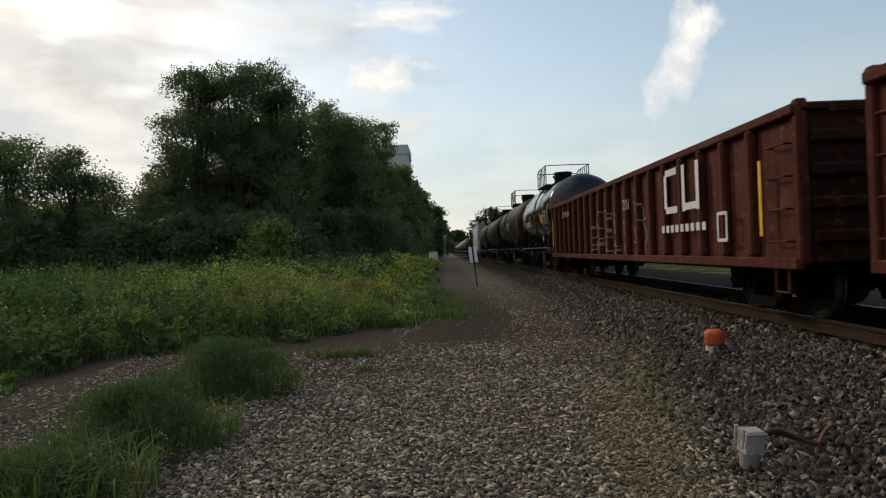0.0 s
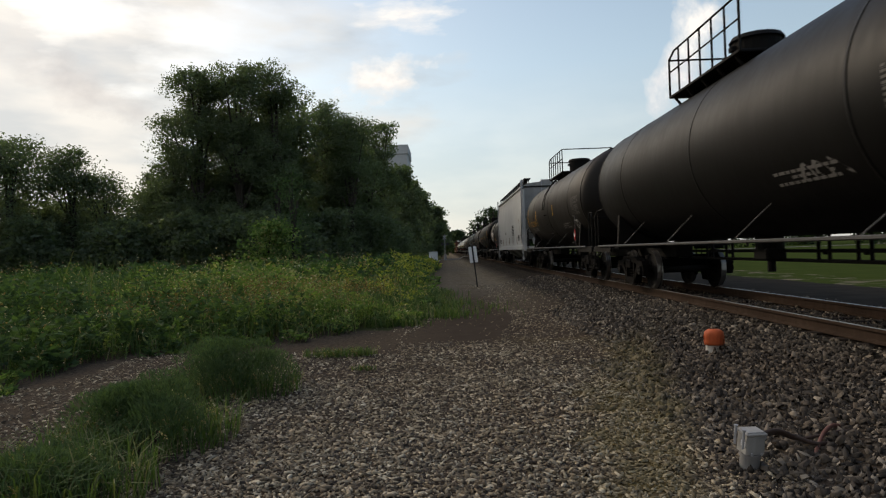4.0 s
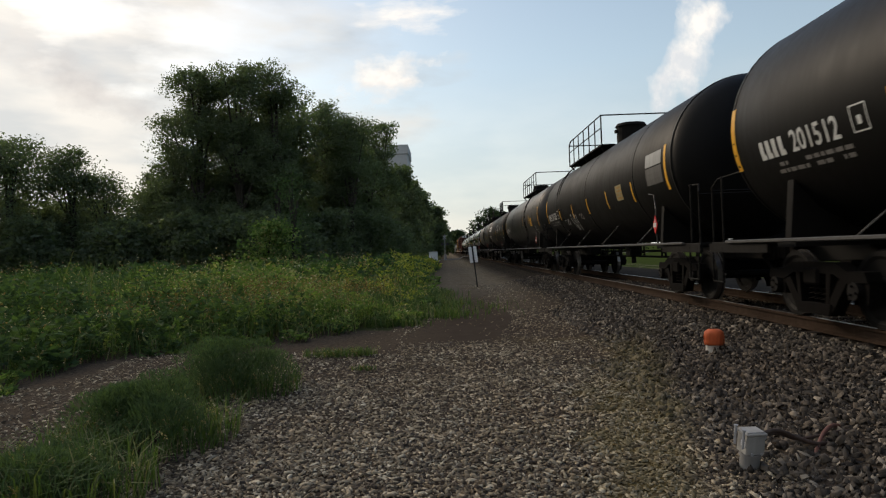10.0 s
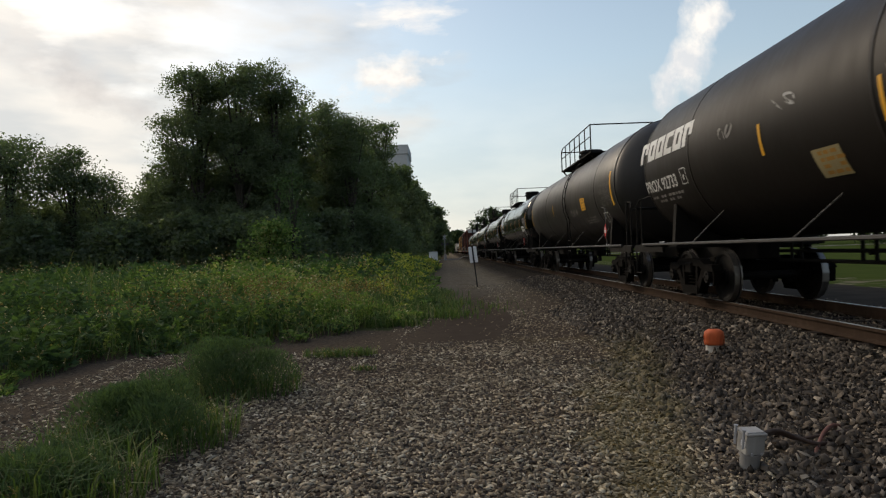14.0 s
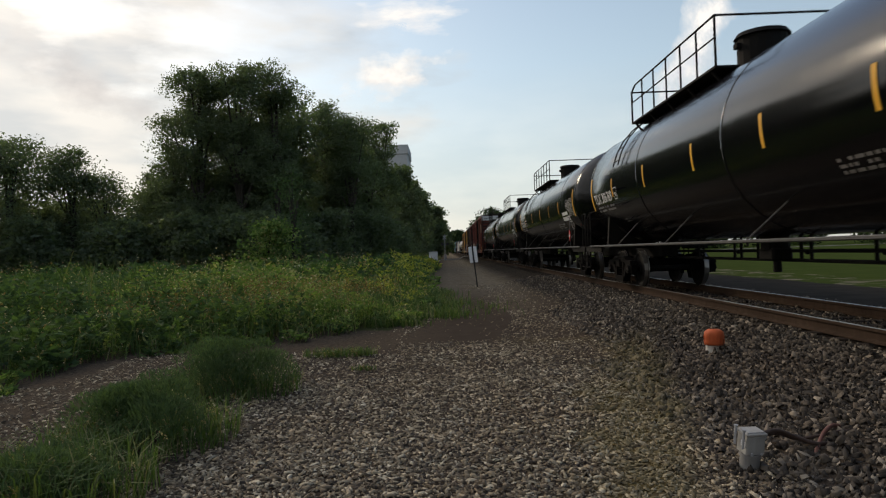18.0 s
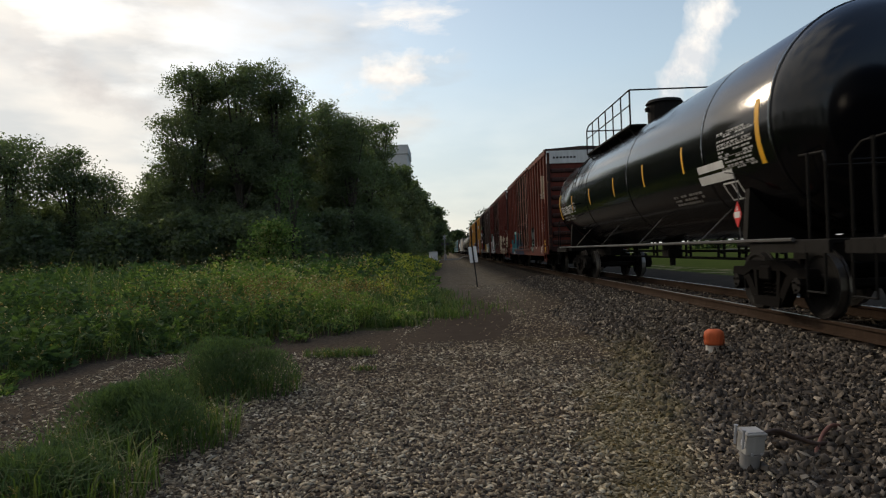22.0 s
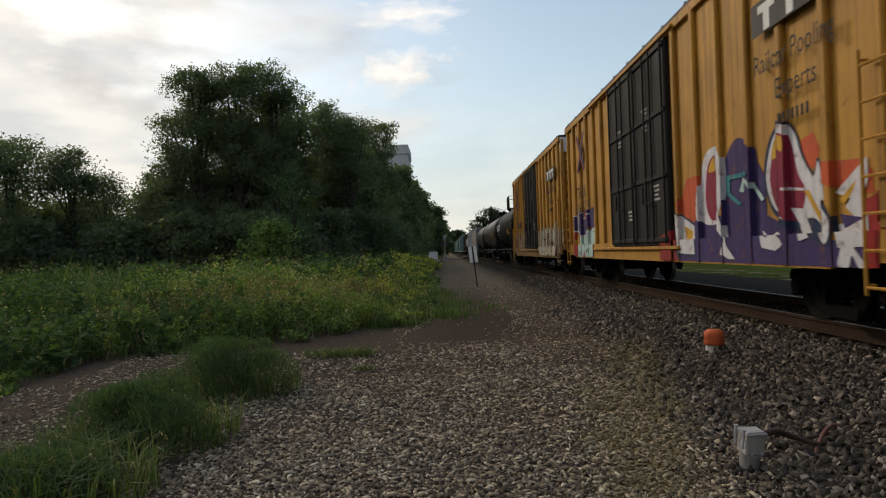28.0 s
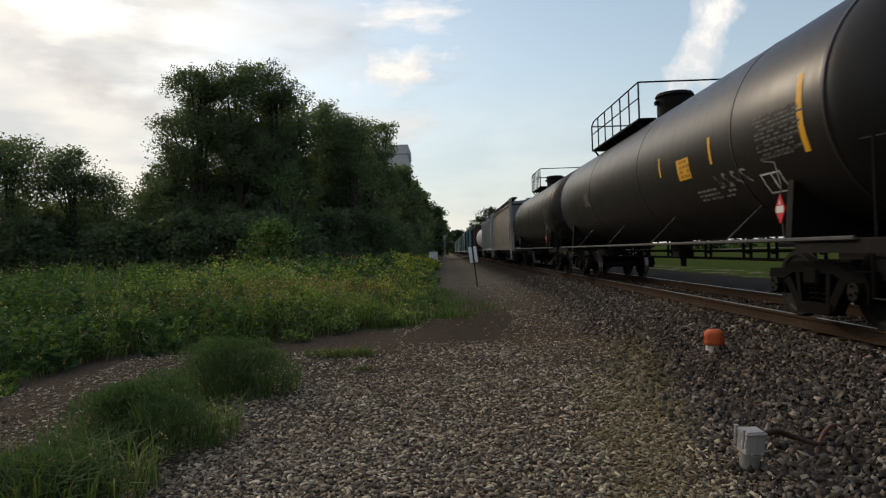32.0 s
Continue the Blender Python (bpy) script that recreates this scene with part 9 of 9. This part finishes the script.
def junction_box():
    thing = tagged(new("junction_box"), "grey plastic junction box on a conduit stub in gravel", "junction box")
    thing.matrix_basis = pose(2.055, 4.55, -0.01, 7, 2, 9) @ Matrix.Diagonal((0.93, 0.93, 0.94, 1))
    bm = bmesh.new()
    rod(bm, (0, 0, -0.05), (0, 0, 0.15), 0.070, 24)
    rod(bm, (0, 0, 0.125), (0, 0, 0.15), 0.078, 24)
    part("conduit", bm, M["stub_grey"], thing, "dull dark grey conduit stub")
    bm = bmesh.new()
    box(bm, (0, 0, 0.222), (0.150, 0.130, 0.150), 0.010)
    body = part("body", bm, M["pvc_grey"], thing)
    bm = bmesh.new()
    box(bm, (0, 0, 0.305), (0.166, 0.145, 0.022), 0.006)
    box(bm, (0, 0, 0.319), (0.14, 0.115, 0.008), 0.003)
    part("lid", bm, M["pvc_grey"], thing, "light grey screwed lid")
    for s in (-1, 1):
        bm = bmesh.new()
        rod(bm, (-0.098, s * 0.05, 0.20), (-0.098, s * 0.05, 0.335), 0.010, 8)
        rod(bm, (-0.098, s * 0.05, 0.335), (-0.098, s * 0.05, 0.345), 0.016, 8)
        part("lid_bolt", bm, M["galvanised"], thing)
    bm = bmesh.new()
    box(bm, (-0.0765, -0.02, 0.225), (0.003, 0.05, 0.045))
    part("sticker", bm, M["sign_white"], body, "small white sticker")
    for x in (-0.03, 0.045):
        bm = bmesh.new()
        box(bm, (x, -0.068, 0.158), (0.016, 0.012, 0.022), 0.003)
        part("latch", bm, M["galvanised"], body)
    bm = bmesh.new()
    rod(bm, (0.08, 0.02, 0.25), (0.125, 0.02, 0.25), 0.022, 12)
    part("cable_gland", bm, M["pvc_grey"], thing)


junction_box()


def cable(name, label, pts, r, mat):
    cu = [Vector(p) for p in pts]
    out = []
    for i in range(len(cu) - 1):
        p0, p1, p2, p3 = cu[max(i - 1, 0)], cu[i], cu[i + 1], cu[min(i + 2, len(cu) - 1)]
        for k in range(6):
            t = k / 6
            out.append(0.5 * ((2 * p1) + (p2 - p0) * t + (2 * p0 - 5 * p1 + 4 * p2 - p3) * t * t + (3 * p1 - p0 - 3 * p2 + p3) * t ** 3))
    out.append(cu[-1])
    bm = bmesh.new()
    tube(bm, out, [r] * len(out), 8)
    ob = new(name, mesh_of(name, bm, mat, True))
    return tagged(ob, label, "cable")


cable("cable", "dark brown cable running from the junction box over ballast", [(2.15, 4.54, 0.25), (2.32, 4.66, 0.235), (2.50, 4.72, 0.155), (2.62, 4.72, 0.115), (2.72, 4.76, 0.10), (2.86, 4.86, 0.06)], 0.016, M["cable"])
cable("cable", "thin dark cable lying beside the thicker one", [(2.15, 4.56, 0.23), (2.36, 4.72, 0.195), (2.52, 4.80, 0.13), (2.70, 4.86, 0.125), (2.95, 4.90, 0.15), (3.2, 4.98, 0.11)], 0.011, M["cable"])
cable("cable", "rusty red cable end rising out of the ballast", [(2.58, 4.66, 0.04), (2.66, 4.74, 0.115), (2.76, 4.84, 0.165), (2.88, 4.95, 0.175), (2.97, 5.01, 0.15)], 0.015, M["cable_red"])


# ---- far things ----
def far_things():
    cab = tagged(new("signal_cabin"), "small white metal signal cabin beside the crossing", "cabin")
    cab.location = (-2.1, 104.0, 0.1)
    cab.scale = (1.0, 0.85, 0.70)
    bm = bmesh.new()
    box(bm, (0, 0, 1.1), (1.35, 2.2, 2.1), 0.02)
    part("wall", bm, M["sign_white"], cab)
    bm = bmesh.new()
    extrude_y(bm, [(-0.75, 2.13), (0.75, 2.13), (0.7, 2.18), (0, 2.24), (-0.7, 2.18)], -1.2, 1.2)
    part("roof", bm, M["galvanised"], cab)
    bm = bmesh.new()
    box(bm, (0.2, -1.115, 1.1), (0.8, 0.04, 1.95), 0.01)
    part("door", bm, M["sign_white"], cab)
    bm = bmesh.new()
    box(bm, (0, 0, -0.03), (2.0, 2.5, 0.22))
    part("footing", bm, M["concrete"], cab)
    for x in (-0.25, 10.6):
        m = tagged(new("crossing_signal"), "dull grey crossing signal mast with lamps and crossed boards", "crossing signal", "crossing signals")
        m.location = (x, 116.5, 0)
        bm = bmesh.new()
        rod(bm, (0, 0, 0), (0, 0, 4.6), 0.07, 8)
        part("mast", bm, M["stub_grey"], m)
        bm = bmesh.new()
        for a in (45, -45):
            box(bm, (0, -0.10 - 0.01 * (a > 0), 4.1), (0.95, 0.008, 0.13), rot=Matrix.Rotation(radians(a), 4, "Y"))
        part("crossed_boards", bm, M["concrete"], m)
        for s in (-1, 1):
            bm = bmesh.new()
            rod(bm, (s * 0.45, -0.06, 2.9), (s * 0.45, 0.05, 2.9), 0.26, 14)
            rod(bm, (s * 0.45, -0.22, 2.9), (s * 0.45, -0.06, 2.9), 0.13, 10)
            part("lamp", bm, M["post_dark"], m)
        bm = bmesh.new()
        rod(bm, (-0.5, 0, 2.9), (0.5, 0, 2.9), 0.035, 6)
        part("lamp_arm", bm, M["galvanised"], m)
        bm = bmesh.new()
        box(bm, (0, 0, 0.55), (0.5, 0.5, 1.1), 0.03)
        part("gear_case", bm, M["stub_grey"], m)
    # cross road
    xs = np.linspace(-60, 90, 160)
    ys = np.array([118.5, 126.0])
    gx, gy = np.meshgrid(xs, ys)
    z = np.maximum(ground_z(gx, gy), np.where(np.abs(gx - TRACK_X) < 2.6, RAIL_Z - 0.02, 0)) + 0.03
    v = np.stack([gx.ravel(), gy.ravel(), z.ravel()], 1)
    i = np.arange(159)
    f = np.stack([i, i + 1, i + 161, i + 160], 1)
    tagged(new("road", mesh_arrays("road", v, f, M["road_grey"])), "worn grey road crossing the track", "road", kind="structure")
    # tall elevator building behind the trees
    b = tagged(new("grain_elevator"), "tall plain grey concrete building rising behind the trees", "building")
    b.location = (-13.4, 132.0, 0)
    bm = bmesh.new()
    box(bm, (0, 0, 10.4), (13, 12, 20.8), 0.1)
    part("wall", bm, M["concrete_hazed"], b)
    bm = bmesh.new()
    box(bm, (0, 0, 21.7), (13.3, 12.3, 1.8), 0.05)
    part("roof", bm, M["concrete_hazed"], b)
    for k in range(3):
        for zz in (9, 13, 17):
            bm = bmesh.new()
            box(bm, (2.0 + 1.5 * k, -6.02, zz), (0.8, 0.08, 1.3))
            part("window", bm, M["post_dark"], b)
    shed = tagged(new("shed"), "low white shed half hidden behind left-field trees".replace("left-field ", "field "), "shed")
    shed.location = (-45.5, 72.0, 0)
    bm = bmesh.new()
    box(bm, (0, 0, 1.3), (9, 5, 2.6), 0.03)
    part("wall", bm, M["sign_white"], shed)
    bm = bmesh.new()
    extrude_x(bm, [(-2.8, 2.58), (2.8, 2.58), (0, 3.7)], -4.8, 4.8)
    part("roof", bm, M["galvanised"], shed)
    pole = tagged(new("utility_pole"), "wooden utility pole with crossarm far along the track", "utility pole")
    pole.location = (13.8, 186.0, 0)
    bm = bmesh.new()
    rod(bm, (0, 0, -0.3), (0, 0, 12.6), 0.16, 8, 0.11)
    part("pole", bm, M["bark"], pole)
    bm = bmesh.new()
    box(bm, (0, 0, 12.0), (2.4, 0.1, 0.12))
    part("crossarm", bm, M["bark"], pole)


far_things()


# ---- clouds that drift over the clip ----
CLOUDS = []


def cloud_mat(name, seed, bright, shade, stretch=(1.0, 1.0), soft=0.42, lean=0.0, sink=0.0, most=0.95):
    n = Nodes(name)
    p = n.xyz()
    # distance from the middle of the sheet, 1 at the rim
    across = n.math("SUBTRACT", p["X"], n.math("MULTIPLY", p["Z"], lean))
    high = n.math("ADD", p["Z"], n.math("MULTIPLY", p["X"], sink))
    r = n.math("SQRT", n.math("ADD", n.math("POWER", n.math("ABSOLUTE", n.math("MULTIPLY", across, stretch[0])), 2.0), n.math("POWER", n.math("ABSOLUTE", n.math("MULTIPLY", high, stretch[1])), 2.0)))
    big = n.noise(2.6, 7, 0.55, n.scaled(1.0, (seed, seed * 0.7, 0)))
    d = n.math("SUBTRACT", n.math("ADD", n.math("MULTIPLY", big, 1.5), -0.12), r)
    fac = n.ramp(d, [(0.0, 0.0), (soft, most)])
    tone = n.noise(3.4, 5, 0.55, n.scaled(1.0, (seed + 4, 0, 0.2)))
    col = n.mix(n.ramp(n.math("ADD", tone, n.math("MULTIPLY", p["Z"], 0.25)), [(0.38, 0.0), (0.62, 1.0)]), shade, bright)
    em = n.t.nodes.new("ShaderNodeEmission")
    n.link(col, em.inputs["Color"])
    tr = n.t.nodes.new("ShaderNodeBsdfTransparent")
    mx = n.t.nodes.new("ShaderNodeMixShader")
    n.link(fac, mx.inputs[0])
    n.link(tr.outputs[0], mx.inputs[1])
    n.link(em.outputs[0], mx.inputs[2])
    n.link(mx.outputs[0], n.out.inputs[0])
    return n.mat


def cloud(x, z, w, h, mat, drift, label, y=3000.0):
    """A far sheet of cloud, half width w and half height h."""
    g = 6
    xs, zs = np.meshgrid(np.linspace(-1, 1, g), np.linspace(-1, 1, g))
    v = np.stack([xs.ravel(), 0.06 * (xs.ravel() ** 2), zs.ravel()], 1)
    i, j = np.meshgrid(np.arange(g - 1), np.arange(g - 1))
    a = (j * g + i).ravel()
    ob = new("backdrop", mesh_arrays("backdrop", v, np.stack([a, a + 1, a + g + 1, a + g], 1), mat))
    ob.scale = (w, 1, h)
    ob.location = (x, y, z)
    ob.visible_shadow = False
    tagged(ob, label, "cloud", kind="structure")
    CLOUDS.append((ob, Vector((x, y, z)), Vector(drift)))


WHITE, GREY = (0.98, 0.96, 0.93), (0.70, 0.74, 0.79)
cloud(1130, 860, 420, 520, cloud_mat("cloud_column", 2.0, WHITE, GREY, (2.0, 0.85), 0.38, lean=0.5), (100, 0, 60), "towering white cumulus cloud drifting slowly")
cloud(-270, 815, 340, 230, cloud_mat("cloud_small", 7.0, WHITE, (0.80, 0.80, 0.80), (1.0, 1.2), 0.5, sink=-0.45), (90, 0, 40), "small white cloud puff drifting slowly")
cloud(-143, 1100, 400, 150, cloud_mat("cloud_streak", 12.0, WHITE, (0.82, 0.84, 0.87), (1.0, 1.0), 0.6), (30, 0, 0), "flat white cloud patch drifting slowly")
cloud(-1720, 850, 620, 420, cloud_mat("cloud_bank", 5.0, (0.74, 0.715, 0.70), (0.60, 0.585, 0.585), (0.95, 1.75), 0.55, sink=0.75, most=0.72), (60, 0, 10), "grey cloud bank drifting slowly before brighter cloud")


# ---- what moves ----
def motions():
    for car, mid in CARS:
        walk(car, [(t, pose(TRACK_X, mid - SPEED * t, RAIL_Z)) for t in (0.0, 16.0, 32.0)])
    for ob, at, drift in CLOUDS:
        walk(ob, [(0.0, Matrix.Translation(at)), (32.0, Matrix.Translation(at + drift))])
    turn = math.degrees(SPEED / WHEEL_R) / FPS
    for w, y, first in WHEELS:
        z = w.location.z
        # the wheels turn while they are near enough to be seen turning
        k0 = max(0, int((first - 48.0) / SPEED * FPS))
        k1 = min(int(32 * FPS), int((first - 3.0) / SPEED * FPS))
        if k1 <= 2 or k0 >= 32 * FPS - 2:
            continue
        rows = [(0.0, pose(0, y, z))] if k0 > 0 else []
        rows += [(k / FPS, pose(0, y, z, turn * (k - k0))) for k in range(k0, k1 + 1)]
        if k1 < 32 * FPS:
            rows.append((32.0, pose(0, y, z, turn * (k1 - k0))))
        walk(w, rows)


motions()
